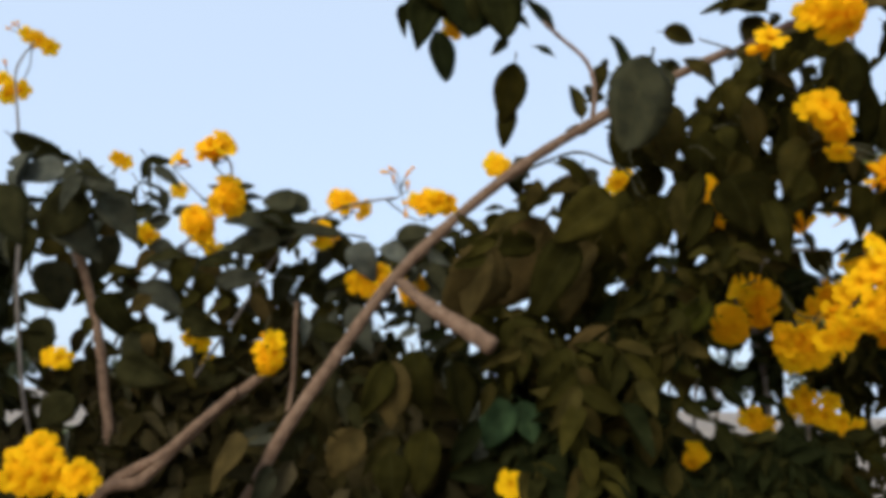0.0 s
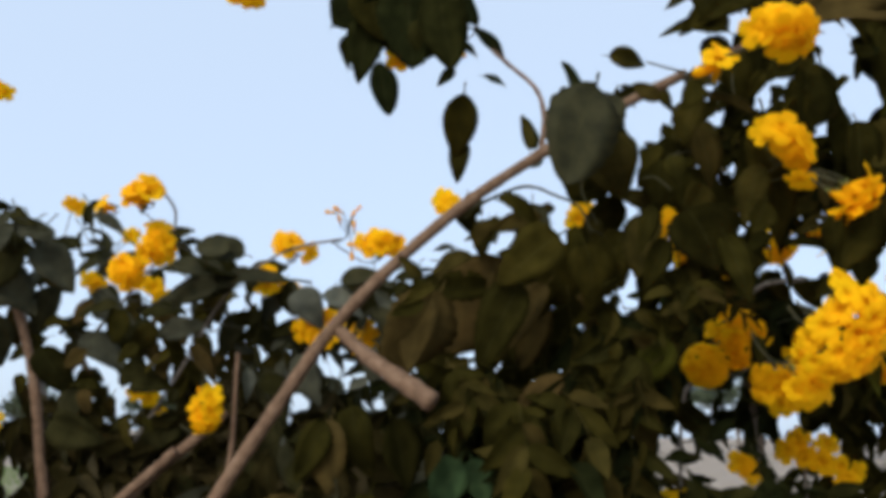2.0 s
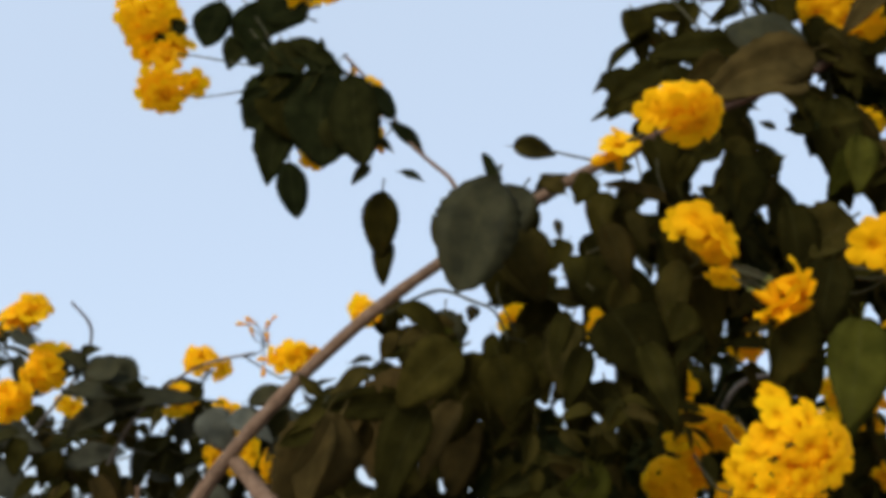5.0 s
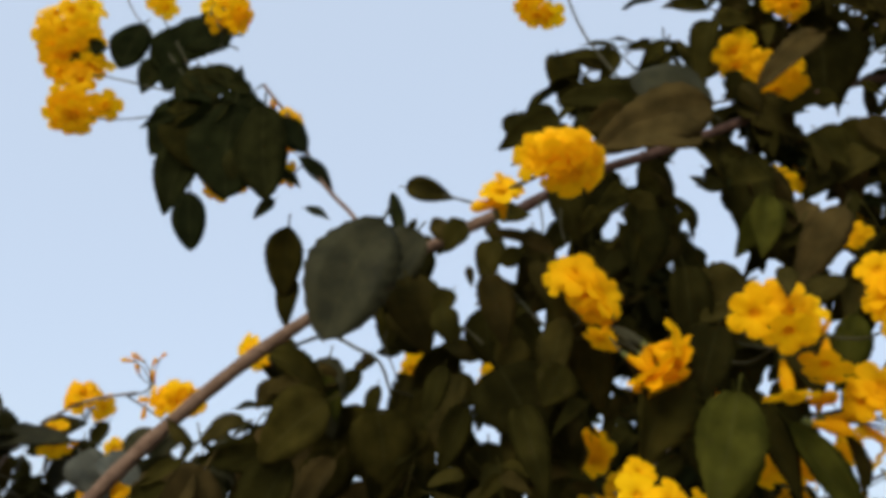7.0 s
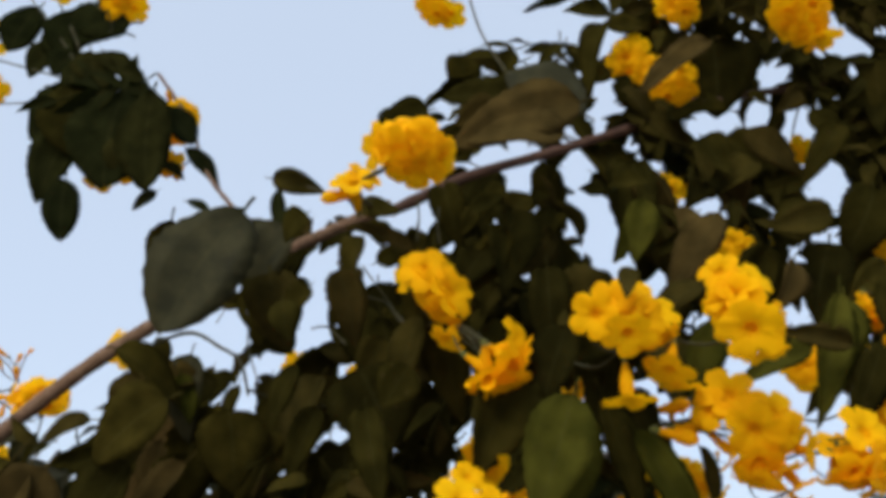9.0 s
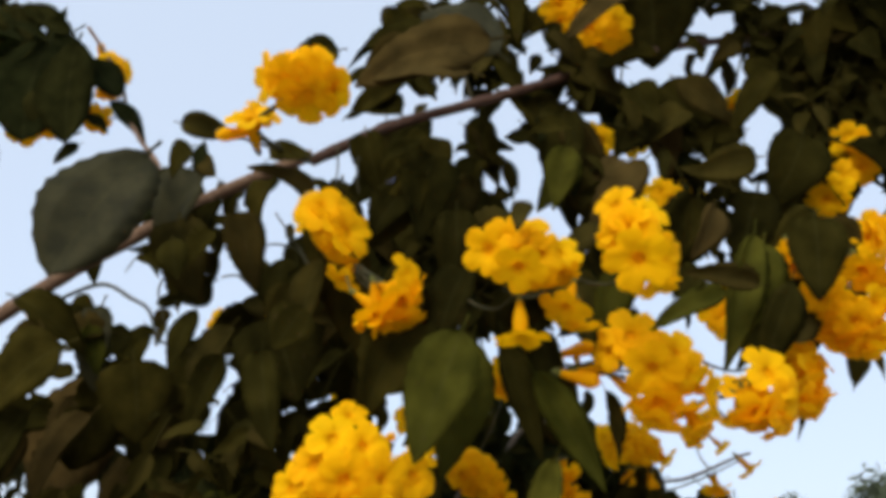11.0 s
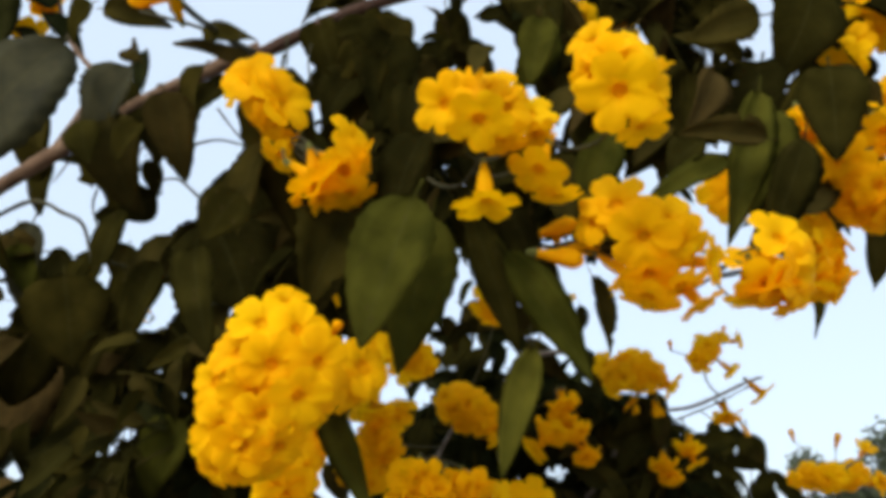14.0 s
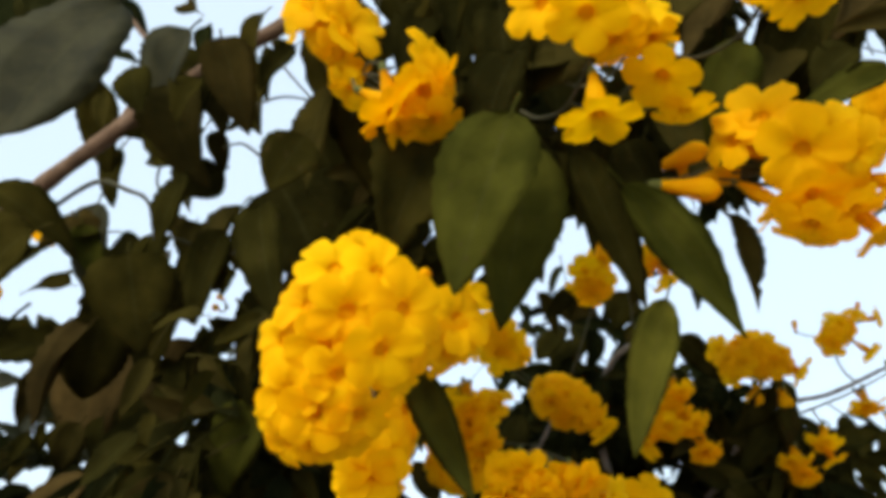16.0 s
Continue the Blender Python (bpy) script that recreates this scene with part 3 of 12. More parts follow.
gap((-0.202, 0.95, 1.719), (-0.601, 2.3, 2.007), 0.008, 0.020)
gap((-0.225, 0.95, 1.718), (-0.657, 2.3, 2.005), 0.008, 0.020)
gap((-0.200, 0.95, 1.695), (-0.594, 2.3, 1.949), 0.014, 0.036)
gap((-0.197, 0.95, 1.742), (-0.587, 2.3, 2.066), 0.010, 0.024)
gap((-0.171, 0.95, 1.708), (-0.522, 2.3, 1.980), 0.010, 0.024)
gap((-0.203, 0.95, 1.657), (-0.603, 2.3, 1.853), 0.018, 0.044)
gap((-0.253, 0.95, 1.652), (-0.728, 2.3, 1.840), 0.010, 0.024)
gap((-0.242, 0.95, 1.652), (-0.699, 2.3, 1.841), 0.010, 0.024)
gap((-0.275, 0.95, 1.689), (-0.781, 2.3, 1.933), 0.012, 0.029)
gap((-0.374, 0.95, 1.670), (-1.029, 2.3, 1.886), 0.017, 0.042)
gap((-0.429, 0.95, 1.594), (-1.166, 2.3, 1.695), 0.017, 0.043)
gap((-0.344, 0.95, 1.593), (-0.954, 2.3, 1.693), 0.015, 0.037)
gap((-0.329, 0.95, 1.564), (-0.916, 2.3, 1.622), 0.015, 0.037)
gap((-0.275, 0.95, 1.577), (-0.783, 2.3, 1.654), 0.013, 0.032)
gap((-0.407, 0.95, 1.547), (-1.110, 2.3, 1.580), 0.008, 0.019)
gap((-0.400, 0.95, 1.548), (-1.092, 2.3, 1.581), 0.008, 0.019)
gap((-0.362, 0.95, 1.614), (-0.999, 2.3, 1.747), 0.012, 0.029)
gap((-0.291, 0.95, 1.639), (-0.822, 2.3, 1.808), 0.010, 0.025)
gap((-0.145, 0.95, 1.679), (-0.458, 2.3, 1.909), 0.008, 0.020)
gap((-0.143, 0.95, 1.662), (-0.454, 2.3, 1.865), 0.008, 0.020)
gap((-0.130, 0.95, 1.682), (-0.421, 2.3, 1.917), 0.008, 0.020)
gap((-0.155, 0.95, 1.629), (-0.484, 2.3, 1.783), 0.009, 0.024)
gap((-0.155, 0.95, 1.549), (-0.483, 2.3, 1.584), 0.008, 0.019)
gap((-0.122, 0.95, 1.550), (-0.402, 2.3, 1.587), 0.008, 0.019)
gap((-0.472, 0.95, 1.468), (-1.273, 2.3, 1.383), 0.009, 0.022)
gap((-0.451, 0.95, 1.469), (-1.220, 2.3, 1.385), 0.009, 0.022)
gap((-0.462, 0.95, 1.469), (-1.246, 2.3, 1.384), 0.009, 0.022)
gap((-0.487, 0.95, 1.489), (-1.309, 2.3, 1.434), 0.012, 0.031)
gap((-0.258, 0.95, 1.528), (-0.740, 2.3, 1.531), 0.006, 0.016)
gap((0.474, 0.95, 2.014), (0.910, 2.3, 2.759), 0.014, 0.038)
gap((0.411, 0.95, 1.976), (0.739, 2.3, 2.656), 0.011, 0.031)
gap((0.409, 0.95, 1.953), (0.733, 2.3, 2.594), 0.011, 0.030)
gap((0.382, 0.95, 1.969), (0.661, 2.3, 2.638), 0.023, 0.061)
gap((0.391, 0.95, 1.942), (0.684, 2.3, 2.564), 0.013, 0.036)
gap((0.486, 0.95, 1.962), (0.943, 2.3, 2.619), 0.009, 0.025)
gap((0.549, 0.95, 1.991), (1.112, 2.3, 2.698), 0.014, 0.039)
gap((0.566, 0.95, 2.013), (1.157, 2.3, 2.757), 0.007, 0.020)
gap((0.584, 0.95, 2.018), (1.207, 2.3, 2.770), 0.007, 0.020)
gap((0.595, 0.95, 2.002), (1.238, 2.3, 2.726), 0.007, 0.020)
gap((0.485, 0.95, 1.887), (0.939, 2.3, 2.414), 0.007, 0.018)
gap((0.480, 0.95, 1.872), (0.925, 2.3, 2.375), 0.008, 0.022)
gap((0.623, 0.95, 1.977), (1.312, 2.3, 2.659), 0.010, 0.027)
gap((0.621, 0.95, 1.947), (1.309, 2.3, 2.576), 0.007, 0.020)
gap((0.650, 0.95, 2.085), (1.387, 2.3, 2.952), 0.022, 0.059)
gap((0.671, 0.95, 2.084), (1.443, 2.3, 2.950), 0.022, 0.059)
gap((0.640, 0.95, 2.048), (1.358, 2.3, 2.852), 0.015, 0.041)
gap((0.670, 0.95, 2.047), (1.440, 2.3, 2.849), 0.015, 0.042)
gap((0.655, 0.95, 2.048), (1.399, 2.3, 2.851), 0.015, 0.042)
gap((0.680, 0.95, 1.995), (1.469, 2.3, 2.707), 0.032, 0.087)
gap((0.687, 0.95, 1.956), (1.487, 2.3, 2.602), 0.010, 0.027)
gap((0.702, 0.95, 1.937), (1.527, 2.3, 2.549), 0.010, 0.027)
gap((0.719, 0.95, 1.936), (1.573, 2.3, 2.548), 0.010, 0.027)
gap((0.657, 0.95, 2.127), (1.404, 2.3, 3.066), 0.011, 0.029)
gap((0.522, 0.95, 2.120), (1.039, 2.3, 3.046), 0.008, 0.023)
gap((0.421, 0.95, 1.820), (0.765, 2.3, 2.234), 0.010, 0.027)
gap((0.435, 0.95, 1.820), (0.803, 2.3, 2.233), 0.010, 0.027)
gap((0.419, 0.95, 1.799), (0.761, 2.3, 2.177), 0.013, 0.035)
gap((0.438, 0.95, 1.792), (0.813, 2.3, 2.157), 0.007, 0.019)
gap((0.590, 0.95, 1.769), (1.225, 2.3, 2.094), 0.021, 0.057)
gap((0.552, 0.95, 1.766), (1.120, 2.3, 2.087), 0.007, 0.020)
gap((0.676, 0.95, 1.750), (1.456, 2.3, 2.044), 0.012, 0.032)
gap((0.673, 0.95, 1.738), (1.450, 2.3, 2.010), 0.012, 0.032)
gap((0.291, 0.95, 1.827), (0.414, 2.3, 2.251), 0.020, 0.053)
gap((0.271, 0.95, 1.813), (0.358, 2.3, 2.214), 0.010, 0.026)
gap((0.342, 0.95, 1.880), (0.551, 2.3, 2.395), 0.007, 0.019)
gap((0.379, 0.95, 1.875), (0.651, 2.3, 2.382), 0.011, 0.029)
gap((0.369, 0.95, 1.832), (0.625, 2.3, 2.266), 0.006, 0.017)
gap((0.370, 0.95, 1.812), (0.628, 2.3, 2.212), 0.007, 0.019)
gap((0.378, 0.95, 1.812), (0.649, 2.3, 2.212), 0.007, 0.019)
gap((0.380, 0.95, 1.763), (0.655, 2.3, 2.077), 0.006, 0.017)
gap((0.380, 0.95, 1.723), (0.655, 2.3, 1.969), 0.007, 0.019)
gap((0.358, 0.95, 1.726), (0.595, 2.3, 1.979), 0.007, 0.019)
gap((0.380, 0.95, 1.641), (0.654, 2.3, 1.749), 0.006, 0.017)
gap((0.213, 0.95, 1.790), (0.202, 2.3, 2.151), 0.005, 0.013)
gap((0.199, 0.95, 1.786), (0.165, 2.3, 2.142), 0.004, 0.011)
gap((0.149, 0.95, 1.805), (0.028, 2.3, 2.192), 0.012, 0.034)
gap((0.169, 0.95, 1.784), (0.083, 2.3, 2.135), 0.008, 0.020)
gap((0.214, 0.95, 1.857), (0.205, 2.3, 2.334), 0.007, 0.019)
gap((0.193, 0.95, 1.829), (0.148, 2.3, 2.257), 0.006, 0.015)
gap((-0.318, 0.95, 1.748), (-1.237, 2.3, 2.037), 0.012, 0.033)
gap((-0.305, 0.95, 1.747), (-1.200, 2.3, 2.036), 0.012, 0.033)
gap((-0.333, 0.95, 1.714), (-1.278, 2.3, 1.945), 0.023, 0.062)
gap((-0.297, 0.95, 1.727), (-1.181, 2.3, 1.980), 0.010, 0.026)
gap((-0.328, 0.95, 1.667), (-1.263, 2.3, 1.819), 0.016, 0.044)
gap((-0.308, 0.95, 1.667), (-1.209, 2.3, 1.818), 0.016, 0.043)
gap((-0.243, 0.95, 1.733), (-1.035, 2.3, 1.996), 0.011, 0.030)
gap((-0.229, 0.95, 1.732), (-0.995, 2.3, 1.996), 0.011, 0.029)
gap((-0.150, 0.95, 1.731), (-0.781, 2.3, 1.992), 0.009, 0.024)
gap((-0.167, 0.95, 1.702), (-0.827, 2.3, 1.913), 0.007, 0.020)
gap((-0.166, 0.95, 1.694), (-0.825, 2.3, 1.892), 0.007, 0.020)
gap((-0.280, 0.95, 1.693), (-1.133, 2.3, 1.888), 0.009, 0.026)
gap((-0.269, 0.95, 1.693), (-1.105, 2.3, 1.888), 0.009, 0.026)
gap((-0.275, 0.95, 1.644), (-1.121, 2.3, 1.756), 0.011, 0.030)
gap((-0.265, 0.95, 1.644), (-1.093, 2.3, 1.756), 0.011, 0.030)
gap((-0.291, 0.95, 1.628), (-1.163, 2.3, 1.713), 0.008, 0.021)
gap((-0.247, 0.95, 1.628), (-1.045, 2.3, 1.712), 0.009, 0.025)
gap((-0.318, 0.95, 1.628), (-1.236, 2.3, 1.714), 0.008, 0.022)
gap((-0.226, 0.95, 1.643), (-0.988, 2.3, 1.755), 0.009, 0.025)
gap((-0.179, 0.95, 1.637), (-0.860, 2.3, 1.737), 0.010, 0.028)
gap((-0.176, 0.95, 1.617), (-0.853, 2.3, 1.684), 0.010, 0.028)
gap((-0.219, 0.95, 1.593), (-0.968, 2.3, 1.619), 0.019, 0.051)
gap((-0.268, 0.95, 1.591), (-1.101, 2.3, 1.611), 0.006, 0.017)
gap((-0.210, 0.95, 1.557), (-0.945, 2.3, 1.520), 0.009, 0.025)
gap((-0.119, 0.95, 1.665), (-0.698, 2.3, 1.812), 0.013, 0.035)
gap((-0.106, 0.95, 1.704), (-0.663, 2.3, 1.918), 0.010, 0.027)
gap((-0.126, 0.95, 1.611), (-0.718, 2.3, 1.667), 0.007, 0.020)
gap((-0.012, 0.95, 1.595), (-0.407, 2.3, 1.623), 0.011, 0.030)
gap((-0.039, 0.95, 1.574), (-0.481, 2.3, 1.567), 0.006, 0.015)
gap((-0.038, 0.95, 1.567), (-0.479, 2.3, 1.548), 0.006, 0.015)
gap((0.011, 0.95, 1.635), (-0.344, 2.3, 1.731), 0.007, 0.019)
gap((0.320, 0.95, 1.859), (0.111, 2.3, 2.255), 0.012, 0.036)
gap((0.304, 0.95, 1.865), (0.066, 2.3, 2.273), 0.009, 0.027)
gap((0.337, 0.95, 1.875), (0.162, 2.3, 2.300), 0.011, 0.033)
gap((0.368, 0.95, 1.844), (0.253, 2.3, 2.210), 0.013, 0.039)
gap((0.389, 0.95, 1.850), (0.313, 2.3, 2.227), 0.009, 0.025)
gap((0.339, 0.95, 1.834), (0.167, 2.3, 2.181), 0.009, 0.025)
gap((0.339, 0.95, 1.818), (0.169, 2.3, 2.133), 0.009, 0.025)
gap((0.363, 0.95, 1.817), (0.238, 2.3, 2.131), 0.006, 0.018)
gap((0.363, 0.95, 1.800), (0.239, 2.3, 2.081), 0.006, 0.018)
gap((0.363, 0.95, 1.808), (0.238, 2.3, 2.106), 0.006, 0.018)
gap((0.328, 0.95, 1.811), (0.136, 2.3, 2.114), 0.006, 0.018)
gap((0.279, 0.95, 1.870), (-0.006, 2.3, 2.287), 0.006, 0.018)
gap((0.400, 0.95, 1.906), (0.346, 2.3, 2.393), 0.006, 0.018)
gap((0.397, 0.95, 1.893), (0.338, 2.3, 2.355), 0.006, 0.016)
gap((0.403, 0.95, 1.893), (0.355, 2.3, 2.355), 0.006, 0.016)
gap((0.421, 0.95, 1.879), (0.409, 2.3, 2.312), 0.005, 0.014)
gap((0.416, 0.95, 1.973), (0.392, 2.3, 2.588), 0.006, 0.019)
gap((0.453, 0.95, 1.973), (0.502, 2.3, 2.587), 0.006, 0.019)
gap((0.434, 0.95, 1.973), (0.447, 2.3, 2.588), 0.006, 0.019)
gap((0.428, 0.95, 1.952), (0.428, 2.3, 2.528), 0.012, 0.034)
gap((0.453, 0.95, 1.976), (0.502, 2.3, 2.598), 0.010, 0.028)
gap((0.459, 0.95, 1.945), (0.518, 2.3, 2.507), 0.011, 0.034)
gap((0.446, 0.95, 1.934), (0.482, 2.3, 2.474), 0.008, 0.022)
gap((0.446, 0.95, 1.911), (0.480, 2.3, 2.406), 0.008, 0.022)
gap((0.446, 0.95, 1.922), (0.481, 2.3, 2.439), 0.008, 0.022)
gap((0.448, 0.95, 1.881), (0.487, 2.3, 2.317), 0.007, 0.020)
gap((0.453, 0.95, 1.847), (0.503, 2.3, 2.219), 0.009, 0.025)
gap((0.441, 0.95, 1.850), (0.465, 2.3, 2.227), 0.004, 0.013)
gap((0.503, 0.95, 1.844), (0.647, 2.3, 2.210), 0.007, 0.021)
gap((0.494, 0.95, 1.835), (0.621, 2.3, 2.184), 0.006, 0.018)
gap((0.492, 0.95, 1.819), (0.615, 2.3, 2.137), 0.008, 0.025)
gap((0.490, 0.95, 1.809), (0.609, 2.3, 2.107), 0.005, 0.014)
gap((0.466, 0.95, 1.777), (0.539, 2.3, 2.016), 0.008, 0.023)
gap((0.527, 0.95, 1.902), (0.718, 2.3, 2.381), 0.009, 0.026)
gap((0.550, 0.95, 1.975), (0.786, 2.3, 2.595), 0.006, 0.017)
gap((0.492, 0.95, 1.990), (0.615, 2.3, 2.637), 0.007, 0.019)
gap((0.504, 0.95, 1.990), (0.651, 2.3, 2.637), 0.007, 0.019)
gap((0.497, 0.95, 1.972), (0.630, 2.3, 2.586), 0.005, 0.015)
gap((0.493, 0.95, 1.948), (0.618, 2.3, 2.516), 0.005, 0.015)
gap((0.562, 0.95, 1.838), (0.820, 2.3, 2.192), 0.006, 0.016)
gap((0.570, 0.95, 1.764), (0.845, 2.3, 1.977), 0.008, 0.023)
gap((0.581, 0.95, 1.776), (0.876, 2.3, 2.013), 0.006, 0.018)
gap((0.603, 0.95, 1.835), (0.940, 2.3, 2.184), 0.007, 0.022)
gap((0.635, 0.95, 2.227), (1.034, 2.3, 3.330), 0.007, 0.021)
gap((0.650, 0.95, 2.226), (1.078, 2.3, 3.329), 0.007, 0.021)
gap((0.642, 0.95, 2.226), (1.056, 2.3, 3.330), 0.007, 0.021)
gap((0.681, 0.95, 2.227), (1.168, 2.3, 3.332), 0.007, 0.021)
gap((0.751, 0.95, 2.212), (1.374, 2.3, 3.287), 0.013, 0.037)
gap((0.754, 0.95, 2.186), (1.381, 2.3, 3.211), 0.009, 0.028)
gap((0.703, 0.95, 2.138), (1.232, 2.3, 3.069), 0.015, 0.044)
gap((0.641, 0.95, 2.119), (1.051, 2.3, 3.014), 0.007, 0.021)
gap((0.674, 0.95, 2.118), (1.147, 2.3, 3.012), 0.007, 0.021)
gap((0.657, 0.95, 2.118), (1.099, 2.3, 3.013), 0.007, 0.021)
gap((0.695, 0.95, 2.098), (1.211, 2.3, 2.954), 0.016, 0.047)
gap((0.712, 0.95, 2.098), (1.258, 2.3, 2.953), 0.016, 0.047)
gap((0.690, 0.95, 2.071), (1.195, 2.3, 2.875), 0.010, 0.029)
gap((0.704, 0.95, 2.048), (1.236, 2.3, 2.809), 0.016, 0.046)
gap((0.720, 0.95, 2.048), (1.283, 2.3, 2.808), 0.016, 0.046)
gap((0.630, 0.95, 2.084), (1.020, 2.3, 2.912), 0.013, 0.037)
gap((0.664, 0.95, 2.064), (1.117, 2.3, 2.854), 0.007, 0.021)
gap((0.676, 0.95, 2.064), (1.154, 2.3, 2.854), 0.007, 0.021)
gap((0.724, 0.95, 2.005), (1.294, 2.3, 2.681), 0.025, 0.072)
gap((0.709, 0.95, 1.974), (1.251, 2.3, 2.590), 0.006, 0.018)
gap((0.722, 0.95, 1.974), (1.289, 2.3, 2.590), 0.006, 0.018)
gap((0.716, 0.95, 1.974), (1.270, 2.3, 2.590), 0.006, 0.018)
gap((0.682, 0.95, 2.012), (1.171, 2.3, 2.703), 0.007, 0.020)
gap((0.675, 0.95, 1.988), (1.151, 2.3, 2.631), 0.009, 0.026)
gap((0.688, 0.95, 1.965), (1.190, 2.3, 2.565), 0.005, 0.016)
gap((0.610, 0.95, 2.010), (0.959, 2.3, 2.696), 0.011, 0.032)
gap((0.624, 0.95, 2.028), (1.002, 2.3, 2.748), 0.007, 0.020)
gap((0.647, 0.95, 2.016), (1.068, 2.3, 2.715), 0.005, 0.016)
gap((0.739, 0.95, 1.970), (1.339, 2.3, 2.579), 0.008, 0.024)
gap((0.756, 0.95, 1.956), (1.389, 2.3, 2.539), 0.008, 0.024)
gap((0.771, 0.95, 1.956), (1.433, 2.3, 2.539), 0.008, 0.025)
gap((0.780, 0.95, 1.963), (1.458, 2.3, 2.558), 0.010, 0.029)
gap((0.810, 0.95, 2.062), (1.547, 2.3, 2.847), 0.009, 0.026)
gap((0.820, 0.95, 2.061), (1.576, 2.3, 2.847), 0.009, 0.027)
gap((0.837, 0.95, 2.046), (1.625, 2.3, 2.803), 0.007, 0.020)
gap((0.855, 0.95, 2.046), (1.679, 2.3, 2.802), 0.007, 0.020)
gap((0.846, 0.95, 2.046), (1.652, 2.3, 2.802), 0.007, 0.020)
gap((0.850, 0.95, 1.969), (1.662, 2.3, 2.576), 0.012, 0.034)
gap((0.847, 0.95, 2.150), (1.654, 2.3, 3.107), 0.014, 0.042)
gap((0.860, 0.95, 2.150), (1.691, 2.3, 3.106), 0.015, 0.042)
gap((0.817, 0.95, 2.184), (1.566, 2.3, 3.207), 0.007, 0.021)
gap((0.838, 0.95, 2.184), (1.627, 2.3, 3.205), 0.007, 0.021)
gap((0.827, 0.95, 2.184), (1.596, 2.3, 3.206), 0.007, 0.021)
gap((0.764, 0.95, 2.128), (1.411, 2.3, 3.042), 0.011, 0.031)
gap((0.775, 0.95, 2.116), (1.443, 2.3, 3.006), 0.008, 0.022)
gap((0.871, 0.95, 2.166), (1.725, 2.3, 3.154), 0.008, 0.024)
gap((0.908, 0.95, 2.165), (1.832, 2.3, 3.151), 0.008, 0.024)
gap((0.890, 0.95, 2.166), (1.779, 2.3, 3.152), 0.008, 0.024)
gap((0.913, 0.95, 2.182), (1.847, 2.3, 3.199), 0.008, 0.025)
gap((0.871, 0.95, 2.200), (1.723, 2.3, 3.252), 0.010, 0.029)
gap((0.891, 0.95, 2.217), (1.784, 2.3, 3.303), 0.007, 0.020)
gap((0.889, 0.95, 2.207), (1.777, 2.3, 3.274), 0.007, 0.020)
gap((0.908, 0.95, 2.203), (1.833, 2.3, 3.262), 0.010, 0.030)
gap((0.874, 0.95, 2.262), (1.733, 2.3, 3.432), 0.009, 0.028)
gap((0.919, 0.95, 2.278), (1.865, 2.3, 3.481), 0.009, 0.026)
gap((0.922, 0.95, 2.260), (1.873, 2.3, 3.428), 0.007, 0.021)
gap((0.941, 0.95, 2.296), (1.928, 2.3, 3.534), 0.007, 0.021)
gap((0.701, 0.95, 1.798), (1.227, 2.3, 2.076), 0.008, 0.023)
gap((0.699, 0.95, 1.784), (1.220, 2.3, 2.035), 0.008, 0.022)
gap((0.588, 0.95, 2.166), (0.553, 2.3, 3.241), 0.014, 0.043)
gap((0.589, 0.95, 2.142), (0.556, 2.3, 3.167), 0.014, 0.042)
gap((0.606, 0.95, 2.134), (0.607, 2.3, 3.143), 0.010, 0.031)
gap((0.606, 0.95, 2.111), (0.610, 2.3, 3.072), 0.010, 0.031)
gap((0.633, 0.95, 2.089), (0.691, 2.3, 3.003), 0.010, 0.030)
gap((0.651, 0.95, 2.090), (0.749, 2.3, 3.006), 0.010, 0.030)
gap((0.667, 0.95, 2.106), (0.797, 2.3, 3.056), 0.006, 0.018)
gap((0.713, 0.95, 2.108), (0.939, 2.3, 3.063), 0.006, 0.019)
gap((0.690, 0.95, 2.107), (0.868, 2.3, 3.059), 0.006, 0.019)
gap((0.680, 0.95, 2.065), (0.837, 2.3, 2.929), 0.016, 0.050)
gap((0.699, 0.95, 2.085), (0.896, 2.3, 2.990), 0.007, 0.020)
gap((0.645, 0.95, 2.052), (0.731, 2.3, 2.890), 0.008, 0.024)
gap((0.539, 0.95, 2.053), (0.401, 2.3, 2.891), 0.011, 0.036)
gap((0.572, 0.95, 2.054), (0.503, 2.3, 2.895), 0.011, 0.035)
gap((0.555, 0.95, 2.053), (0.452, 2.3, 2.893), 0.011, 0.035)
gap((0.555, 0.95, 2.013), (0.452, 2.3, 2.767), 0.015, 0.048)
gap((0.573, 0.95, 2.014), (0.506, 2.3, 2.770), 0.015, 0.048)
gap((0.633, 0.95, 2.027), (0.694, 2.3, 2.811), 0.006, 0.019)
gap((0.605, 0.95, 1.974), (0.605, 2.3, 2.648), 0.005, 0.015)
gap((0.667, 0.95, 1.991), (0.798, 2.3, 2.698), 0.005, 0.015)
gap((0.679, 0.95, 1.973), (0.834, 2.3, 2.644), 0.006, 0.019)
gap((0.687, 0.95, 1.949), (0.860, 2.3, 2.569), 0.006, 0.019)
gap((0.496, 0.95, 2.030), (0.267, 2.3, 2.819), 0.006, 0.020)
gap((0.497, 0.95, 2.019), (0.270, 2.3, 2.785), 0.006, 0.019)
gap((0.510, 0.95, 2.013), (0.310, 2.3, 2.767), 0.004, 0.012)
gap((0.520, 0.95, 1.992), (0.344, 2.3, 2.702), 0.005, 0.015)
gap((0.521, 0.95, 1.983), (0.346, 2.3, 2.674), 0.005, 0.015)
gap((0.487, 0.95, 1.971), (0.240, 2.3, 2.638), 0.006, 0.019)
gap((0.465, 0.95, 1.958), (0.172, 2.3, 2.598), 0.009, 0.028)
gap((0.476, 0.95, 1.959), (0.207, 2.3, 2.600), 0.009, 0.028)
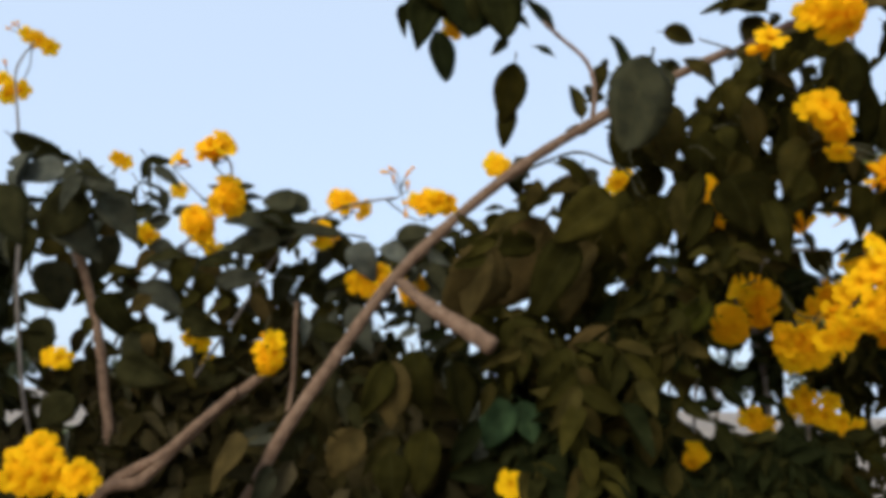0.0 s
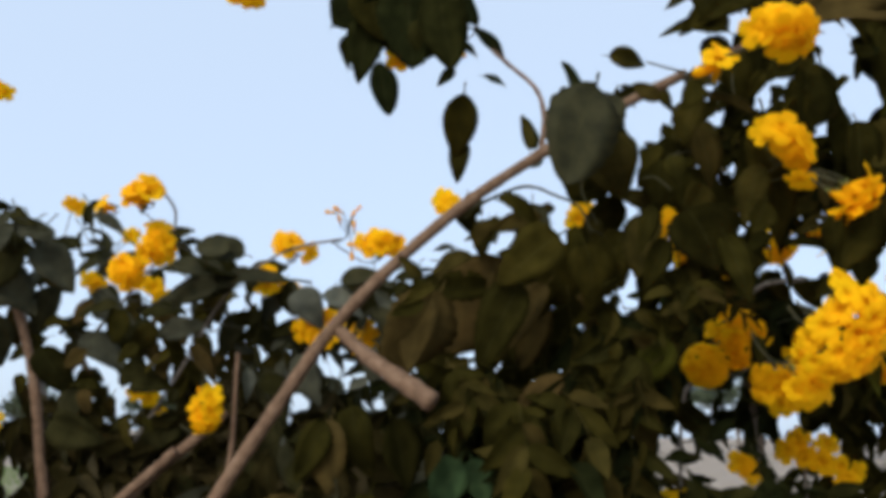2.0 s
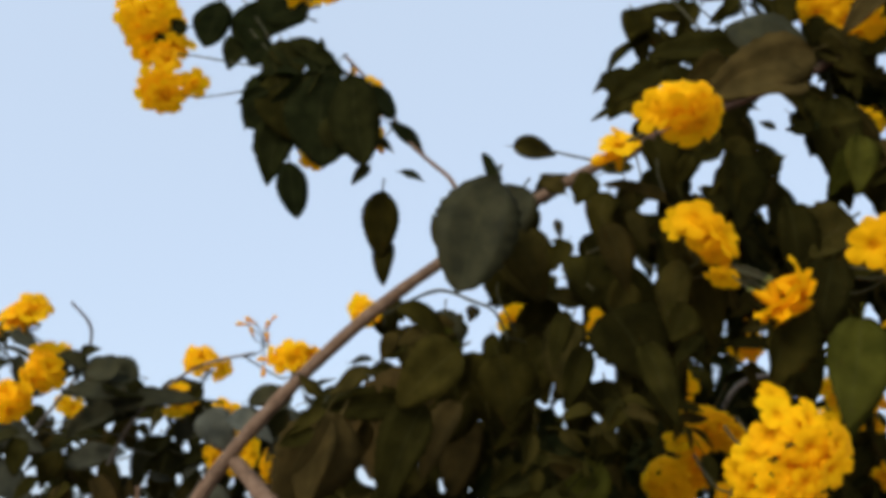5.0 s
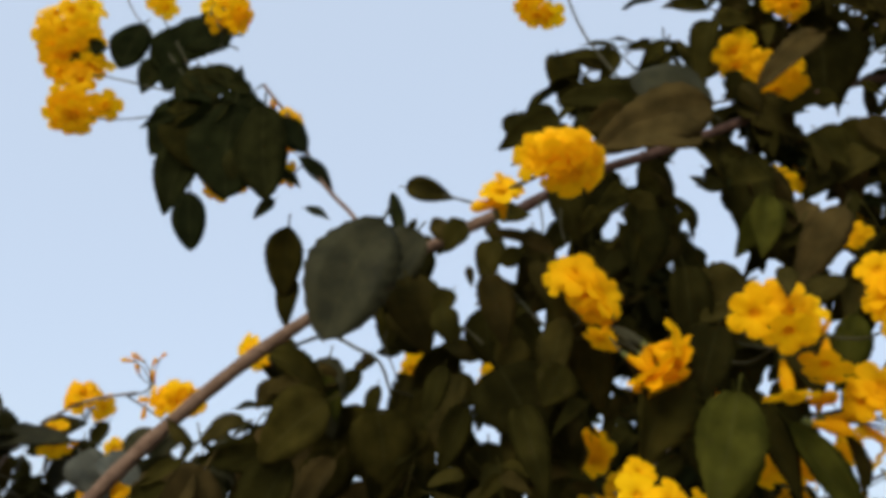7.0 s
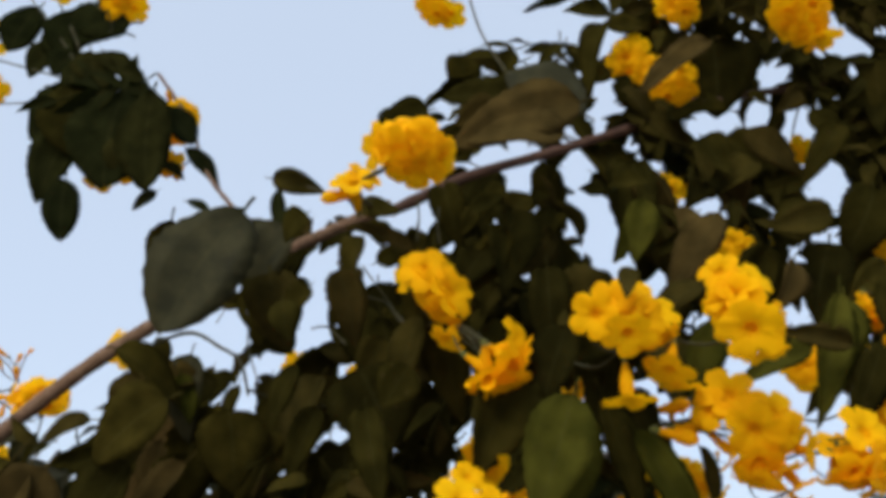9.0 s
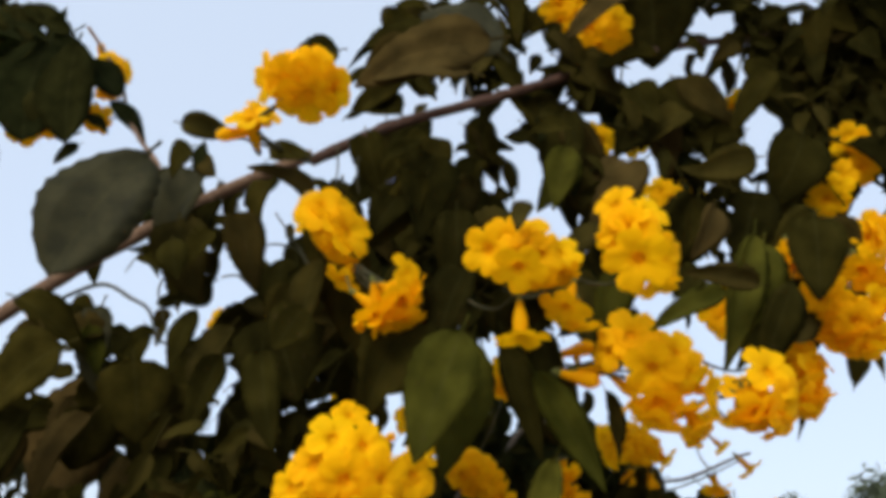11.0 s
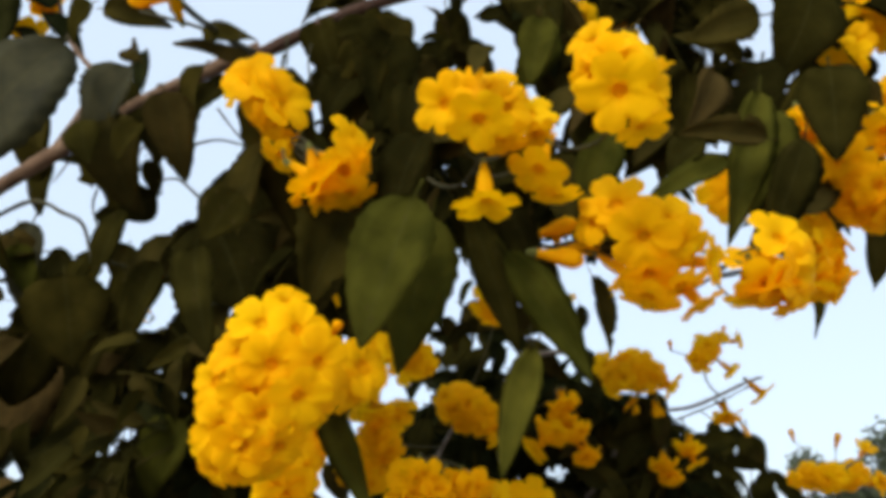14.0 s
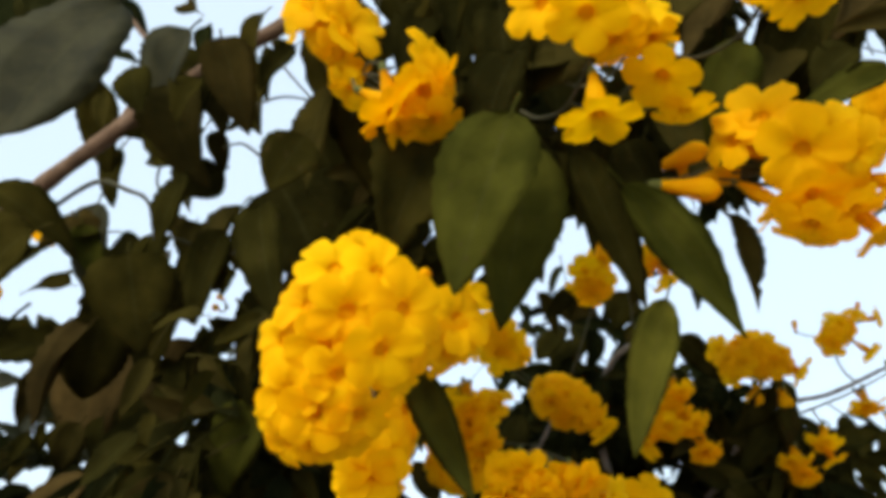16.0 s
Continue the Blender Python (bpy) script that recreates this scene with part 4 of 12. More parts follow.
gap((0.460, 0.95, 1.948), (0.157, 2.3, 2.567), 0.007, 0.023)
gap((0.481, 0.95, 1.943), (0.222, 2.3, 2.550), 0.009, 0.028)
gap((0.483, 0.95, 1.930), (0.227, 2.3, 2.512), 0.009, 0.028)
gap((0.526, 0.95, 1.961), (0.361, 2.3, 2.607), 0.009, 0.028)
gap((0.524, 0.95, 1.949), (0.355, 2.3, 2.570), 0.006, 0.019)
gap((0.526, 0.95, 1.934), (0.359, 2.3, 2.524), 0.006, 0.018)
gap((0.544, 0.95, 1.942), (0.415, 2.3, 2.549), 0.008, 0.026)
gap((0.552, 0.95, 1.943), (0.443, 2.3, 2.551), 0.008, 0.026)
gap((0.477, 0.95, 1.905), (0.209, 2.3, 2.434), 0.011, 0.033)
gap((0.472, 0.95, 1.878), (0.194, 2.3, 2.350), 0.015, 0.045)
gap((0.484, 0.95, 1.892), (0.232, 2.3, 2.394), 0.007, 0.022)
gap((0.486, 0.95, 1.877), (0.237, 2.3, 2.347), 0.007, 0.022)
gap((0.515, 0.95, 1.843), (0.326, 2.3, 2.241), 0.009, 0.026)
gap((0.525, 0.95, 1.843), (0.358, 2.3, 2.242), 0.008, 0.026)
gap((0.360, 0.95, 1.882), (-0.154, 2.3, 2.363), 0.012, 0.038)
gap((0.372, 0.95, 1.862), (-0.116, 2.3, 2.301), 0.012, 0.037)
gap((0.390, 0.95, 1.846), (-0.062, 2.3, 2.250), 0.009, 0.029)
gap((0.399, 0.95, 1.846), (-0.033, 2.3, 2.251), 0.009, 0.029)
gap((0.350, 0.95, 1.847), (-0.183, 2.3, 2.254), 0.009, 0.028)
gap((0.407, 0.95, 1.870), (-0.009, 2.3, 2.323), 0.012, 0.037)
gap((0.428, 0.95, 1.842), (0.057, 2.3, 2.238), 0.012, 0.036)
gap((0.454, 0.95, 1.843), (0.139, 2.3, 2.241), 0.012, 0.036)
gap((0.441, 0.95, 1.843), (0.098, 2.3, 2.240), 0.012, 0.036)
gap((0.418, 0.95, 1.837), (0.025, 2.3, 2.224), 0.007, 0.022)
gap((0.423, 0.95, 1.802), (0.043, 2.3, 2.114), 0.007, 0.021)
gap((0.421, 0.95, 1.820), (0.034, 2.3, 2.169), 0.007, 0.021)
gap((0.411, 0.95, 1.803), (0.005, 2.3, 2.117), 0.007, 0.021)
gap((0.430, 0.95, 1.804), (0.063, 2.3, 2.120), 0.007, 0.021)
gap((0.421, 0.95, 1.804), (0.034, 2.3, 2.119), 0.007, 0.021)
gap((0.362, 0.95, 1.806), (-0.148, 2.3, 2.127), 0.009, 0.027)
gap((0.364, 0.95, 1.796), (-0.141, 2.3, 2.095), 0.009, 0.027)
gap((0.399, 0.95, 1.807), (-0.033, 2.3, 2.129), 0.006, 0.018)
gap((0.801, 0.95, 2.276), (1.213, 2.3, 3.582), 0.017, 0.052)
gap((0.799, 0.95, 2.252), (1.208, 2.3, 3.510), 0.017, 0.051)
gap((0.788, 0.95, 2.193), (1.174, 2.3, 3.325), 0.013, 0.040)
gap((0.773, 0.95, 2.159), (1.126, 2.3, 3.220), 0.011, 0.033)
gap((0.800, 0.95, 2.172), (1.210, 2.3, 3.262), 0.009, 0.026)
gap((0.735, 0.95, 2.125), (1.009, 2.3, 3.114), 0.010, 0.031)
gap((0.942, 0.95, 2.258), (1.650, 2.3, 3.526), 0.007, 0.022)
gap((0.977, 0.95, 2.306), (1.760, 2.3, 3.675), 0.007, 0.021)
gap((0.896, 0.95, 2.281), (1.508, 2.3, 3.598), 0.008, 0.025)
gap((0.894, 0.95, 2.266), (1.503, 2.3, 3.553), 0.008, 0.024)
gap((0.990, 0.95, 2.233), (1.798, 2.3, 3.450), 0.017, 0.054)
gap((0.933, 0.95, 2.200), (1.623, 2.3, 3.348), 0.011, 0.033)
gap((0.936, 0.95, 2.175), (1.632, 2.3, 3.270), 0.007, 0.023)
gap((0.962, 0.95, 2.168), (1.711, 2.3, 3.248), 0.015, 0.047)
gap((0.893, 0.95, 2.152), (1.500, 2.3, 3.200), 0.016, 0.049)
gap((0.927, 0.95, 2.158), (1.604, 2.3, 3.218), 0.011, 0.034)
gap((0.854, 0.95, 2.146), (1.376, 2.3, 3.182), 0.006, 0.018)
gap((0.872, 0.95, 2.125), (1.433, 2.3, 3.116), 0.006, 0.017)
gap((0.812, 0.95, 2.115), (1.247, 2.3, 3.085), 0.010, 0.030)
gap((0.746, 0.95, 2.083), (1.043, 2.3, 2.985), 0.018, 0.057)
gap((0.838, 0.95, 2.093), (1.329, 2.3, 3.017), 0.005, 0.017)
gap((0.768, 0.95, 2.037), (1.112, 2.3, 2.843), 0.015, 0.048)
gap((0.766, 0.95, 1.995), (1.103, 2.3, 2.711), 0.015, 0.047)
gap((0.767, 0.95, 2.016), (1.108, 2.3, 2.776), 0.015, 0.047)
gap((0.741, 0.95, 2.043), (1.027, 2.3, 2.860), 0.010, 0.030)
gap((0.739, 0.95, 2.009), (1.022, 2.3, 2.757), 0.006, 0.019)
gap((0.739, 0.95, 1.999), (1.021, 2.3, 2.724), 0.006, 0.019)
gap((0.813, 0.95, 2.053), (1.249, 2.3, 2.892), 0.005, 0.016)
gap((0.858, 0.95, 2.048), (1.391, 2.3, 2.877), 0.008, 0.025)
gap((0.881, 0.95, 2.042), (1.460, 2.3, 2.858), 0.008, 0.025)
gap((0.890, 0.95, 2.042), (1.490, 2.3, 2.859), 0.008, 0.025)
gap((0.939, 0.95, 2.052), (1.641, 2.3, 2.888), 0.007, 0.021)
gap((1.006, 0.95, 2.161), (1.850, 2.3, 3.226), 0.020, 0.062)
gap((1.002, 0.95, 2.139), (1.837, 2.3, 3.158), 0.020, 0.061)
gap((1.032, 0.95, 2.084), (1.931, 2.3, 2.989), 0.019, 0.060)
gap((1.028, 0.95, 2.064), (1.917, 2.3, 2.927), 0.019, 0.059)
gap((1.009, 0.95, 2.010), (1.857, 2.3, 2.757), 0.010, 0.031)
gap((1.018, 0.95, 2.010), (1.886, 2.3, 2.759), 0.010, 0.031)
gap((0.767, 0.95, 1.967), (1.109, 2.3, 2.624), 0.009, 0.027)
gap((0.795, 0.95, 1.968), (1.196, 2.3, 2.628), 0.009, 0.027)
gap((0.781, 0.95, 1.967), (1.153, 2.3, 2.626), 0.009, 0.027)
gap((0.888, 0.95, 1.974), (1.483, 2.3, 2.647), 0.012, 0.036)
gap((0.980, 0.95, 1.978), (1.768, 2.3, 2.660), 0.010, 0.030)
gap((1.078, 0.95, 2.297), (2.073, 2.3, 3.648), 0.019, 0.059)
gap((1.103, 0.95, 2.280), (2.149, 2.3, 3.594), 0.014, 0.043)
gap((1.093, 0.95, 2.238), (2.119, 2.3, 3.467), 0.005, 0.016)
gap((1.143, 0.95, 2.314), (2.273, 2.3, 3.702), 0.007, 0.022)
gap((0.742, 0.95, 1.984), (1.032, 2.3, 2.678), 0.007, 0.023)
gap((0.764, 0.95, 1.985), (1.097, 2.3, 2.681), 0.007, 0.023)
gap((0.753, 0.95, 1.984), (1.065, 2.3, 2.680), 0.007, 0.023)
gap((0.821, 0.95, 1.948), (1.274, 2.3, 2.568), 0.009, 0.027)
gap((0.726, 0.95, 1.904), (0.981, 2.3, 2.431), 0.006, 0.018)
gap((0.948, 0.95, 1.917), (1.669, 2.3, 2.470), 0.012, 0.036)
gap((0.968, 0.95, 1.918), (1.731, 2.3, 2.473), 0.007, 0.020)
gap((0.961, 0.95, 1.882), (1.709, 2.3, 2.362), 0.014, 0.044)
gap((0.885, 0.95, 1.877), (1.475, 2.3, 2.346), 0.011, 0.034)
gap((0.883, 0.95, 1.863), (1.469, 2.3, 2.304), 0.011, 0.034)
gap((0.901, 0.95, 1.843), (1.523, 2.3, 2.240), 0.010, 0.030)
gap((0.925, 0.95, 1.844), (1.596, 2.3, 2.243), 0.010, 0.031)
gap((0.913, 0.95, 1.843), (1.560, 2.3, 2.242), 0.010, 0.031)
gap((0.937, 0.95, 1.828), (1.635, 2.3, 2.194), 0.011, 0.035)
gap((0.954, 0.95, 1.807), (1.688, 2.3, 2.130), 0.013, 0.039)
gap((0.811, 0.95, 1.799), (1.243, 2.3, 2.104), 0.013, 0.039)
gap((0.827, 0.95, 1.799), (1.294, 2.3, 2.106), 0.013, 0.040)
gap((0.788, 0.95, 1.787), (1.172, 2.3, 2.067), 0.009, 0.028)
gap((0.787, 0.95, 1.778), (1.170, 2.3, 2.039), 0.009, 0.028)
gap((0.839, 0.95, 1.813), (1.331, 2.3, 2.148), 0.007, 0.022)
gap((0.851, 0.95, 1.785), (1.368, 2.3, 2.061), 0.009, 0.027)
gap((0.867, 0.95, 1.773), (1.419, 2.3, 2.024), 0.009, 0.029)
gap((0.755, 0.95, 1.785), (1.070, 2.3, 2.061), 0.007, 0.021)
gap((0.754, 0.95, 1.777), (1.069, 2.3, 2.037), 0.007, 0.021)
gap((0.949, 0.95, 1.759), (1.673, 2.3, 1.981), 0.016, 0.050)
gap((0.444, 0.95, 1.920), (-0.421, 2.3, 2.837), 0.016, 0.059)
gap((0.443, 0.95, 1.892), (-0.425, 2.3, 2.736), 0.009, 0.033)
gap((0.446, 0.95, 1.880), (-0.414, 2.3, 2.688), 0.009, 0.033)
gap((0.437, 0.95, 1.870), (-0.449, 2.3, 2.653), 0.005, 0.018)
gap((0.441, 0.95, 1.853), (-0.434, 2.3, 2.590), 0.005, 0.018)
gap((0.439, 0.95, 1.862), (-0.442, 2.3, 2.621), 0.005, 0.018)
gap((0.409, 0.95, 1.854), (-0.555, 2.3, 2.594), 0.010, 0.037)
gap((0.413, 0.95, 1.837), (-0.538, 2.3, 2.530), 0.010, 0.037)
gap((0.467, 0.95, 1.834), (-0.337, 2.3, 2.516), 0.012, 0.043)
gap((0.487, 0.95, 1.834), (-0.261, 2.3, 2.517), 0.011, 0.043)
gap((0.459, 0.95, 1.809), (-0.366, 2.3, 2.423), 0.011, 0.043)
gap((0.475, 0.95, 1.809), (-0.308, 2.3, 2.423), 0.011, 0.042)
gap((0.455, 0.95, 1.794), (-0.382, 2.3, 2.368), 0.007, 0.027)
gap((0.518, 0.95, 1.804), (-0.148, 2.3, 2.406), 0.011, 0.041)
gap((0.538, 0.95, 1.804), (-0.073, 2.3, 2.407), 0.011, 0.040)
gap((0.545, 0.95, 1.819), (-0.046, 2.3, 2.462), 0.011, 0.041)
gap((0.559, 0.95, 1.819), (0.006, 2.3, 2.463), 0.011, 0.040)
gap((0.566, 0.95, 1.832), (0.031, 2.3, 2.510), 0.008, 0.029)
gap((0.556, 0.95, 1.852), (-0.006, 2.3, 2.586), 0.004, 0.015)
gap((0.513, 0.95, 1.872), (-0.165, 2.3, 2.661), 0.007, 0.027)
gap((0.516, 0.95, 1.858), (-0.155, 2.3, 2.607), 0.007, 0.027)
gap((0.566, 0.95, 1.875), (0.033, 2.3, 2.671), 0.011, 0.042)
gap((0.569, 0.95, 1.856), (0.043, 2.3, 2.601), 0.011, 0.041)
gap((0.585, 0.95, 1.893), (0.103, 2.3, 2.739), 0.012, 0.046)
gap((0.588, 0.95, 1.871), (0.114, 2.3, 2.655), 0.012, 0.045)
gap((0.564, 0.95, 1.921), (0.026, 2.3, 2.843), 0.007, 0.028)
gap((0.567, 0.95, 1.903), (0.036, 2.3, 2.777), 0.007, 0.027)
gap((0.574, 0.95, 1.921), (0.063, 2.3, 2.842), 0.006, 0.024)
gap((0.583, 0.95, 1.921), (0.098, 2.3, 2.843), 0.006, 0.023)
gap((0.587, 0.95, 1.912), (0.111, 2.3, 2.811), 0.006, 0.023)
gap((0.607, 0.95, 1.825), (0.186, 2.3, 2.483), 0.008, 0.029)
gap((0.520, 0.95, 1.926), (-0.138, 2.3, 2.862), 0.008, 0.028)
gap((0.508, 0.95, 1.929), (-0.185, 2.3, 2.872), 0.004, 0.016)
gap((0.538, 0.95, 1.932), (-0.070, 2.3, 2.884), 0.004, 0.016)
gap((0.516, 0.95, 1.968), (-0.156, 2.3, 3.017), 0.012, 0.046)
gap((0.472, 0.95, 1.794), (-0.319, 2.3, 2.369), 0.009, 0.034)
gap((0.482, 0.95, 1.794), (-0.281, 2.3, 2.369), 0.009, 0.034)
gap((0.502, 0.95, 1.790), (-0.207, 2.3, 2.352), 0.005, 0.019)
gap((0.503, 0.95, 1.775), (-0.204, 2.3, 2.299), 0.004, 0.015)
gap((0.504, 0.95, 1.762), (-0.198, 2.3, 2.248), 0.005, 0.018)
gap((0.511, 0.95, 1.762), (-0.173, 2.3, 2.248), 0.005, 0.018)
gap((0.544, 0.95, 1.784), (-0.048, 2.3, 2.330), 0.004, 0.016)
gap((0.555, 0.95, 1.744), (-0.007, 2.3, 2.182), 0.009, 0.035)
gap((0.547, 0.95, 1.733), (-0.039, 2.3, 2.141), 0.004, 0.016)
gap((0.601, 0.95, 1.771), (0.162, 2.3, 2.281), 0.007, 0.028)
gap((0.464, 0.95, 1.746), (-0.347, 2.3, 2.188), 0.005, 0.017)
gap((0.480, 0.95, 1.739), (-0.286, 2.3, 2.164), 0.007, 0.026)
gap((0.436, 0.95, 1.752), (-0.451, 2.3, 2.212), 0.004, 0.015)
gap((0.442, 0.95, 1.752), (-0.429, 2.3, 2.212), 0.004, 0.015)
gap((0.436, 0.95, 1.749), (-0.453, 2.3, 2.200), 0.006, 0.023)
gap((0.439, 0.95, 1.738), (-0.442, 2.3, 2.158), 0.006, 0.023)
gap((0.537, 0.95, 1.696), (-0.075, 2.3, 2.001), 0.004, 0.014)
gap((0.475, 0.95, 1.681), (-0.308, 2.3, 1.947), 0.003, 0.013)
gap((0.476, 0.95, 1.676), (-0.303, 2.3, 1.926), 0.003, 0.013)
gap((0.546, 0.95, 1.650), (-0.043, 2.3, 1.832), 0.005, 0.019)
gap((0.519, 0.95, 1.644), (-0.141, 2.3, 1.810), 0.005, 0.017)
gap((0.521, 0.95, 1.630), (-0.137, 2.3, 1.756), 0.004, 0.016)
gap((0.638, 0.95, 1.760), (0.303, 2.3, 2.243), 0.003, 0.010)
gap((0.647, 0.95, 1.760), (0.335, 2.3, 2.243), 0.003, 0.010)
gap((0.643, 0.95, 1.760), (0.319, 2.3, 2.243), 0.003, 0.010)
gap((0.665, 0.95, 1.802), (0.403, 2.3, 2.398), 0.005, 0.017)
gap((0.666, 0.95, 1.794), (0.405, 2.3, 2.370), 0.005, 0.017)
gap((0.470, 0.95, 1.625), (-0.326, 2.3, 1.737), 0.007, 0.025)
gap((0.639, 0.95, 2.004), (0.306, 2.3, 3.151), 0.011, 0.041)
gap((0.664, 0.95, 2.017), (0.398, 2.3, 3.200), 0.008, 0.029)
gap((0.691, 0.95, 2.037), (0.500, 2.3, 3.275), 0.010, 0.038)
gap((0.714, 0.95, 2.041), (0.587, 2.3, 3.289), 0.008, 0.030)
gap((0.730, 0.95, 2.049), (0.644, 2.3, 3.320), 0.006, 0.021)
gap((0.728, 0.95, 2.018), (0.638, 2.3, 3.203), 0.008, 0.029)
gap((0.735, 0.95, 2.024), (0.665, 2.3, 3.228), 0.008, 0.029)
gap((0.757, 0.95, 2.024), (0.745, 2.3, 3.229), 0.008, 0.029)
gap((0.746, 0.95, 2.024), (0.705, 2.3, 3.228), 0.008, 0.029)
gap((0.739, 0.95, 2.005), (0.677, 2.3, 3.155), 0.011, 0.041)
gap((0.785, 0.95, 2.028), (0.852, 2.3, 3.242), 0.008, 0.029)
gap((0.800, 0.95, 2.028), (0.905, 2.3, 3.243), 0.008, 0.029)
gap((0.787, 0.95, 2.018), (0.859, 2.3, 3.205), 0.006, 0.021)
gap((0.787, 0.95, 1.993), (0.858, 2.3, 3.110), 0.005, 0.020)
gap((0.787, 0.95, 2.005), (0.858, 2.3, 3.157), 0.005, 0.020)
gap((0.812, 0.95, 1.971), (0.950, 2.3, 3.029), 0.015, 0.055)
gap((0.706, 0.95, 1.985), (0.556, 2.3, 3.083), 0.007, 0.026)
gap((0.701, 0.95, 1.946), (0.535, 2.3, 2.934), 0.008, 0.031)
gap((0.769, 0.95, 1.940), (0.792, 2.3, 2.915), 0.006, 0.023)
gap((0.828, 0.95, 1.923), (1.009, 2.3, 2.852), 0.005, 0.019)
gap((0.842, 0.95, 1.924), (1.063, 2.3, 2.852), 0.005, 0.019)
gap((0.835, 0.95, 1.924), (1.036, 2.3, 2.852), 0.005, 0.019)
gap((0.848, 0.95, 2.052), (1.087, 2.3, 3.333), 0.005, 0.017)
gap((0.859, 0.95, 2.053), (1.126, 2.3, 3.334), 0.005, 0.017)
gap((0.854, 0.95, 2.052), (1.106, 2.3, 3.333), 0.005, 0.017)
gap((0.876, 0.95, 2.028), (1.189, 2.3, 3.241), 0.006, 0.021)
gap((0.875, 0.95, 2.017), (1.186, 2.3, 3.203), 0.006, 0.021)
gap((0.739, 0.95, 1.983), (0.679, 2.3, 3.072), 0.004, 0.016)
gap((0.633, 0.95, 1.957), (0.284, 2.3, 2.976), 0.014, 0.051)
gap((1.047, 0.95, 2.053), (1.827, 2.3, 3.333), 0.011, 0.042)
gap((1.041, 0.95, 2.023), (1.808, 2.3, 3.225), 0.011, 0.040)
gap((1.044, 0.95, 2.038), (1.817, 2.3, 3.279), 0.011, 0.041)
gap((1.041, 0.95, 2.007), (1.807, 2.3, 3.163), 0.006, 0.022)
gap((1.039, 0.95, 1.997), (1.800, 2.3, 3.125), 0.006, 0.022)
gap((1.036, 0.95, 1.976), (1.787, 2.3, 3.050), 0.008, 0.030)
gap((0.933, 0.95, 1.989), (1.402, 2.3, 3.096), 0.004, 0.017)
gap((0.931, 0.95, 1.974), (1.396, 2.3, 3.041), 0.004, 0.016)
gap((0.932, 0.95, 1.982), (1.399, 2.3, 3.069), 0.004, 0.016)
gap((0.931, 0.95, 1.960), (1.395, 2.3, 2.988), 0.006, 0.024)
gap((0.941, 0.95, 1.960), (1.431, 2.3, 2.989), 0.007, 0.024)
gap((0.936, 0.95, 1.942), (1.415, 2.3, 2.921), 0.006, 0.024)
gap((0.987, 0.95, 1.968), (1.603, 2.3, 3.018), 0.006, 0.023)
gap((0.965, 0.95, 1.956), (1.521, 2.3, 2.971), 0.004, 0.016)
gap((0.970, 0.95, 1.956), (1.543, 2.3, 2.972), 0.004, 0.016)
gap((1.015, 0.95, 1.978), (1.709, 2.3, 3.056), 0.005, 0.017)
gap((1.054, 0.95, 1.977), (1.853, 2.3, 3.050), 0.006, 0.022)
gap((1.046, 0.95, 1.943), (1.826, 2.3, 2.925), 0.005, 0.017)
gap((1.029, 0.95, 1.937), (1.761, 2.3, 2.903), 0.005, 0.019)
gap((1.011, 0.95, 1.924), (1.694, 2.3, 2.852), 0.004, 0.016)
gap((0.944, 0.95, 1.895), (1.445, 2.3, 2.744), 0.007, 0.025)
gap((0.975, 0.95, 1.870), (1.560, 2.3, 2.653), 0.006, 0.021)
gap((0.993, 0.95, 1.877), (1.625, 2.3, 2.680), 0.004, 0.016)
gap((1.100, 0.95, 1.920), (2.024, 2.3, 2.840), 0.005, 0.019)
gap((1.118, 0.95, 1.921), (2.093, 2.3, 2.841), 0.005, 0.020)
gap((1.109, 0.95, 1.920), (2.059, 2.3, 2.841), 0.005, 0.019)
gap((1.131, 0.95, 1.941), (2.142, 2.3, 2.918), 0.011, 0.040)
gap((1.140, 0.95, 1.941), (2.177, 2.3, 2.918), 0.011, 0.040)
gap((1.134, 0.95, 1.965), (2.153, 2.3, 3.008), 0.007, 0.027)
gap((1.118, 0.95, 1.972), (2.094, 2.3, 3.034), 0.007, 0.027)
gap((1.141, 0.95, 1.986), (2.178, 2.3, 3.084), 0.005, 0.019)
gap((1.080, 0.95, 1.900), (1.952, 2.3, 2.765), 0.006, 0.023)
gap((0.920, 0.95, 1.842), (1.356, 2.3, 2.549), 0.013, 0.047)
gap((0.905, 0.95, 1.830), (1.300, 2.3, 2.501), 0.006, 0.021)
gap((0.955, 0.95, 1.858), (1.484, 2.3, 2.609), 0.005, 0.017)
gap((0.990, 0.95, 1.860), (1.615, 2.3, 2.614), 0.004, 0.015)
gap((0.986, 0.95, 1.837), (1.601, 2.3, 2.529), 0.004, 0.015)
gap((0.988, 0.95, 1.848), (1.608, 2.3, 2.571), 0.004, 0.015)
gap((0.970, 0.95, 1.823), (1.542, 2.3, 2.475), 0.010, 0.037)
gap((0.957, 0.95, 1.808), (1.493, 2.3, 2.419), 0.005, 0.018)
gap((0.966, 0.95, 1.808), (1.525, 2.3, 2.420), 0.005, 0.018)
gap((0.967, 0.95, 1.784), (1.530, 2.3, 2.330), 0.006, 0.021)
gap((0.976, 0.95, 1.784), (1.562, 2.3, 2.330), 0.006, 0.022)
gap((0.763, 0.95, 1.741), (0.768, 2.3, 2.171), 0.004, 0.015)
gap((0.753, 0.95, 1.715), (0.730, 2.3, 2.073), 0.004, 0.016)
gap((0.784, 0.95, 1.714), (0.846, 2.3, 2.071), 0.005, 0.018)
gap((0.773, 0.95, 1.703), (0.807, 2.3, 2.030), 0.004, 0.014)
gap((0.790, 0.95, 1.699), (0.869, 2.3, 2.015), 0.004, 0.014)
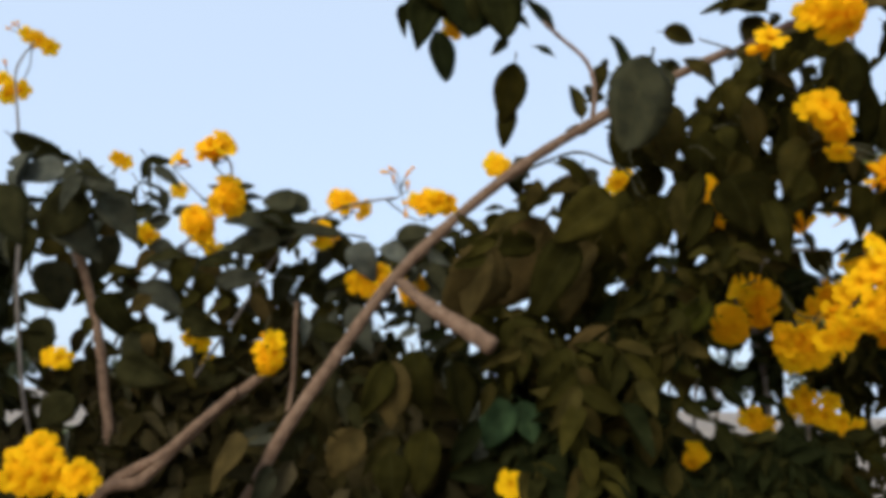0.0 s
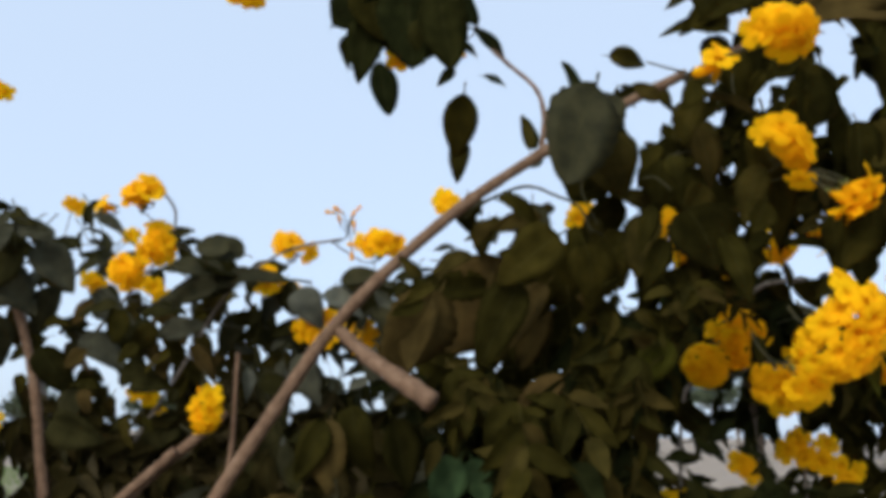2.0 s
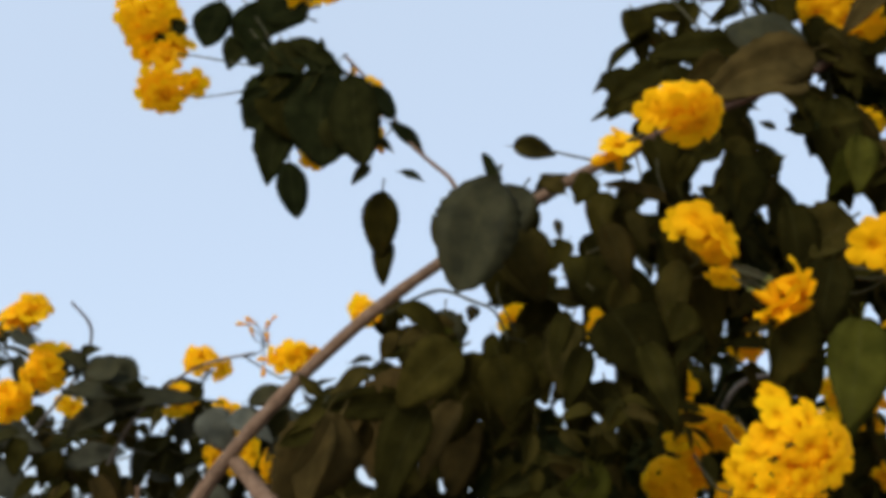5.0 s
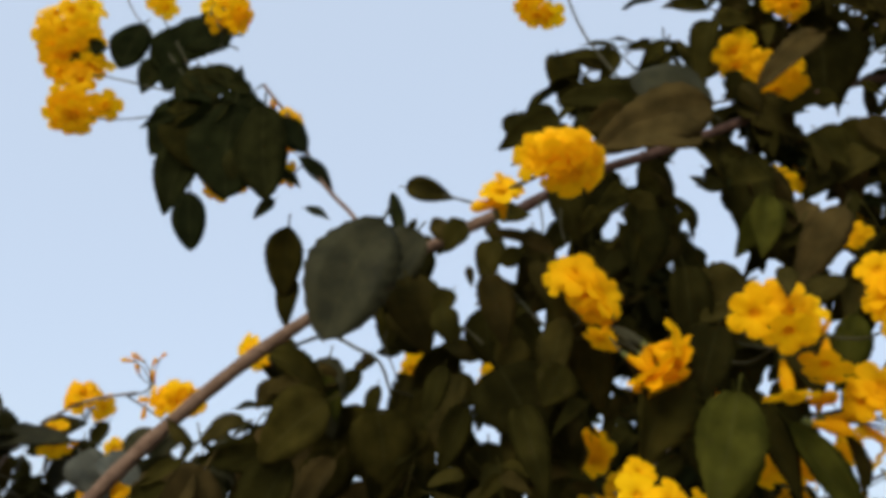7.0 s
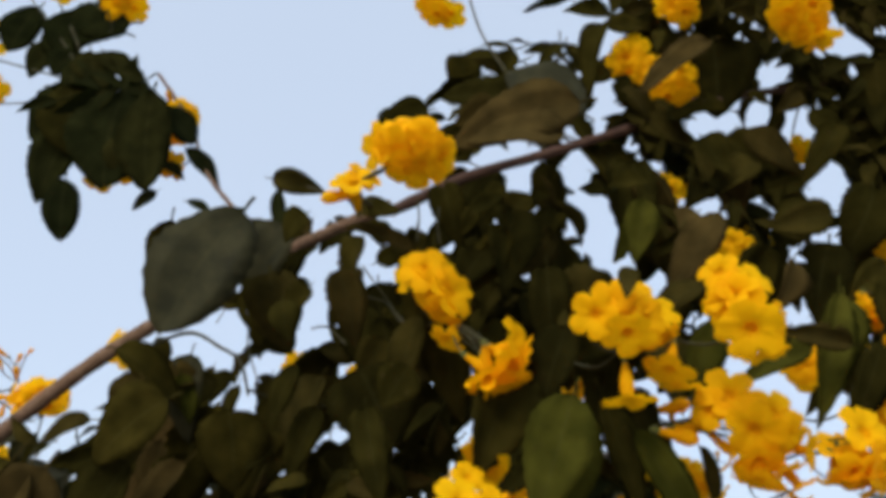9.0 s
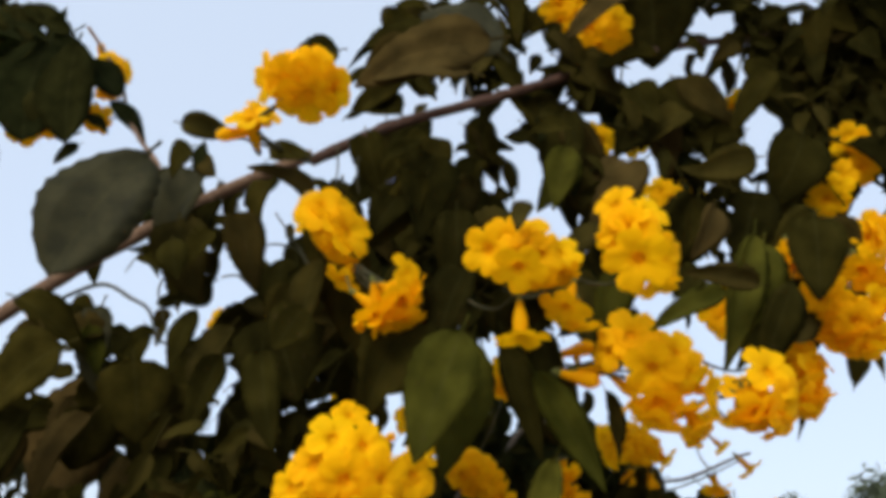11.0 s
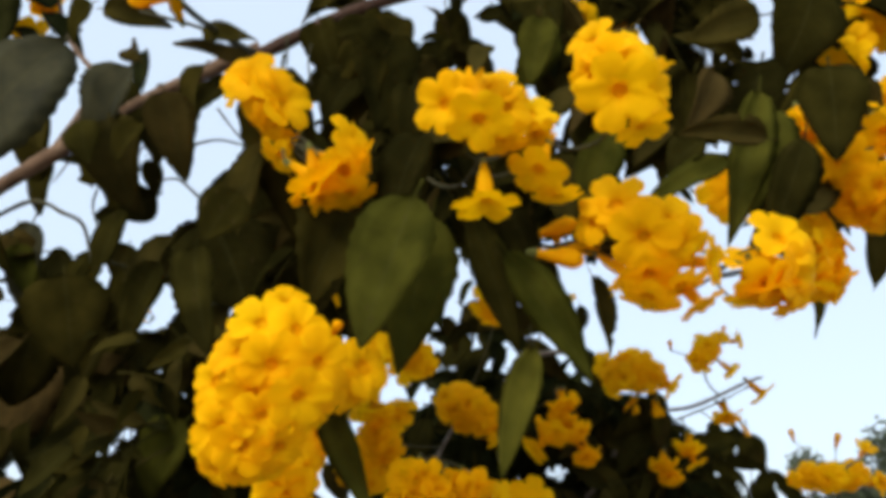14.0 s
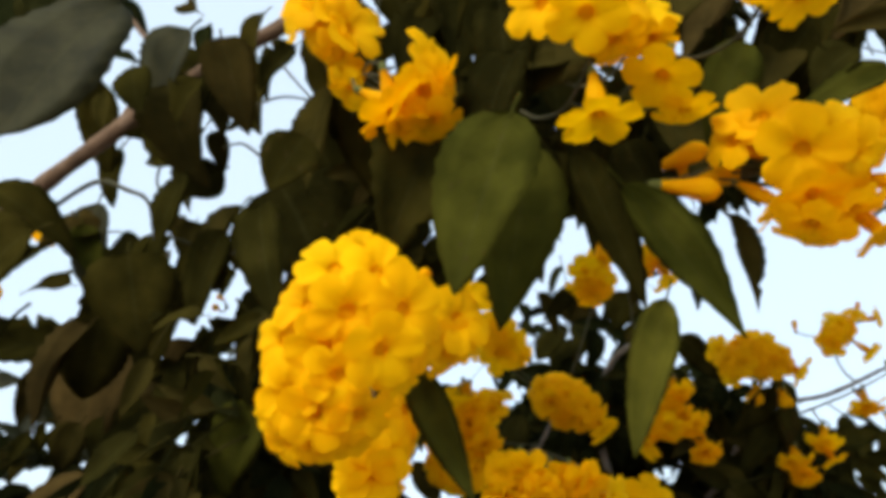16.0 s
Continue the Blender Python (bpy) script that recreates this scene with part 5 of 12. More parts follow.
gap((0.806, 0.95, 1.705), (0.930, 2.3, 2.035), 0.004, 0.016)
gap((0.761, 0.95, 1.696), (0.761, 2.3, 2.003), 0.006, 0.022)
gap((0.826, 0.95, 1.730), (1.004, 2.3, 2.131), 0.004, 0.016)
gap((0.842, 0.95, 1.711), (1.063, 2.3, 2.060), 0.005, 0.019)
gap((0.876, 0.95, 1.716), (1.188, 2.3, 2.079), 0.006, 0.023)
gap((0.875, 0.95, 1.707), (1.185, 2.3, 2.042), 0.006, 0.023)
gap((0.889, 0.95, 1.746), (1.237, 2.3, 2.190), 0.009, 0.034)
gap((0.887, 0.95, 1.729), (1.231, 2.3, 2.125), 0.009, 0.033)
gap((0.723, 0.95, 1.685), (0.618, 2.3, 1.961), 0.005, 0.019)
gap((0.723, 0.95, 1.677), (0.619, 2.3, 1.932), 0.005, 0.019)
gap((0.745, 0.95, 1.683), (0.701, 2.3, 1.953), 0.005, 0.017)
gap((0.739, 0.95, 1.675), (0.680, 2.3, 1.923), 0.004, 0.016)
gap((0.405, 0.95, 1.813), (-0.866, 2.3, 2.754), 0.016, 0.077)
gap((0.429, 0.95, 1.816), (-0.751, 2.3, 2.766), 0.020, 0.097)
gap((0.436, 0.95, 1.854), (-0.718, 2.3, 2.948), 0.007, 0.035)
gap((0.439, 0.95, 1.841), (-0.702, 2.3, 2.885), 0.007, 0.035)
gap((0.451, 0.95, 1.877), (-0.643, 2.3, 3.061), 0.009, 0.045)
gap((0.465, 0.95, 1.871), (-0.575, 2.3, 3.031), 0.010, 0.048)
gap((0.519, 0.95, 1.822), (-0.316, 2.3, 2.796), 0.005, 0.024)
gap((0.527, 0.95, 1.822), (-0.278, 2.3, 2.793), 0.005, 0.023)
gap((0.491, 0.95, 1.790), (-0.451, 2.3, 2.641), 0.009, 0.043)
gap((0.509, 0.95, 1.789), (-0.366, 2.3, 2.635), 0.009, 0.042)
gap((0.498, 0.95, 1.759), (-0.420, 2.3, 2.493), 0.009, 0.042)
gap((0.507, 0.95, 1.758), (-0.375, 2.3, 2.490), 0.009, 0.041)
gap((0.488, 0.95, 1.772), (-0.464, 2.3, 2.553), 0.006, 0.027)
gap((0.486, 0.95, 1.755), (-0.474, 2.3, 2.473), 0.006, 0.027)
gap((0.488, 0.95, 1.749), (-0.468, 2.3, 2.443), 0.006, 0.027)
gap((0.533, 0.95, 1.763), (-0.251, 2.3, 2.511), 0.005, 0.026)
gap((0.545, 0.95, 1.762), (-0.195, 2.3, 2.507), 0.005, 0.025)
gap((0.567, 0.95, 1.783), (-0.087, 2.3, 2.606), 0.014, 0.069)
gap((0.563, 0.95, 1.812), (-0.105, 2.3, 2.748), 0.009, 0.041)
gap((0.561, 0.95, 1.751), (-0.114, 2.3, 2.452), 0.004, 0.018)
gap((0.567, 0.95, 1.750), (-0.087, 2.3, 2.451), 0.004, 0.018)
gap((0.589, 0.95, 1.855), (0.019, 2.3, 2.952), 0.013, 0.062)
gap((0.584, 0.95, 1.828), (-0.004, 2.3, 2.824), 0.011, 0.053)
gap((0.586, 0.95, 1.901), (0.006, 2.3, 3.174), 0.005, 0.025)
gap((0.567, 0.95, 1.908), (-0.086, 2.3, 3.208), 0.006, 0.029)
gap((0.570, 0.95, 1.888), (-0.074, 2.3, 3.110), 0.004, 0.020)
gap((0.532, 0.95, 1.925), (-0.257, 2.3, 3.290), 0.011, 0.055)
gap((0.529, 0.95, 1.910), (-0.272, 2.3, 3.216), 0.006, 0.030)
gap((0.535, 0.95, 1.909), (-0.240, 2.3, 3.213), 0.006, 0.030)
gap((0.455, 0.95, 1.738), (-0.626, 2.3, 2.390), 0.007, 0.031)
gap((0.456, 0.95, 1.731), (-0.618, 2.3, 2.358), 0.006, 0.031)
gap((0.441, 0.95, 1.726), (-0.692, 2.3, 2.332), 0.006, 0.028)
gap((0.425, 0.95, 1.721), (-0.768, 2.3, 2.309), 0.006, 0.028)
gap((0.433, 0.95, 1.720), (-0.729, 2.3, 2.307), 0.006, 0.028)
gap((0.435, 0.95, 1.706), (-0.719, 2.3, 2.236), 0.011, 0.055)
gap((0.450, 0.95, 1.705), (-0.648, 2.3, 2.233), 0.007, 0.035)
gap((0.441, 0.95, 1.667), (-0.694, 2.3, 2.053), 0.005, 0.023)
gap((0.452, 0.95, 1.667), (-0.640, 2.3, 2.051), 0.005, 0.023)
gap((0.446, 0.95, 1.667), (-0.667, 2.3, 2.052), 0.005, 0.023)
gap((0.444, 0.95, 1.651), (-0.678, 2.3, 1.974), 0.006, 0.030)
gap((0.468, 0.95, 1.703), (-0.561, 2.3, 2.221), 0.009, 0.045)
gap((0.475, 0.95, 1.714), (-0.529, 2.3, 2.277), 0.003, 0.015)
gap((0.479, 0.95, 1.714), (-0.508, 2.3, 2.276), 0.003, 0.015)
gap((0.493, 0.95, 1.714), (-0.440, 2.3, 2.276), 0.003, 0.015)
gap((0.500, 0.95, 1.710), (-0.411, 2.3, 2.258), 0.005, 0.025)
gap((0.510, 0.95, 1.705), (-0.360, 2.3, 2.235), 0.004, 0.021)
gap((0.530, 0.95, 1.733), (-0.263, 2.3, 2.368), 0.003, 0.016)
gap((0.514, 0.95, 1.715), (-0.342, 2.3, 2.281), 0.003, 0.014)
gap((0.571, 0.95, 1.722), (-0.065, 2.3, 2.316), 0.004, 0.020)
gap((0.575, 0.95, 1.699), (-0.050, 2.3, 2.204), 0.004, 0.020)
gap((0.573, 0.95, 1.710), (-0.058, 2.3, 2.259), 0.004, 0.020)
gap((0.561, 0.95, 1.701), (-0.117, 2.3, 2.212), 0.006, 0.030)
gap((0.570, 0.95, 1.693), (-0.071, 2.3, 2.177), 0.005, 0.023)
gap((0.544, 0.95, 1.686), (-0.196, 2.3, 2.141), 0.006, 0.027)
gap((0.557, 0.95, 1.689), (-0.133, 2.3, 2.155), 0.004, 0.020)
gap((0.493, 0.95, 1.640), (-0.442, 2.3, 1.919), 0.003, 0.016)
gap((0.508, 0.95, 1.640), (-0.371, 2.3, 1.922), 0.003, 0.014)
gap((0.490, 0.95, 1.628), (-0.456, 2.3, 1.862), 0.004, 0.018)
gap((0.553, 0.95, 1.618), (-0.155, 2.3, 1.814), 0.004, 0.021)
gap((0.540, 0.95, 1.609), (-0.219, 2.3, 1.770), 0.003, 0.015)
gap((0.511, 0.95, 1.602), (-0.358, 2.3, 1.737), 0.005, 0.024)
gap((0.477, 0.95, 1.608), (-0.519, 2.3, 1.766), 0.005, 0.025)
gap((0.482, 0.95, 1.608), (-0.495, 2.3, 1.766), 0.005, 0.025)
gap((0.461, 0.95, 1.602), (-0.595, 2.3, 1.739), 0.005, 0.025)
gap((0.468, 0.95, 1.602), (-0.561, 2.3, 1.739), 0.005, 0.025)
gap((0.448, 0.95, 1.692), (-0.658, 2.3, 2.169), 0.003, 0.015)
gap((0.452, 0.95, 1.692), (-0.638, 2.3, 2.168), 0.003, 0.015)
gap((0.610, 0.95, 1.752), (0.119, 2.3, 2.460), 0.003, 0.014)
gap((0.611, 0.95, 1.745), (0.123, 2.3, 2.425), 0.003, 0.013)
gap((0.610, 0.95, 1.749), (0.121, 2.3, 2.443), 0.003, 0.014)
gap((0.592, 0.95, 1.725), (0.033, 2.3, 2.329), 0.003, 0.013)
gap((0.634, 0.95, 1.817), (0.234, 2.3, 2.773), 0.004, 0.022)
gap((0.666, 0.95, 1.760), (0.391, 2.3, 2.499), 0.005, 0.023)
gap((0.658, 0.95, 1.860), (0.349, 2.3, 2.976), 0.004, 0.017)
gap((0.766, 0.95, 1.737), (0.869, 2.3, 2.388), 0.008, 0.038)
gap((0.765, 0.95, 1.728), (0.866, 2.3, 2.343), 0.008, 0.038)
gap((0.738, 0.95, 1.707), (0.734, 2.3, 2.240), 0.004, 0.018)
gap((0.744, 0.95, 1.706), (0.763, 2.3, 2.239), 0.004, 0.018)
gap((0.757, 0.95, 1.702), (0.828, 2.3, 2.220), 0.003, 0.015)
gap((0.788, 0.95, 1.704), (0.974, 2.3, 2.229), 0.003, 0.014)
gap((0.777, 0.95, 1.689), (0.924, 2.3, 2.154), 0.003, 0.015)
gap((0.740, 0.95, 1.697), (0.746, 2.3, 2.192), 0.004, 0.018)
gap((0.766, 0.95, 1.663), (0.871, 2.3, 2.029), 0.003, 0.015)
gap((0.778, 0.95, 1.664), (0.927, 2.3, 2.036), 0.002, 0.012)
gap((0.778, 0.95, 1.661), (0.926, 2.3, 2.019), 0.002, 0.012)
gap((0.823, 0.95, 1.690), (1.142, 2.3, 2.160), 0.006, 0.031)
gap((0.821, 0.95, 1.678), (1.134, 2.3, 2.101), 0.006, 0.031)
gap((0.833, 0.95, 1.671), (1.190, 2.3, 2.070), 0.004, 0.022)
gap((0.817, 0.95, 1.699), (1.113, 2.3, 2.204), 0.004, 0.019)
gap((0.815, 0.95, 1.688), (1.106, 2.3, 2.150), 0.004, 0.019)
gap((0.816, 0.95, 1.693), (1.109, 2.3, 2.177), 0.004, 0.019)
gap((0.855, 0.95, 1.695), (1.297, 2.3, 2.185), 0.005, 0.022)
gap((0.854, 0.95, 1.688), (1.291, 2.3, 2.153), 0.005, 0.022)
gap((-0.848, 1.350, 1.590), (-1.507, 2.400, 1.660), 0.017)
gap((-0.820, 1.350, 1.525), (-1.458, 2.400, 1.545), 0.017)
gap((-0.770, 1.350, 1.593), (-1.370, 2.400, 1.665), 0.017)
gap((-0.525, 1.350, 1.579), (-0.933, 2.400, 1.641), 0.017)
gap((-0.339, 1.350, 1.725), (-0.603, 2.400, 1.901), 0.017)
gap((-0.395, 1.350, 1.718), (-0.702, 2.400, 1.887), 0.019)
gap((-0.245, 1.350, 1.666), (-0.435, 2.400, 1.796), 0.016)
gap((-0.268, 1.350, 1.545), (-0.477, 2.400, 1.580), 0.016)
gap((-0.244, 1.350, 1.734), (-0.434, 2.400, 1.917), 0.019)
gap((-0.822, 1.350, 1.440), (-1.461, 2.400, 1.394), 0.017)
gap((-0.747, 1.350, 1.443), (-1.327, 2.400, 1.399), 0.018)
gap((-0.176, 1.350, 1.818), (-0.312, 2.400, 2.065), 0.018)
gap((-0.220, 1.350, 1.805), (-0.392, 2.400, 2.042), 0.018)
gap((-0.854, 1.350, 1.896), (-1.517, 2.400, 2.203), 0.017)
gap((-0.786, 1.350, 1.838), (-1.398, 2.400, 2.101), 0.018)
gap((-0.761, 1.350, 1.821), (-1.352, 2.400, 2.071), 0.015)
gap((-0.665, 1.350, 1.836), (-1.182, 2.400, 2.098), 0.019)
gap((-0.578, 1.350, 1.827), (-1.027, 2.400, 2.082), 0.030)
gap((-0.560, 1.350, 1.781), (-0.996, 2.400, 2.000), 0.018)
gap((-0.475, 1.350, 1.831), (-0.844, 2.400, 2.088), 0.018)
gap((-0.433, 1.350, 1.762), (-0.770, 2.400, 1.966), 0.018)
gap((-0.374, 1.350, 1.864), (-0.665, 2.400, 2.147), 0.018)
gap((-0.416, 1.350, 1.821), (-0.740, 2.400, 2.071), 0.016)
gap((-0.340, 1.350, 1.800), (-0.604, 2.400, 2.034), 0.020)
gap((-0.343, 1.350, 1.765), (-0.609, 2.400, 1.972), 0.018)
gap((-0.349, 1.350, 1.708), (-0.620, 2.400, 1.870), 0.020)
gap((-0.393, 1.350, 1.695), (-0.698, 2.400, 1.847), 0.017)
gap((-0.286, 1.350, 1.838), (-0.508, 2.400, 2.100), 0.019)
gap((-0.239, 1.350, 1.667), (-0.425, 2.400, 1.796), 0.019)
gap((-0.849, 1.350, 1.595), (-1.509, 2.400, 1.669), 0.017)
gap((-0.761, 1.350, 1.604), (-1.353, 2.400, 1.685), 0.017)
gap((-0.826, 1.350, 1.525), (-1.468, 2.400, 1.545), 0.017)
gap((-0.782, 1.350, 1.527), (-1.390, 2.400, 1.548), 0.018)
gap((-0.526, 1.350, 1.585), (-0.934, 2.400, 1.650), 0.018)
gap((-0.268, 1.350, 1.545), (-0.477, 2.400, 1.580), 0.016)
gap((-0.613, 1.350, 1.659), (-1.089, 2.400, 1.783), 0.016)
gap((-0.700, 1.350, 1.639), (-1.244, 2.400, 1.748), 0.013)
gap((-0.477, 1.350, 1.647), (-0.848, 2.400, 1.762), 0.016)
gap((0.105, 1.080, 1.471), (0.131, 1.340, 1.464), 0.041)
gap((0.117, 1.050, 1.711), (0.156, 1.400, 1.781), 0.030)
gap((0.104, 1.050, 1.675), (0.139, 1.400, 1.733), 0.023)
gap((-0.250, 1.050, 1.419), (-0.328, 1.380, 1.393), 0.012)
gap((-0.220, 1.050, 1.468), (-0.290, 1.380, 1.458), 0.012)
gap((-0.191, 1.050, 1.519), (-0.250, 1.380, 1.525), 0.012)
gap((-0.160, 1.050, 1.566), (-0.210, 1.380, 1.587), 0.011)
gap((-0.121, 1.050, 1.628), (-0.159, 1.380, 1.668), 0.011)
gap((-0.080, 1.050, 1.686), (-0.105, 1.380, 1.745), 0.010)
gap((0.079, 1.050, 1.738), (-0.089, 1.330, 1.767), 0.011)
gap((0.106, 1.050, 1.772), (-0.051, 1.330, 1.812), 0.011)
gap((0.031, 1.050, 1.664), (-0.017, 1.240, 1.679), 0.012)
gap((0.060, 1.050, 1.636), (0.019, 1.240, 1.645), 0.012)
gap((0.089, 1.050, 1.608), (0.054, 1.240, 1.612), 0.016)
gap((-0.477, 1.150, 1.361), (-0.622, 1.500, 1.318), 0.014)
gap((-0.420, 1.150, 1.419), (-0.548, 1.500, 1.395), 0.014)
gap((-0.387, 1.150, 1.451), (-0.505, 1.500, 1.436), 0.014)
gap((-0.354, 1.150, 1.484), (-0.462, 1.500, 1.479), 0.014)
gap((-0.320, 1.150, 1.512), (-0.417, 1.500, 1.516), 0.014)
gap((-0.294, 1.150, 1.536), (-0.383, 1.500, 1.547), 0.013)
gap((0.448, 1.300, 1.491), (0.897, 2.600, 1.482), 0.019)
gap((0.484, 1.300, 1.472), (0.967, 2.600, 1.444), 0.017)
gap((0.526, 1.300, 1.494), (1.052, 2.600, 1.487), 0.020)
gap((0.547, 1.300, 1.489), (1.093, 2.600, 1.479), 0.016)
gap((0.414, 1.300, 1.536), (0.827, 2.600, 1.571), 0.016)
gap((0.461, 1.300, 1.537), (0.921, 2.600, 1.575), 0.016)
gap((0.707, 1.300, 1.546), (1.413, 2.600, 1.592), 0.016)
gap((0.666, 0.950, 1.624), (0.633, 1.105, 1.643), 0.028, 0.038)
gap((0.665, 0.950, 1.620), (0.633, 1.105, 1.643), 0.026, 0.038)
gap((0.707, 0.950, 1.661), (0.663, 1.465, 1.723), 0.023, 0.045)
gap((0.715, 0.950, 1.641), (0.663, 1.465, 1.723), 0.021, 0.045)
gap((0.708, 0.950, 1.630), (0.663, 1.465, 1.723), 0.018, 0.045)
gap((0.756, 0.950, 1.605), (0.753, 1.420, 1.641), 0.029, 0.060)
gap((0.745, 0.950, 1.598), (0.753, 1.420, 1.641), 0.026, 0.060)
gap((1.048, 0.950, 1.783), (1.149, 1.134, 1.847), 0.034, 0.045)
gap((1.033, 0.950, 1.765), (1.149, 1.134, 1.847), 0.032, 0.045)
gap((1.107, 0.950, 1.858), (1.211, 1.109, 1.934), 0.058, 0.075)
gap((0.151, 0.950, 2.130), (0.117, 1.348, 2.408), 0.030, 0.046)
gap((0.230, 0.950, 2.135), (0.117, 1.348, 2.408), 0.029, 0.046)
gap((0.303, 0.950, 2.120), (0.117, 1.348, 2.408), 0.028, 0.046)
gap((0.084, 0.950, 2.051), (0.018, 1.333, 2.279), 0.027, 0.040)
gap((0.163, 0.950, 2.059), (0.018, 1.333, 2.279), 0.026, 0.040)
gap((0.237, 0.950, 2.046), (0.018, 1.333, 2.279), 0.025, 0.040)
gap((0.146, 0.950, 2.067), (0.110, 1.335, 2.306), 0.012, 0.018)
gap((0.223, 0.950, 2.075), (0.110, 1.335, 2.306), 0.012, 0.018)
gap((0.296, 0.950, 2.062), (0.110, 1.335, 2.306), 0.011, 0.018)
gap((0.137, 0.950, 2.331), (0.073, 1.105, 2.481), 0.031, 0.037)
gap((0.723, 0.950, 1.799), (0.841, 1.593, 1.945), 0.017, 0.034)
gap((0.793, 0.950, 1.756), (0.841, 1.593, 1.945), 0.015, 0.034)
gap((0.792, 0.950, 1.723), (0.841, 1.593, 1.945), 0.014, 0.034)
gap((0.775, 0.950, 1.701), (0.841, 1.593, 1.945), 0.012, 0.034)
gap((0.760, 0.950, 1.821), (0.922, 1.620, 1.995), 0.031, 0.064)
gap((0.828, 0.950, 1.775), (0.922, 1.620, 1.995), 0.028, 0.064)
gap((0.823, 0.950, 1.739), (0.922, 1.620, 1.995), 0.025, 0.064)
gap((0.802, 0.950, 1.715), (0.922, 1.620, 1.995), 0.022, 0.064)
gap((0.774, 0.950, 1.678), (0.806, 1.749, 1.799), 0.024, 0.060)
gap((0.775, 0.950, 1.652), (0.806, 1.749, 1.799), 0.021, 0.060)
gap((0.760, 0.950, 1.638), (0.806, 1.749, 1.799), 0.018, 0.060)
gap((0.659, 0.950, 1.755), (0.722, 1.700, 1.874), 0.011, 0.023)
gap((0.739, 0.950, 1.713), (0.722, 1.700, 1.874), 0.010, 0.023)
gap((0.745, 0.950, 1.683), (0.722, 1.700, 1.874), 0.009, 0.023)
gap((0.733, 0.950, 1.665), (0.722, 1.700, 1.874), 0.008, 0.023)
gap((0.840, 0.950, 1.661), (0.967, 1.738, 1.755), 0.023, 0.057)
gap((0.833, 0.950, 1.637), (0.967, 1.738, 1.755), 0.020, 0.057)
gap((0.810, 0.950, 1.625), (0.967, 1.738, 1.755), 0.018, 0.057)
gap((0.828, 0.950, 1.753), (1.115, 1.779, 1.882), 0.027, 0.061)
gap((0.896, 0.950, 1.710), (1.115, 1.779, 1.882), 0.024, 0.061)
gap((0.882, 0.950, 1.679), (1.115, 1.779, 1.882), 0.021, 0.061)
gap((0.852, 0.950, 1.661), (1.115, 1.779, 1.882), 0.018, 0.061)
gap((0.901, 0.950, 1.772), (1.288, 1.790, 1.926), 0.020, 0.046)
gap((0.962, 0.950, 1.726), (1.288, 1.790, 1.926), 0.018, 0.046)
gap((0.940, 0.950, 1.693), (1.288, 1.790, 1.926), 0.016, 0.046)
gap((0.902, 0.950, 1.673), (1.288, 1.790, 1.926), 0.014, 0.046)
gap((0.990, 0.950, 1.693), (1.390, 1.860, 1.855), 0.006, 0.017)
gap((0.963, 0.950, 1.663), (1.390, 1.860, 1.855), 0.005, 0.017)
gap((0.962, 0.950, 1.674), (1.317, 1.870, 1.806), 0.007, 0.019)
gap((0.938, 0.950, 1.647), (1.317, 1.870, 1.806), 0.006, 0.019)
gap((0.900, 0.950, 1.633), (1.317, 1.870, 1.806), 0.005, 0.019)
gap((0.931, 0.950, 1.648), (1.227, 1.845, 1.731), 0.011, 0.029)
gap((0.912, 0.950, 1.624), (1.227, 1.845, 1.731), 0.010, 0.029)
gap((0.877, 0.950, 1.613), (1.227, 1.845, 1.731), 0.008, 0.029)
gap((0.896, 0.950, 1.614), (1.178, 1.845, 1.700), 0.011, 0.032)
gap((0.863, 0.950, 1.604), (1.178, 1.845, 1.700), 0.009, 0.032)
gap((1.000, 0.950, 1.614), (1.688, 2.190, 1.734), 0.023, 0.087)
gap((0.466, 0.950, 1.650), (0.650, 1.540, 1.704), 0.041, 0.072)
gap((0.125, 0.950, 1.719), (0.175, 1.440, 1.828), 0.042, 0.064)
gap((0.147, 0.950, 1.723), (0.175, 1.440, 1.828), 0.041, 0.064)
gap((0.169, 0.950, 1.728), (0.175, 1.440, 1.828), 0.040, 0.064)
gap((0.192, 0.950, 1.732), (0.175, 1.440, 1.828), 0.039, 0.064)
gap((0.092, 0.950, 1.671), (0.126, 1.460, 1.757), 0.038, 0.059)
gap((0.115, 0.950, 1.676), (0.126, 1.460, 1.757), 0.037, 0.059)
gap((0.138, 0.950, 1.681), (0.126, 1.460, 1.757), 0.036, 0.059)
gap((0.162, 0.950, 1.687), (0.126, 1.460, 1.757), 0.036, 0.059)
gap((0.195, 0.950, 1.671), (0.271, 1.380, 1.744), 0.032, 0.047)
gap((0.214, 0.950, 1.675), (0.271, 1.380, 1.744), 0.032, 0.047)
gap((0.233, 0.950, 1.680), (0.271, 1.380, 1.744), 0.031, 0.047)
gap((0.253, 0.950, 1.686), (0.271, 1.380, 1.744), 0.031, 0.047)
gap((0.404, 0.950, 1.578), (0.871, 2.300, 1.643), 0.008, 0.020)
gap((0.419, 0.950, 1.592), (0.909, 2.300, 1.679), 0.004, 0.011)
gap((0.443, 0.950, 1.586), (0.970, 2.300, 1.664), 0.009, 0.023)
gap((0.455, 0.950, 1.633), (1.001, 2.300, 1.784), 0.005, 0.013)
gap((0.455, 0.950, 1.607), (1.001, 2.300, 1.718), 0.005, 0.013)
gap((0.488, 0.950, 1.620), (1.084, 2.300, 1.750), 0.006, 0.016)
gap((0.509, 0.950, 1.617), (1.137, 2.300, 1.743), 0.005, 0.013)
gap((0.510, 0.950, 1.557), (1.141, 2.300, 1.591), 0.013, 0.034)
gap((0.340, 0.950, 1.737), (0.710, 2.300, 2.046), 0.007, 0.017)
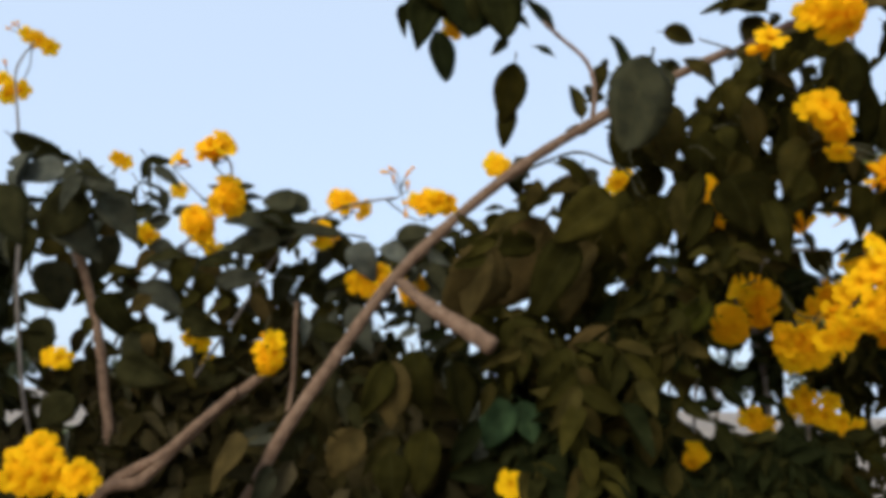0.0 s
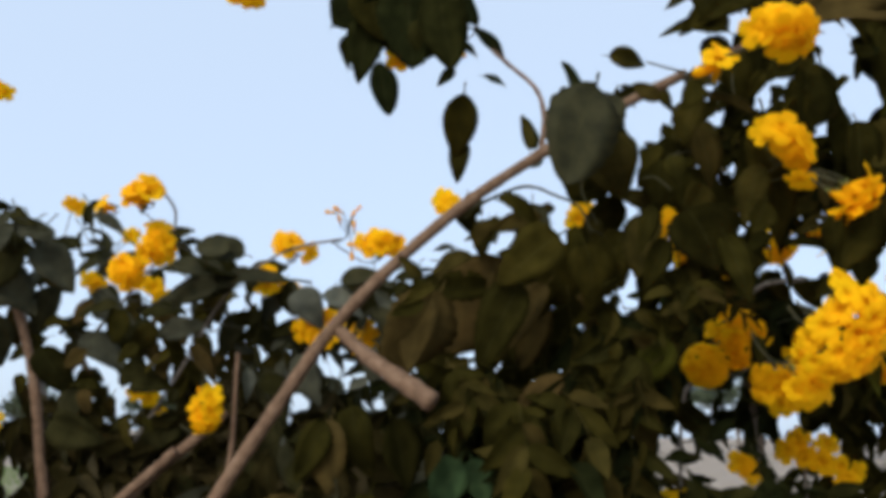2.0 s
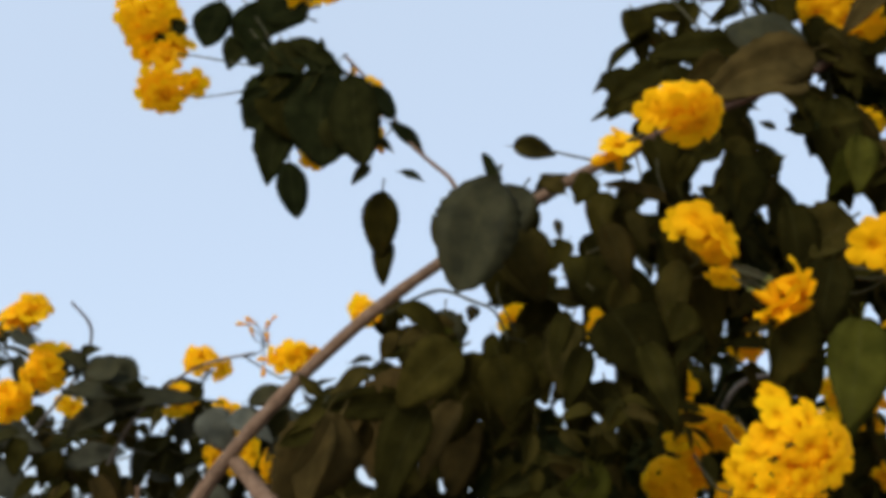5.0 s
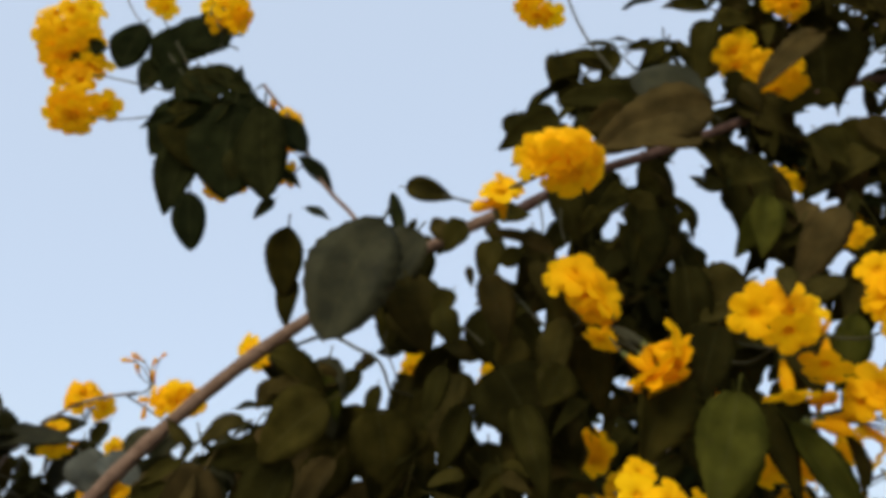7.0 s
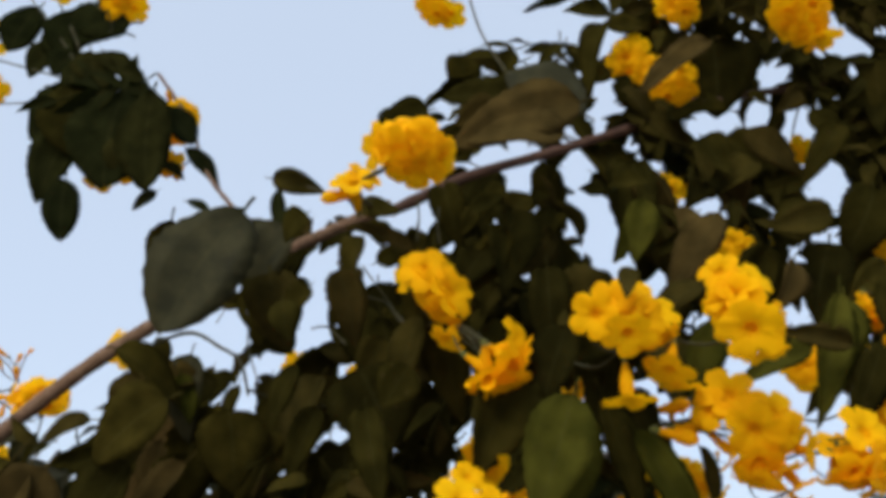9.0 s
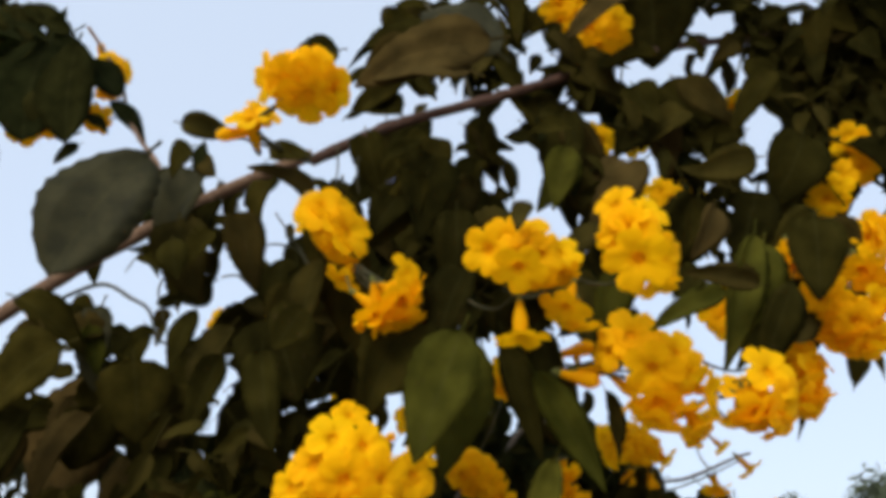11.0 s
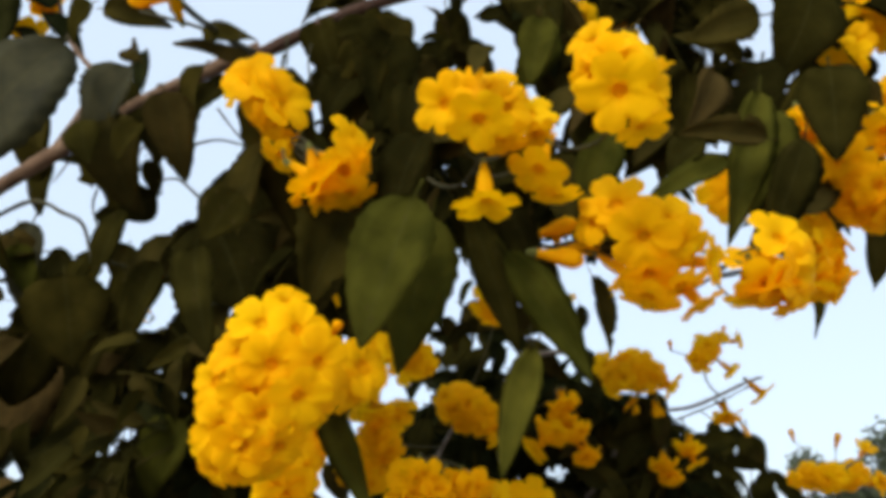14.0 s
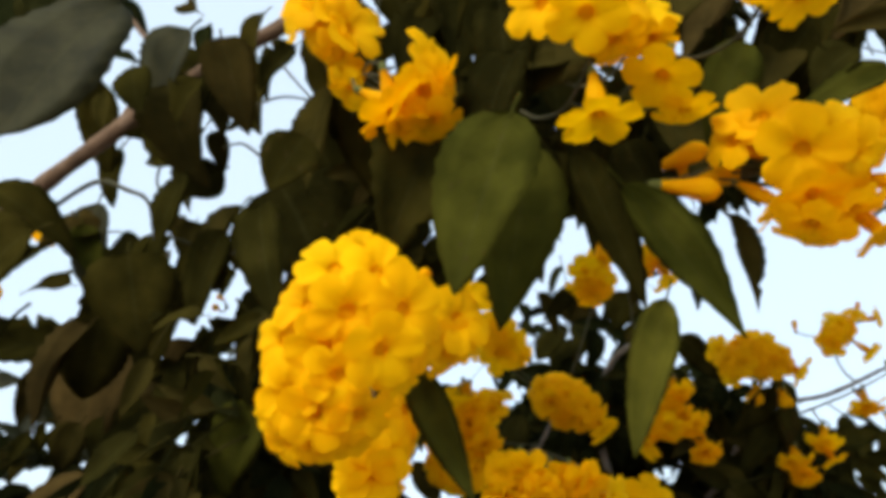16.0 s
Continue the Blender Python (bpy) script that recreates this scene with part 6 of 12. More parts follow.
gap((0.320, 0.950, 1.709), (0.661, 2.300, 1.976), 0.004, 0.011)
gap((0.288, 0.950, 1.681), (0.579, 2.300, 1.904), 0.005, 0.013)
gap((0.378, 0.950, 1.558), (0.806, 2.300, 1.593), 0.004, 0.011)
gap((0.577, 0.950, 1.625), (1.310, 2.300, 1.763), 0.004, 0.011)
gap((0.543, 0.950, 1.606), (1.224, 2.300, 1.716), 0.005, 0.013)
gap((0.547, 0.950, 1.541), (1.233, 2.300, 1.552), 0.012, 0.030)
gap((0.563, 0.950, 1.528), (1.273, 2.300, 1.519), 0.010, 0.025)
gap((0.224, 0.950, 1.651), (0.543, 2.300, 1.865), 0.006, 0.013)
gap((0.468, 0.950, 1.603), (1.133, 2.300, 1.749), 0.006, 0.015)
gap((0.503, 0.950, 1.609), (1.219, 2.300, 1.765), 0.007, 0.017)
gap((0.412, 0.950, 1.574), (0.997, 2.300, 1.679), 0.009, 0.021)
gap((0.396, 0.950, 1.567), (0.959, 2.300, 1.663), 0.005, 0.013)
gap((0.377, 0.950, 1.566), (0.912, 2.300, 1.661), 0.006, 0.015)
gap((0.300, 0.950, 1.541), (0.727, 2.300, 1.599), 0.005, 0.013)
gap((0.301, 0.950, 1.522), (0.728, 2.300, 1.554), 0.006, 0.015)
gap((0.337, 0.950, 1.531), (0.815, 2.300, 1.575), 0.007, 0.017)
gap((0.483, 0.950, 1.547), (1.170, 2.300, 1.615), 0.008, 0.020)
gap((0.230, 0.950, 1.868), (0.344, 2.300, 2.370), 0.019, 0.049)
gap((0.244, 0.950, 1.845), (0.380, 2.300, 2.309), 0.012, 0.030)
gap((0.272, 0.950, 1.825), (0.454, 2.300, 2.259), 0.020, 0.053)
gap((0.253, 0.950, 1.807), (0.405, 2.300, 2.211), 0.009, 0.022)
gap((0.186, 0.950, 1.830), (0.229, 2.300, 2.271), 0.010, 0.026)
gap((0.196, 0.950, 1.792), (0.256, 2.300, 2.173), 0.011, 0.030)
gap((0.174, 0.950, 1.780), (0.200, 2.300, 2.140), 0.006, 0.017)
gap((0.121, 0.950, 1.804), (0.060, 2.300, 2.203), 0.011, 0.030)
gap((0.139, 0.950, 1.785), (0.107, 2.300, 2.154), 0.011, 0.030)
gap((0.093, 0.950, 1.778), (-0.014, 2.300, 2.135), 0.009, 0.022)
gap((0.328, 0.950, 1.880), (0.601, 2.300, 2.402), 0.007, 0.017)
gap((0.360, 0.950, 1.874), (0.685, 2.300, 2.387), 0.009, 0.025)
gap((0.346, 0.950, 1.829), (0.649, 2.300, 2.268), 0.006, 0.017)
gap((0.353, 0.950, 1.814), (0.666, 2.300, 2.228), 0.009, 0.022)
gap((0.372, 0.950, 1.795), (0.717, 2.300, 2.180), 0.006, 0.017)
gap((0.393, 0.950, 1.791), (0.772, 2.300, 2.170), 0.011, 0.030)
gap((0.405, 0.950, 1.813), (0.804, 2.300, 2.227), 0.010, 0.026)
gap((0.355, 0.950, 1.748), (0.673, 2.300, 2.056), 0.010, 0.026)
gap((0.464, 0.950, 1.872), (0.956, 2.300, 2.380), 0.007, 0.019)
gap((0.476, 0.950, 1.962), (0.988, 2.300, 2.617), 0.010, 0.025)
gap((0.037, 0.950, 1.849), (-0.160, 2.300, 2.322), 0.019, 0.050)
gap((0.066, 0.950, 1.852), (-0.084, 2.300, 2.329), 0.019, 0.050)
gap((0.022, 0.950, 1.862), (-0.200, 2.300, 2.354), 0.018, 0.046)
gap((0.495, 0.950, 1.581), (0.845, 1.620, 1.638), 0.019, 0.032)
gap((0.332, 0.950, 1.437), (0.653, 1.868, 1.376), 0.013, 0.027)
gap((0.483, 0.950, 1.506), (0.950, 1.870, 1.512), 0.014, 0.027)
gap((0.519, 0.950, 1.495), (1.019, 1.865, 1.490), 0.014, 0.027)
gap((0.543, 0.950, 1.490), (1.069, 1.870, 1.480), 0.012, 0.024)
gap((0.422, 0.950, 1.490), (0.831, 1.870, 1.480), 0.015, 0.030)
gap((0.523, 0.950, 1.594), (0.845, 1.620, 1.639), 0.017, 0.030)
gap((0.370, 0.950, 1.457), (0.654, 1.868, 1.377), 0.012, 0.025)
gap((0.515, 0.950, 1.524), (0.951, 1.870, 1.512), 0.012, 0.025)
gap((0.551, 0.950, 1.513), (1.020, 1.865, 1.490), 0.012, 0.025)
gap((0.574, 0.950, 1.508), (1.069, 1.870, 1.481), 0.011, 0.023)
gap((0.457, 0.950, 1.508), (0.832, 1.870, 1.481), 0.014, 0.028)
gap((-0.474, 0.950, 1.678), (-0.846, 1.575, 1.784), 0.006, 0.010)
gap((-0.471, 0.950, 1.669), (-0.841, 1.575, 1.769), 0.006, 0.010)
gap((-0.468, 0.950, 1.661), (-0.835, 1.575, 1.754), 0.006, 0.010)
gap((-0.465, 0.950, 1.652), (-0.830, 1.575, 1.739), 0.006, 0.010)
gap((-0.461, 0.950, 1.643), (-0.825, 1.575, 1.725), 0.006, 0.010)
gap((-0.458, 0.950, 1.635), (-0.819, 1.575, 1.710), 0.006, 0.010)
gap((-0.455, 0.950, 1.626), (-0.814, 1.575, 1.695), 0.006, 0.010)
gap((-0.453, 0.950, 1.617), (-0.810, 1.575, 1.681), 0.006, 0.010)
gap((-0.450, 0.950, 1.609), (-0.806, 1.575, 1.666), 0.006, 0.010)
gap((-0.448, 0.950, 1.600), (-0.802, 1.575, 1.652), 0.006, 0.010)
gap((-0.446, 0.950, 1.592), (-0.798, 1.575, 1.638), 0.006, 0.010)
gap((-0.443, 0.950, 1.583), (-0.794, 1.575, 1.623), 0.006, 0.010)
gap((-0.441, 0.950, 1.575), (-0.790, 1.575, 1.609), 0.006, 0.010)
gap((-0.439, 0.950, 1.567), (-0.787, 1.575, 1.596), 0.006, 0.010)
gap((-0.438, 0.950, 1.559), (-0.784, 1.575, 1.582), 0.006, 0.010)
gap((-0.436, 0.950, 1.551), (-0.782, 1.575, 1.569), 0.006, 0.010)
gap((-0.434, 0.950, 1.543), (-0.779, 1.575, 1.556), 0.006, 0.010)
gap((-0.433, 0.950, 1.535), (-0.776, 1.575, 1.542), 0.006, 0.010)
gap((-0.431, 0.950, 1.528), (-0.773, 1.575, 1.529), 0.006, 0.010)
gap((-0.429, 0.950, 1.520), (-0.771, 1.575, 1.516), 0.006, 0.010)
gap((-0.428, 0.950, 1.512), (-0.768, 1.575, 1.503), 0.006, 0.010)
gap((-0.426, 0.950, 1.504), (-0.765, 1.575, 1.490), 0.006, 0.010)
gap((-0.425, 0.950, 1.497), (-0.763, 1.575, 1.477), 0.006, 0.010)
gap((-0.423, 0.950, 1.489), (-0.760, 1.575, 1.464), 0.006, 0.010)
gap((-0.422, 0.950, 1.481), (-0.758, 1.575, 1.451), 0.006, 0.010)
gap((-0.420, 0.950, 1.474), (-0.755, 1.575, 1.438), 0.006, 0.010)
gap((-0.419, 0.950, 1.466), (-0.752, 1.575, 1.425), 0.006, 0.010)
gap((-0.417, 0.950, 1.458), (-0.750, 1.575, 1.412), 0.006, 0.010)
gap((-0.416, 0.950, 1.451), (-0.747, 1.575, 1.399), 0.006, 0.010)
gap((-0.521, 0.950, 1.681), (-0.863, 1.575, 1.800), 0.006, 0.011)
gap((-0.516, 0.950, 1.672), (-0.856, 1.575, 1.785), 0.006, 0.011)
gap((-0.512, 0.950, 1.663), (-0.849, 1.575, 1.770), 0.006, 0.011)
gap((-0.507, 0.950, 1.654), (-0.841, 1.575, 1.756), 0.006, 0.011)
gap((-0.503, 0.950, 1.645), (-0.834, 1.575, 1.741), 0.006, 0.010)
gap((-0.500, 0.950, 1.636), (-0.829, 1.575, 1.725), 0.006, 0.010)
gap((-0.496, 0.950, 1.626), (-0.823, 1.575, 1.710), 0.006, 0.010)
gap((-0.493, 0.950, 1.617), (-0.817, 1.575, 1.694), 0.006, 0.010)
gap((-0.489, 0.950, 1.608), (-0.811, 1.575, 1.678), 0.006, 0.010)
gap((-0.486, 0.950, 1.598), (-0.806, 1.575, 1.663), 0.006, 0.010)
gap((-0.483, 0.950, 1.589), (-0.801, 1.575, 1.648), 0.006, 0.010)
gap((-0.480, 0.950, 1.580), (-0.796, 1.575, 1.632), 0.006, 0.010)
gap((-0.477, 0.950, 1.570), (-0.791, 1.575, 1.617), 0.006, 0.010)
gap((-0.474, 0.950, 1.561), (-0.787, 1.575, 1.602), 0.006, 0.010)
gap((-0.472, 0.950, 1.552), (-0.782, 1.575, 1.586), 0.006, 0.010)
gap((-0.470, 0.950, 1.543), (-0.778, 1.575, 1.572), 0.006, 0.010)
gap((-0.468, 0.950, 1.535), (-0.775, 1.575, 1.558), 0.006, 0.010)
gap((-0.466, 0.950, 1.526), (-0.772, 1.575, 1.543), 0.006, 0.010)
gap((-0.464, 0.950, 1.518), (-0.768, 1.575, 1.529), 0.006, 0.010)
gap((-0.462, 0.950, 1.509), (-0.765, 1.575, 1.515), 0.006, 0.010)
gap((-0.460, 0.950, 1.500), (-0.762, 1.575, 1.501), 0.006, 0.010)
gap((-0.458, 0.950, 1.492), (-0.759, 1.575, 1.487), 0.006, 0.010)
gap((-0.456, 0.950, 1.484), (-0.755, 1.575, 1.473), 0.006, 0.010)
gap((-0.454, 0.950, 1.475), (-0.752, 1.575, 1.459), 0.006, 0.010)
gap((-0.452, 0.950, 1.467), (-0.749, 1.575, 1.445), 0.006, 0.010)
gap((-0.450, 0.950, 1.458), (-0.746, 1.575, 1.431), 0.006, 0.010)
gap((-0.448, 0.950, 1.450), (-0.742, 1.575, 1.417), 0.006, 0.010)
gap((-0.446, 0.950, 1.442), (-0.739, 1.575, 1.403), 0.006, 0.010)
gap((-0.249, 0.950, 1.514), (-0.437, 1.490, 1.507), 0.008, 0.013)
gap((-0.257, 0.950, 1.507), (-0.449, 1.490, 1.496), 0.008, 0.013)
gap((-0.264, 0.950, 1.500), (-0.461, 1.490, 1.484), 0.008, 0.013)
gap((-0.272, 0.950, 1.492), (-0.472, 1.490, 1.473), 0.008, 0.013)
gap((-0.279, 0.950, 1.486), (-0.484, 1.490, 1.462), 0.008, 0.013)
gap((-0.286, 0.950, 1.479), (-0.495, 1.490, 1.452), 0.008, 0.013)
gap((-0.293, 0.950, 1.473), (-0.507, 1.490, 1.441), 0.008, 0.013)
gap((-0.300, 0.950, 1.466), (-0.518, 1.490, 1.431), 0.008, 0.012)
gap((-0.308, 0.950, 1.458), (-0.530, 1.490, 1.418), 0.008, 0.012)
gap((-0.315, 0.950, 1.451), (-0.541, 1.490, 1.406), 0.008, 0.012)
gap((-0.181, 0.950, 1.613), (-0.316, 1.450, 1.662), 0.006, 0.009)
gap((-0.180, 0.950, 1.604), (-0.316, 1.450, 1.648), 0.006, 0.009)
gap((-0.180, 0.950, 1.596), (-0.315, 1.450, 1.634), 0.006, 0.009)
gap((-0.180, 0.950, 1.587), (-0.315, 1.450, 1.621), 0.006, 0.009)
gap((-0.179, 0.950, 1.578), (-0.314, 1.450, 1.607), 0.006, 0.009)
gap((-0.179, 0.950, 1.570), (-0.314, 1.450, 1.594), 0.006, 0.009)
gap((-0.179, 0.950, 1.561), (-0.314, 1.450, 1.581), 0.006, 0.009)
gap((-0.179, 0.950, 1.553), (-0.314, 1.450, 1.568), 0.006, 0.009)
gap((-0.179, 0.950, 1.545), (-0.313, 1.450, 1.555), 0.006, 0.009)
gap((-0.179, 0.950, 1.536), (-0.313, 1.450, 1.542), 0.006, 0.009)
gap((-0.179, 0.950, 1.528), (-0.313, 1.450, 1.530), 0.006, 0.009)
gap((-0.178, 0.950, 1.520), (-0.313, 1.450, 1.517), 0.006, 0.009)
gap((-0.179, 0.950, 1.511), (-0.314, 1.450, 1.503), 0.006, 0.009)
gap((-0.179, 0.950, 1.502), (-0.314, 1.450, 1.490), 0.006, 0.009)
gap((-0.180, 0.950, 1.494), (-0.315, 1.450, 1.476), 0.006, 0.009)
gap((0.442, 0.950, 1.937), (-0.329, 2.300, 2.785), 0.010, 0.036)
gap((0.436, 0.950, 1.919), (-0.351, 2.300, 2.721), 0.009, 0.032)
gap((0.432, 0.950, 1.901), (-0.366, 2.300, 2.659), 0.009, 0.030)
gap((0.428, 0.950, 1.884), (-0.380, 2.300, 2.598), 0.008, 0.028)
gap((0.424, 0.950, 1.869), (-0.393, 2.300, 2.547), 0.007, 0.024)
gap((0.508, 0.950, 1.887), (-0.098, 2.300, 2.611), 0.007, 0.025)
gap((0.509, 0.950, 1.872), (-0.097, 2.300, 2.556), 0.007, 0.024)
gap((0.507, 0.950, 1.998), (-0.105, 2.300, 2.997), 0.012, 0.041)
gap((0.509, 0.950, 1.953), (-0.096, 2.300, 2.841), 0.008, 0.029)
gap((0.527, 0.950, 1.941), (-0.034, 2.300, 2.800), 0.007, 0.025)
gap((0.468, 0.950, 1.964), (-0.240, 2.300, 2.879), 0.009, 0.033)
gap((0.496, 0.950, 1.984), (-0.143, 2.300, 2.950), 0.010, 0.034)
gap((0.939, 0.950, 1.671), (1.571, 2.600, 1.999), 0.011, 0.052)

# branches
branch(shrub, "main_branch", [(-0.535, 1.470, -0.020), (-0.505, 1.450, 0.558), (-0.475, 1.420, 1.117), (-0.365, 1.385, 1.309), (-0.305, 1.360, 1.427), (-0.202, 1.330, 1.584), (-0.100, 1.305, 1.731), (0.027, 1.275, 1.857), (0.142, 1.250, 1.950), (0.268, 1.225, 2.030), (0.404, 1.205, 2.110), (0.521, 1.195, 2.170)], 0.015, 0.0085, M_BARK)
branch(shrub, "upper_branch", [(0.519, 1.195, 2.158), (0.635, 1.190, 2.223), (0.739, 1.190, 2.264), (0.828, 1.190, 2.300), (0.968, 1.190, 2.359), (1.069, 1.200, 2.405), (1.229, 1.220, 2.453), (1.425, 1.250, 2.504)], 0.0088, 0.0055, M_BARK_SHADED)
branch(shrub, "side_twig", [(0.266, 1.225, 2.031), (0.276, 1.250, 2.118), (0.264, 1.280, 2.188), (0.216, 1.300, 2.249), (0.171, 1.320, 2.312), (0.129, 1.330, 2.405), (0.047, 1.330, 2.514)], 0.0048, 0.0028, M_BARK)
branch(shrub, "broken_branch", [(-0.100, 1.310, 1.730), (-0.060, 1.295, 1.696), (-0.020, 1.260, 1.663), (0.032, 1.220, 1.629), (0.083, 1.195, 1.594)], 0.011, 0.0165, M_BARK)
branch(shrub, "lower_branch", [(-0.776, 1.530, -0.020), (-0.746, 1.510, 0.615), (-0.716, 1.480, 1.230), (-0.622, 1.500, 1.318), (-0.552, 1.510, 1.394), (-0.468, 1.520, 1.479), (-0.377, 1.520, 1.557), (-0.357, 1.530, 1.583)], 0.014, 0.01, M_BARK)
branch(shrub, "side_twig", [(-0.377, 1.520, 1.557), (-0.369, 1.450, 1.592), (-0.370, 1.420, 1.624), (-0.359, 1.400, 1.657)], 0.003, 0.0018, M_TWIG)
branch(shrub, "hanging_twig", [(0.149, 1.280, 1.948), (0.236, 1.250, 1.976), (0.295, 1.230, 1.950), (0.329, 1.220, 1.928), (0.348, 1.220, 1.882)], 0.003, 0.0018, M_TWIG)
branch(shrub, "hanging_twig", [(0.519, 1.195, 2.158), (0.500, 1.080, 2.104), (0.495, 1.000, 2.080), (0.544, 0.950, 2.081), (0.570, 0.930, 2.083)], 0.004, 0.002, M_TWIG)
branch(left_shrub, "stem", [(-0.834, 1.800, -0.020), (-0.804, 1.780, 0.548), (-0.774, 1.750, 1.095), (-0.821, 1.750, 1.377), (-0.860, 1.760, 1.555), (-0.943, 1.770, 1.756), (-1.016, 1.780, 1.907)], 0.0115, 0.0075, M_GREYBARK)
branch(left_shrub, "stem", [(-0.715, 1.595, -0.020), (-0.725, 1.595, 0.600), (-0.739, 1.595, 1.150), (-0.745, 1.595, 1.388), (-0.768, 1.595, 1.487), (-0.792, 1.595, 1.588), (-0.816, 1.595, 1.665), (-0.845, 1.595, 1.744), (-0.874, 1.595, 1.804), (-0.910, 1.595, 1.865)], 0.013, 0.008, M_BARK)
branch(shrub, "lower_branch", [(-0.800, 1.520, -0.020), (-0.775, 1.510, 0.620), (-0.755, 1.500, 1.200), (-0.572, 1.500, 1.379), (-0.522, 1.500, 1.430), (-0.476, 1.500, 1.472), (-0.440, 1.500, 1.507)], 0.012, 0.009, M_BARK)
branch(shrub, "side_twig", [(-0.322, 1.460, 1.446), (-0.315, 1.460, 1.517), (-0.317, 1.460, 1.594), (-0.320, 1.460, 1.697)], 0.0055, 0.004, M_BARK, 8)
branch(left_shrub, "stem", [(-0.860, 1.760, 1.555), (-0.762, 1.700, 1.736), (-0.645, 1.650, 1.859), (-0.555, 1.600, 1.949), (-0.519, 1.550, 2.019), (-0.542, 1.500, 2.063)], 0.0045, 0.0025, M_GREYBARK)
branch(left_shrub, "stem", [(-0.770, 1.750, -0.020), (-0.740, 1.730, 0.666), (-0.710, 1.700, 1.332), (-0.615, 1.680, 1.506), (-0.487, 1.600, 1.677), (-0.370, 1.500, 1.821), (-0.242, 1.450, 1.903), (-0.117, 1.420, 1.924)], 0.0045, 0.0025, M_GREYBARK)
branch(left_shrub, "stem", [(-0.952, 1.650, -0.020), (-0.922, 1.630, 0.619), (-0.892, 1.600, 1.239), (-0.927, 1.550, 1.481), (-0.951, 1.500, 1.724), (-0.971, 1.500, 1.919), (-1.092, 1.600, 2.195), (-1.176, 1.700, 2.336), (-1.210, 1.800, 2.466)], 0.0045, 0.0025, M_GREYBARK)
branch(rear_shrub, "stem", [(0.840, 2.000, -0.020), (0.870, 1.980, 0.730), (0.900, 1.950, 1.460), (0.884, 1.950, 1.664), (0.864, 1.950, 1.821), (0.912, 1.900, 1.931), (1.030, 1.880, 1.952)], 0.01, 0.005, M_GREYBARK)
branch(rear_shrub, "stem", [(0.955, 2.000, -0.020), (0.985, 1.980, 0.780), (1.015, 1.950, 1.559), (1.077, 1.920, 1.706), (1.135, 1.880, 1.812), (1.243, 1.850, 1.830), (1.357, 1.860, 1.878), (1.394, 1.860, 1.890)], 0.006, 0.0025, M_GREYBARK)
branch(rear_shrub, "stem", [(0.623, 1.950, -0.020), (0.653, 1.930, 0.780), (0.683, 1.900, 1.559), (0.725, 1.850, 1.698), (0.768, 1.800, 1.776), (0.799, 1.780, 1.836)], 0.005, 0.0025, M_GREYBARK)
branch(rear_shrub, "stem", [(1.371, 2.250, -0.020), (1.401, 2.230, 0.721), (1.431, 2.200, 1.442), (1.525, 2.200, 1.605), (1.639, 2.200, 1.706), (1.749, 2.200, 1.771)], 0.005, 0.0025, M_GREYBARK)
branch(shrub, "side_twig", [(0.752, 1.190, 2.270), (0.720, 1.170, 2.354), (0.681, 1.180, 2.439), (0.648, 1.190, 2.518), (0.624, 1.200, 2.628), (0.608, 1.200, 2.760)], 0.0026, 0.0016, M_TWIG)
branch(shrub, "side_twig", [(0.519, 1.195, 2.158), (0.489, 1.100, 2.116), (0.454, 1.080, 2.115), (0.419, 1.080, 2.126)], 0.0024, 0.0014, M_TWIG)
branch(shrub, "side_twig", [(-0.060, 1.310, 2.465), (-0.160, 1.320, 2.498), (-0.263, 1.330, 2.532), (-0.332, 1.340, 2.553)], 0.0022, 0.0014, M_TWIG)
branch(shrub, "side_twig", [(-0.057, 1.310, 2.452), (-0.160, 1.330, 2.439), (-0.253, 1.340, 2.438), (-0.301, 1.340, 2.450)], 0.0018, 0.0012, M_TWIG)
branch(shrub, "side_twig", [(-0.074, 1.310, 2.478), (-0.146, 1.310, 2.573), (-0.235, 1.310, 2.675), (-0.280, 1.310, 2.753)], 0.002, 0.0012, M_TWIG)
branch(shrub, "side_twig", [(-0.069, 1.310, 2.478), (-0.118, 1.310, 2.574), (-0.183, 1.310, 2.676), (-0.220, 1.310, 2.754)], 0.002, 0.0012, M_TWIG)

# heads of flowers
cluster(left_shrub, (-1.327, 1.929, 2.567), [(-1.260, 1.844, 2.513), (-1.228, 1.848, 2.499), (-1.202, 1.866, 2.486)], 0.048, buds=[(-1.317, 1.850, 2.551), (-1.332, 1.852, 2.537), (-1.304, 1.849, 2.558)])
cluster(left_shrub, (-1.344, 1.923, 2.396), [(-1.313, 1.848, 2.372), (-1.280, 1.847, 2.341), (-1.256, 1.851, 2.340), (-1.295, 1.850, 2.321)], 0.048, buds=[(-1.332, 1.866, 2.443)])
cluster(left_shrub, (-0.982, 1.924, 2.166), [(-0.959, 1.872, 2.150), (-0.936, 1.875, 2.138)], 0.0432, buds=[(-0.974, 1.874, 2.157)])
cluster(left_shrub, (-0.757, 1.846, 2.051), [(-0.736, 1.792, 2.034)], 0.0432, buds=[(-0.751, 1.794, 2.023), (-0.720, 1.794, 2.048)])
cluster(left_shrub, (-0.171, 1.556, 1.759), [(-0.186, 1.492, 1.756), (-0.162, 1.493, 1.773), (-0.137, 1.495, 1.762), (-0.168, 1.491, 1.735), (-0.148, 1.491, 1.741)], 0.0504, buds=[(-0.187, 1.496, 1.725)])
cluster(left_shrub, (-0.856, 1.545, 1.566), [(-0.849, 1.494, 1.563), (-0.823, 1.492, 1.561)], 0.0456, buds=[(-0.810, 1.493, 1.567)])
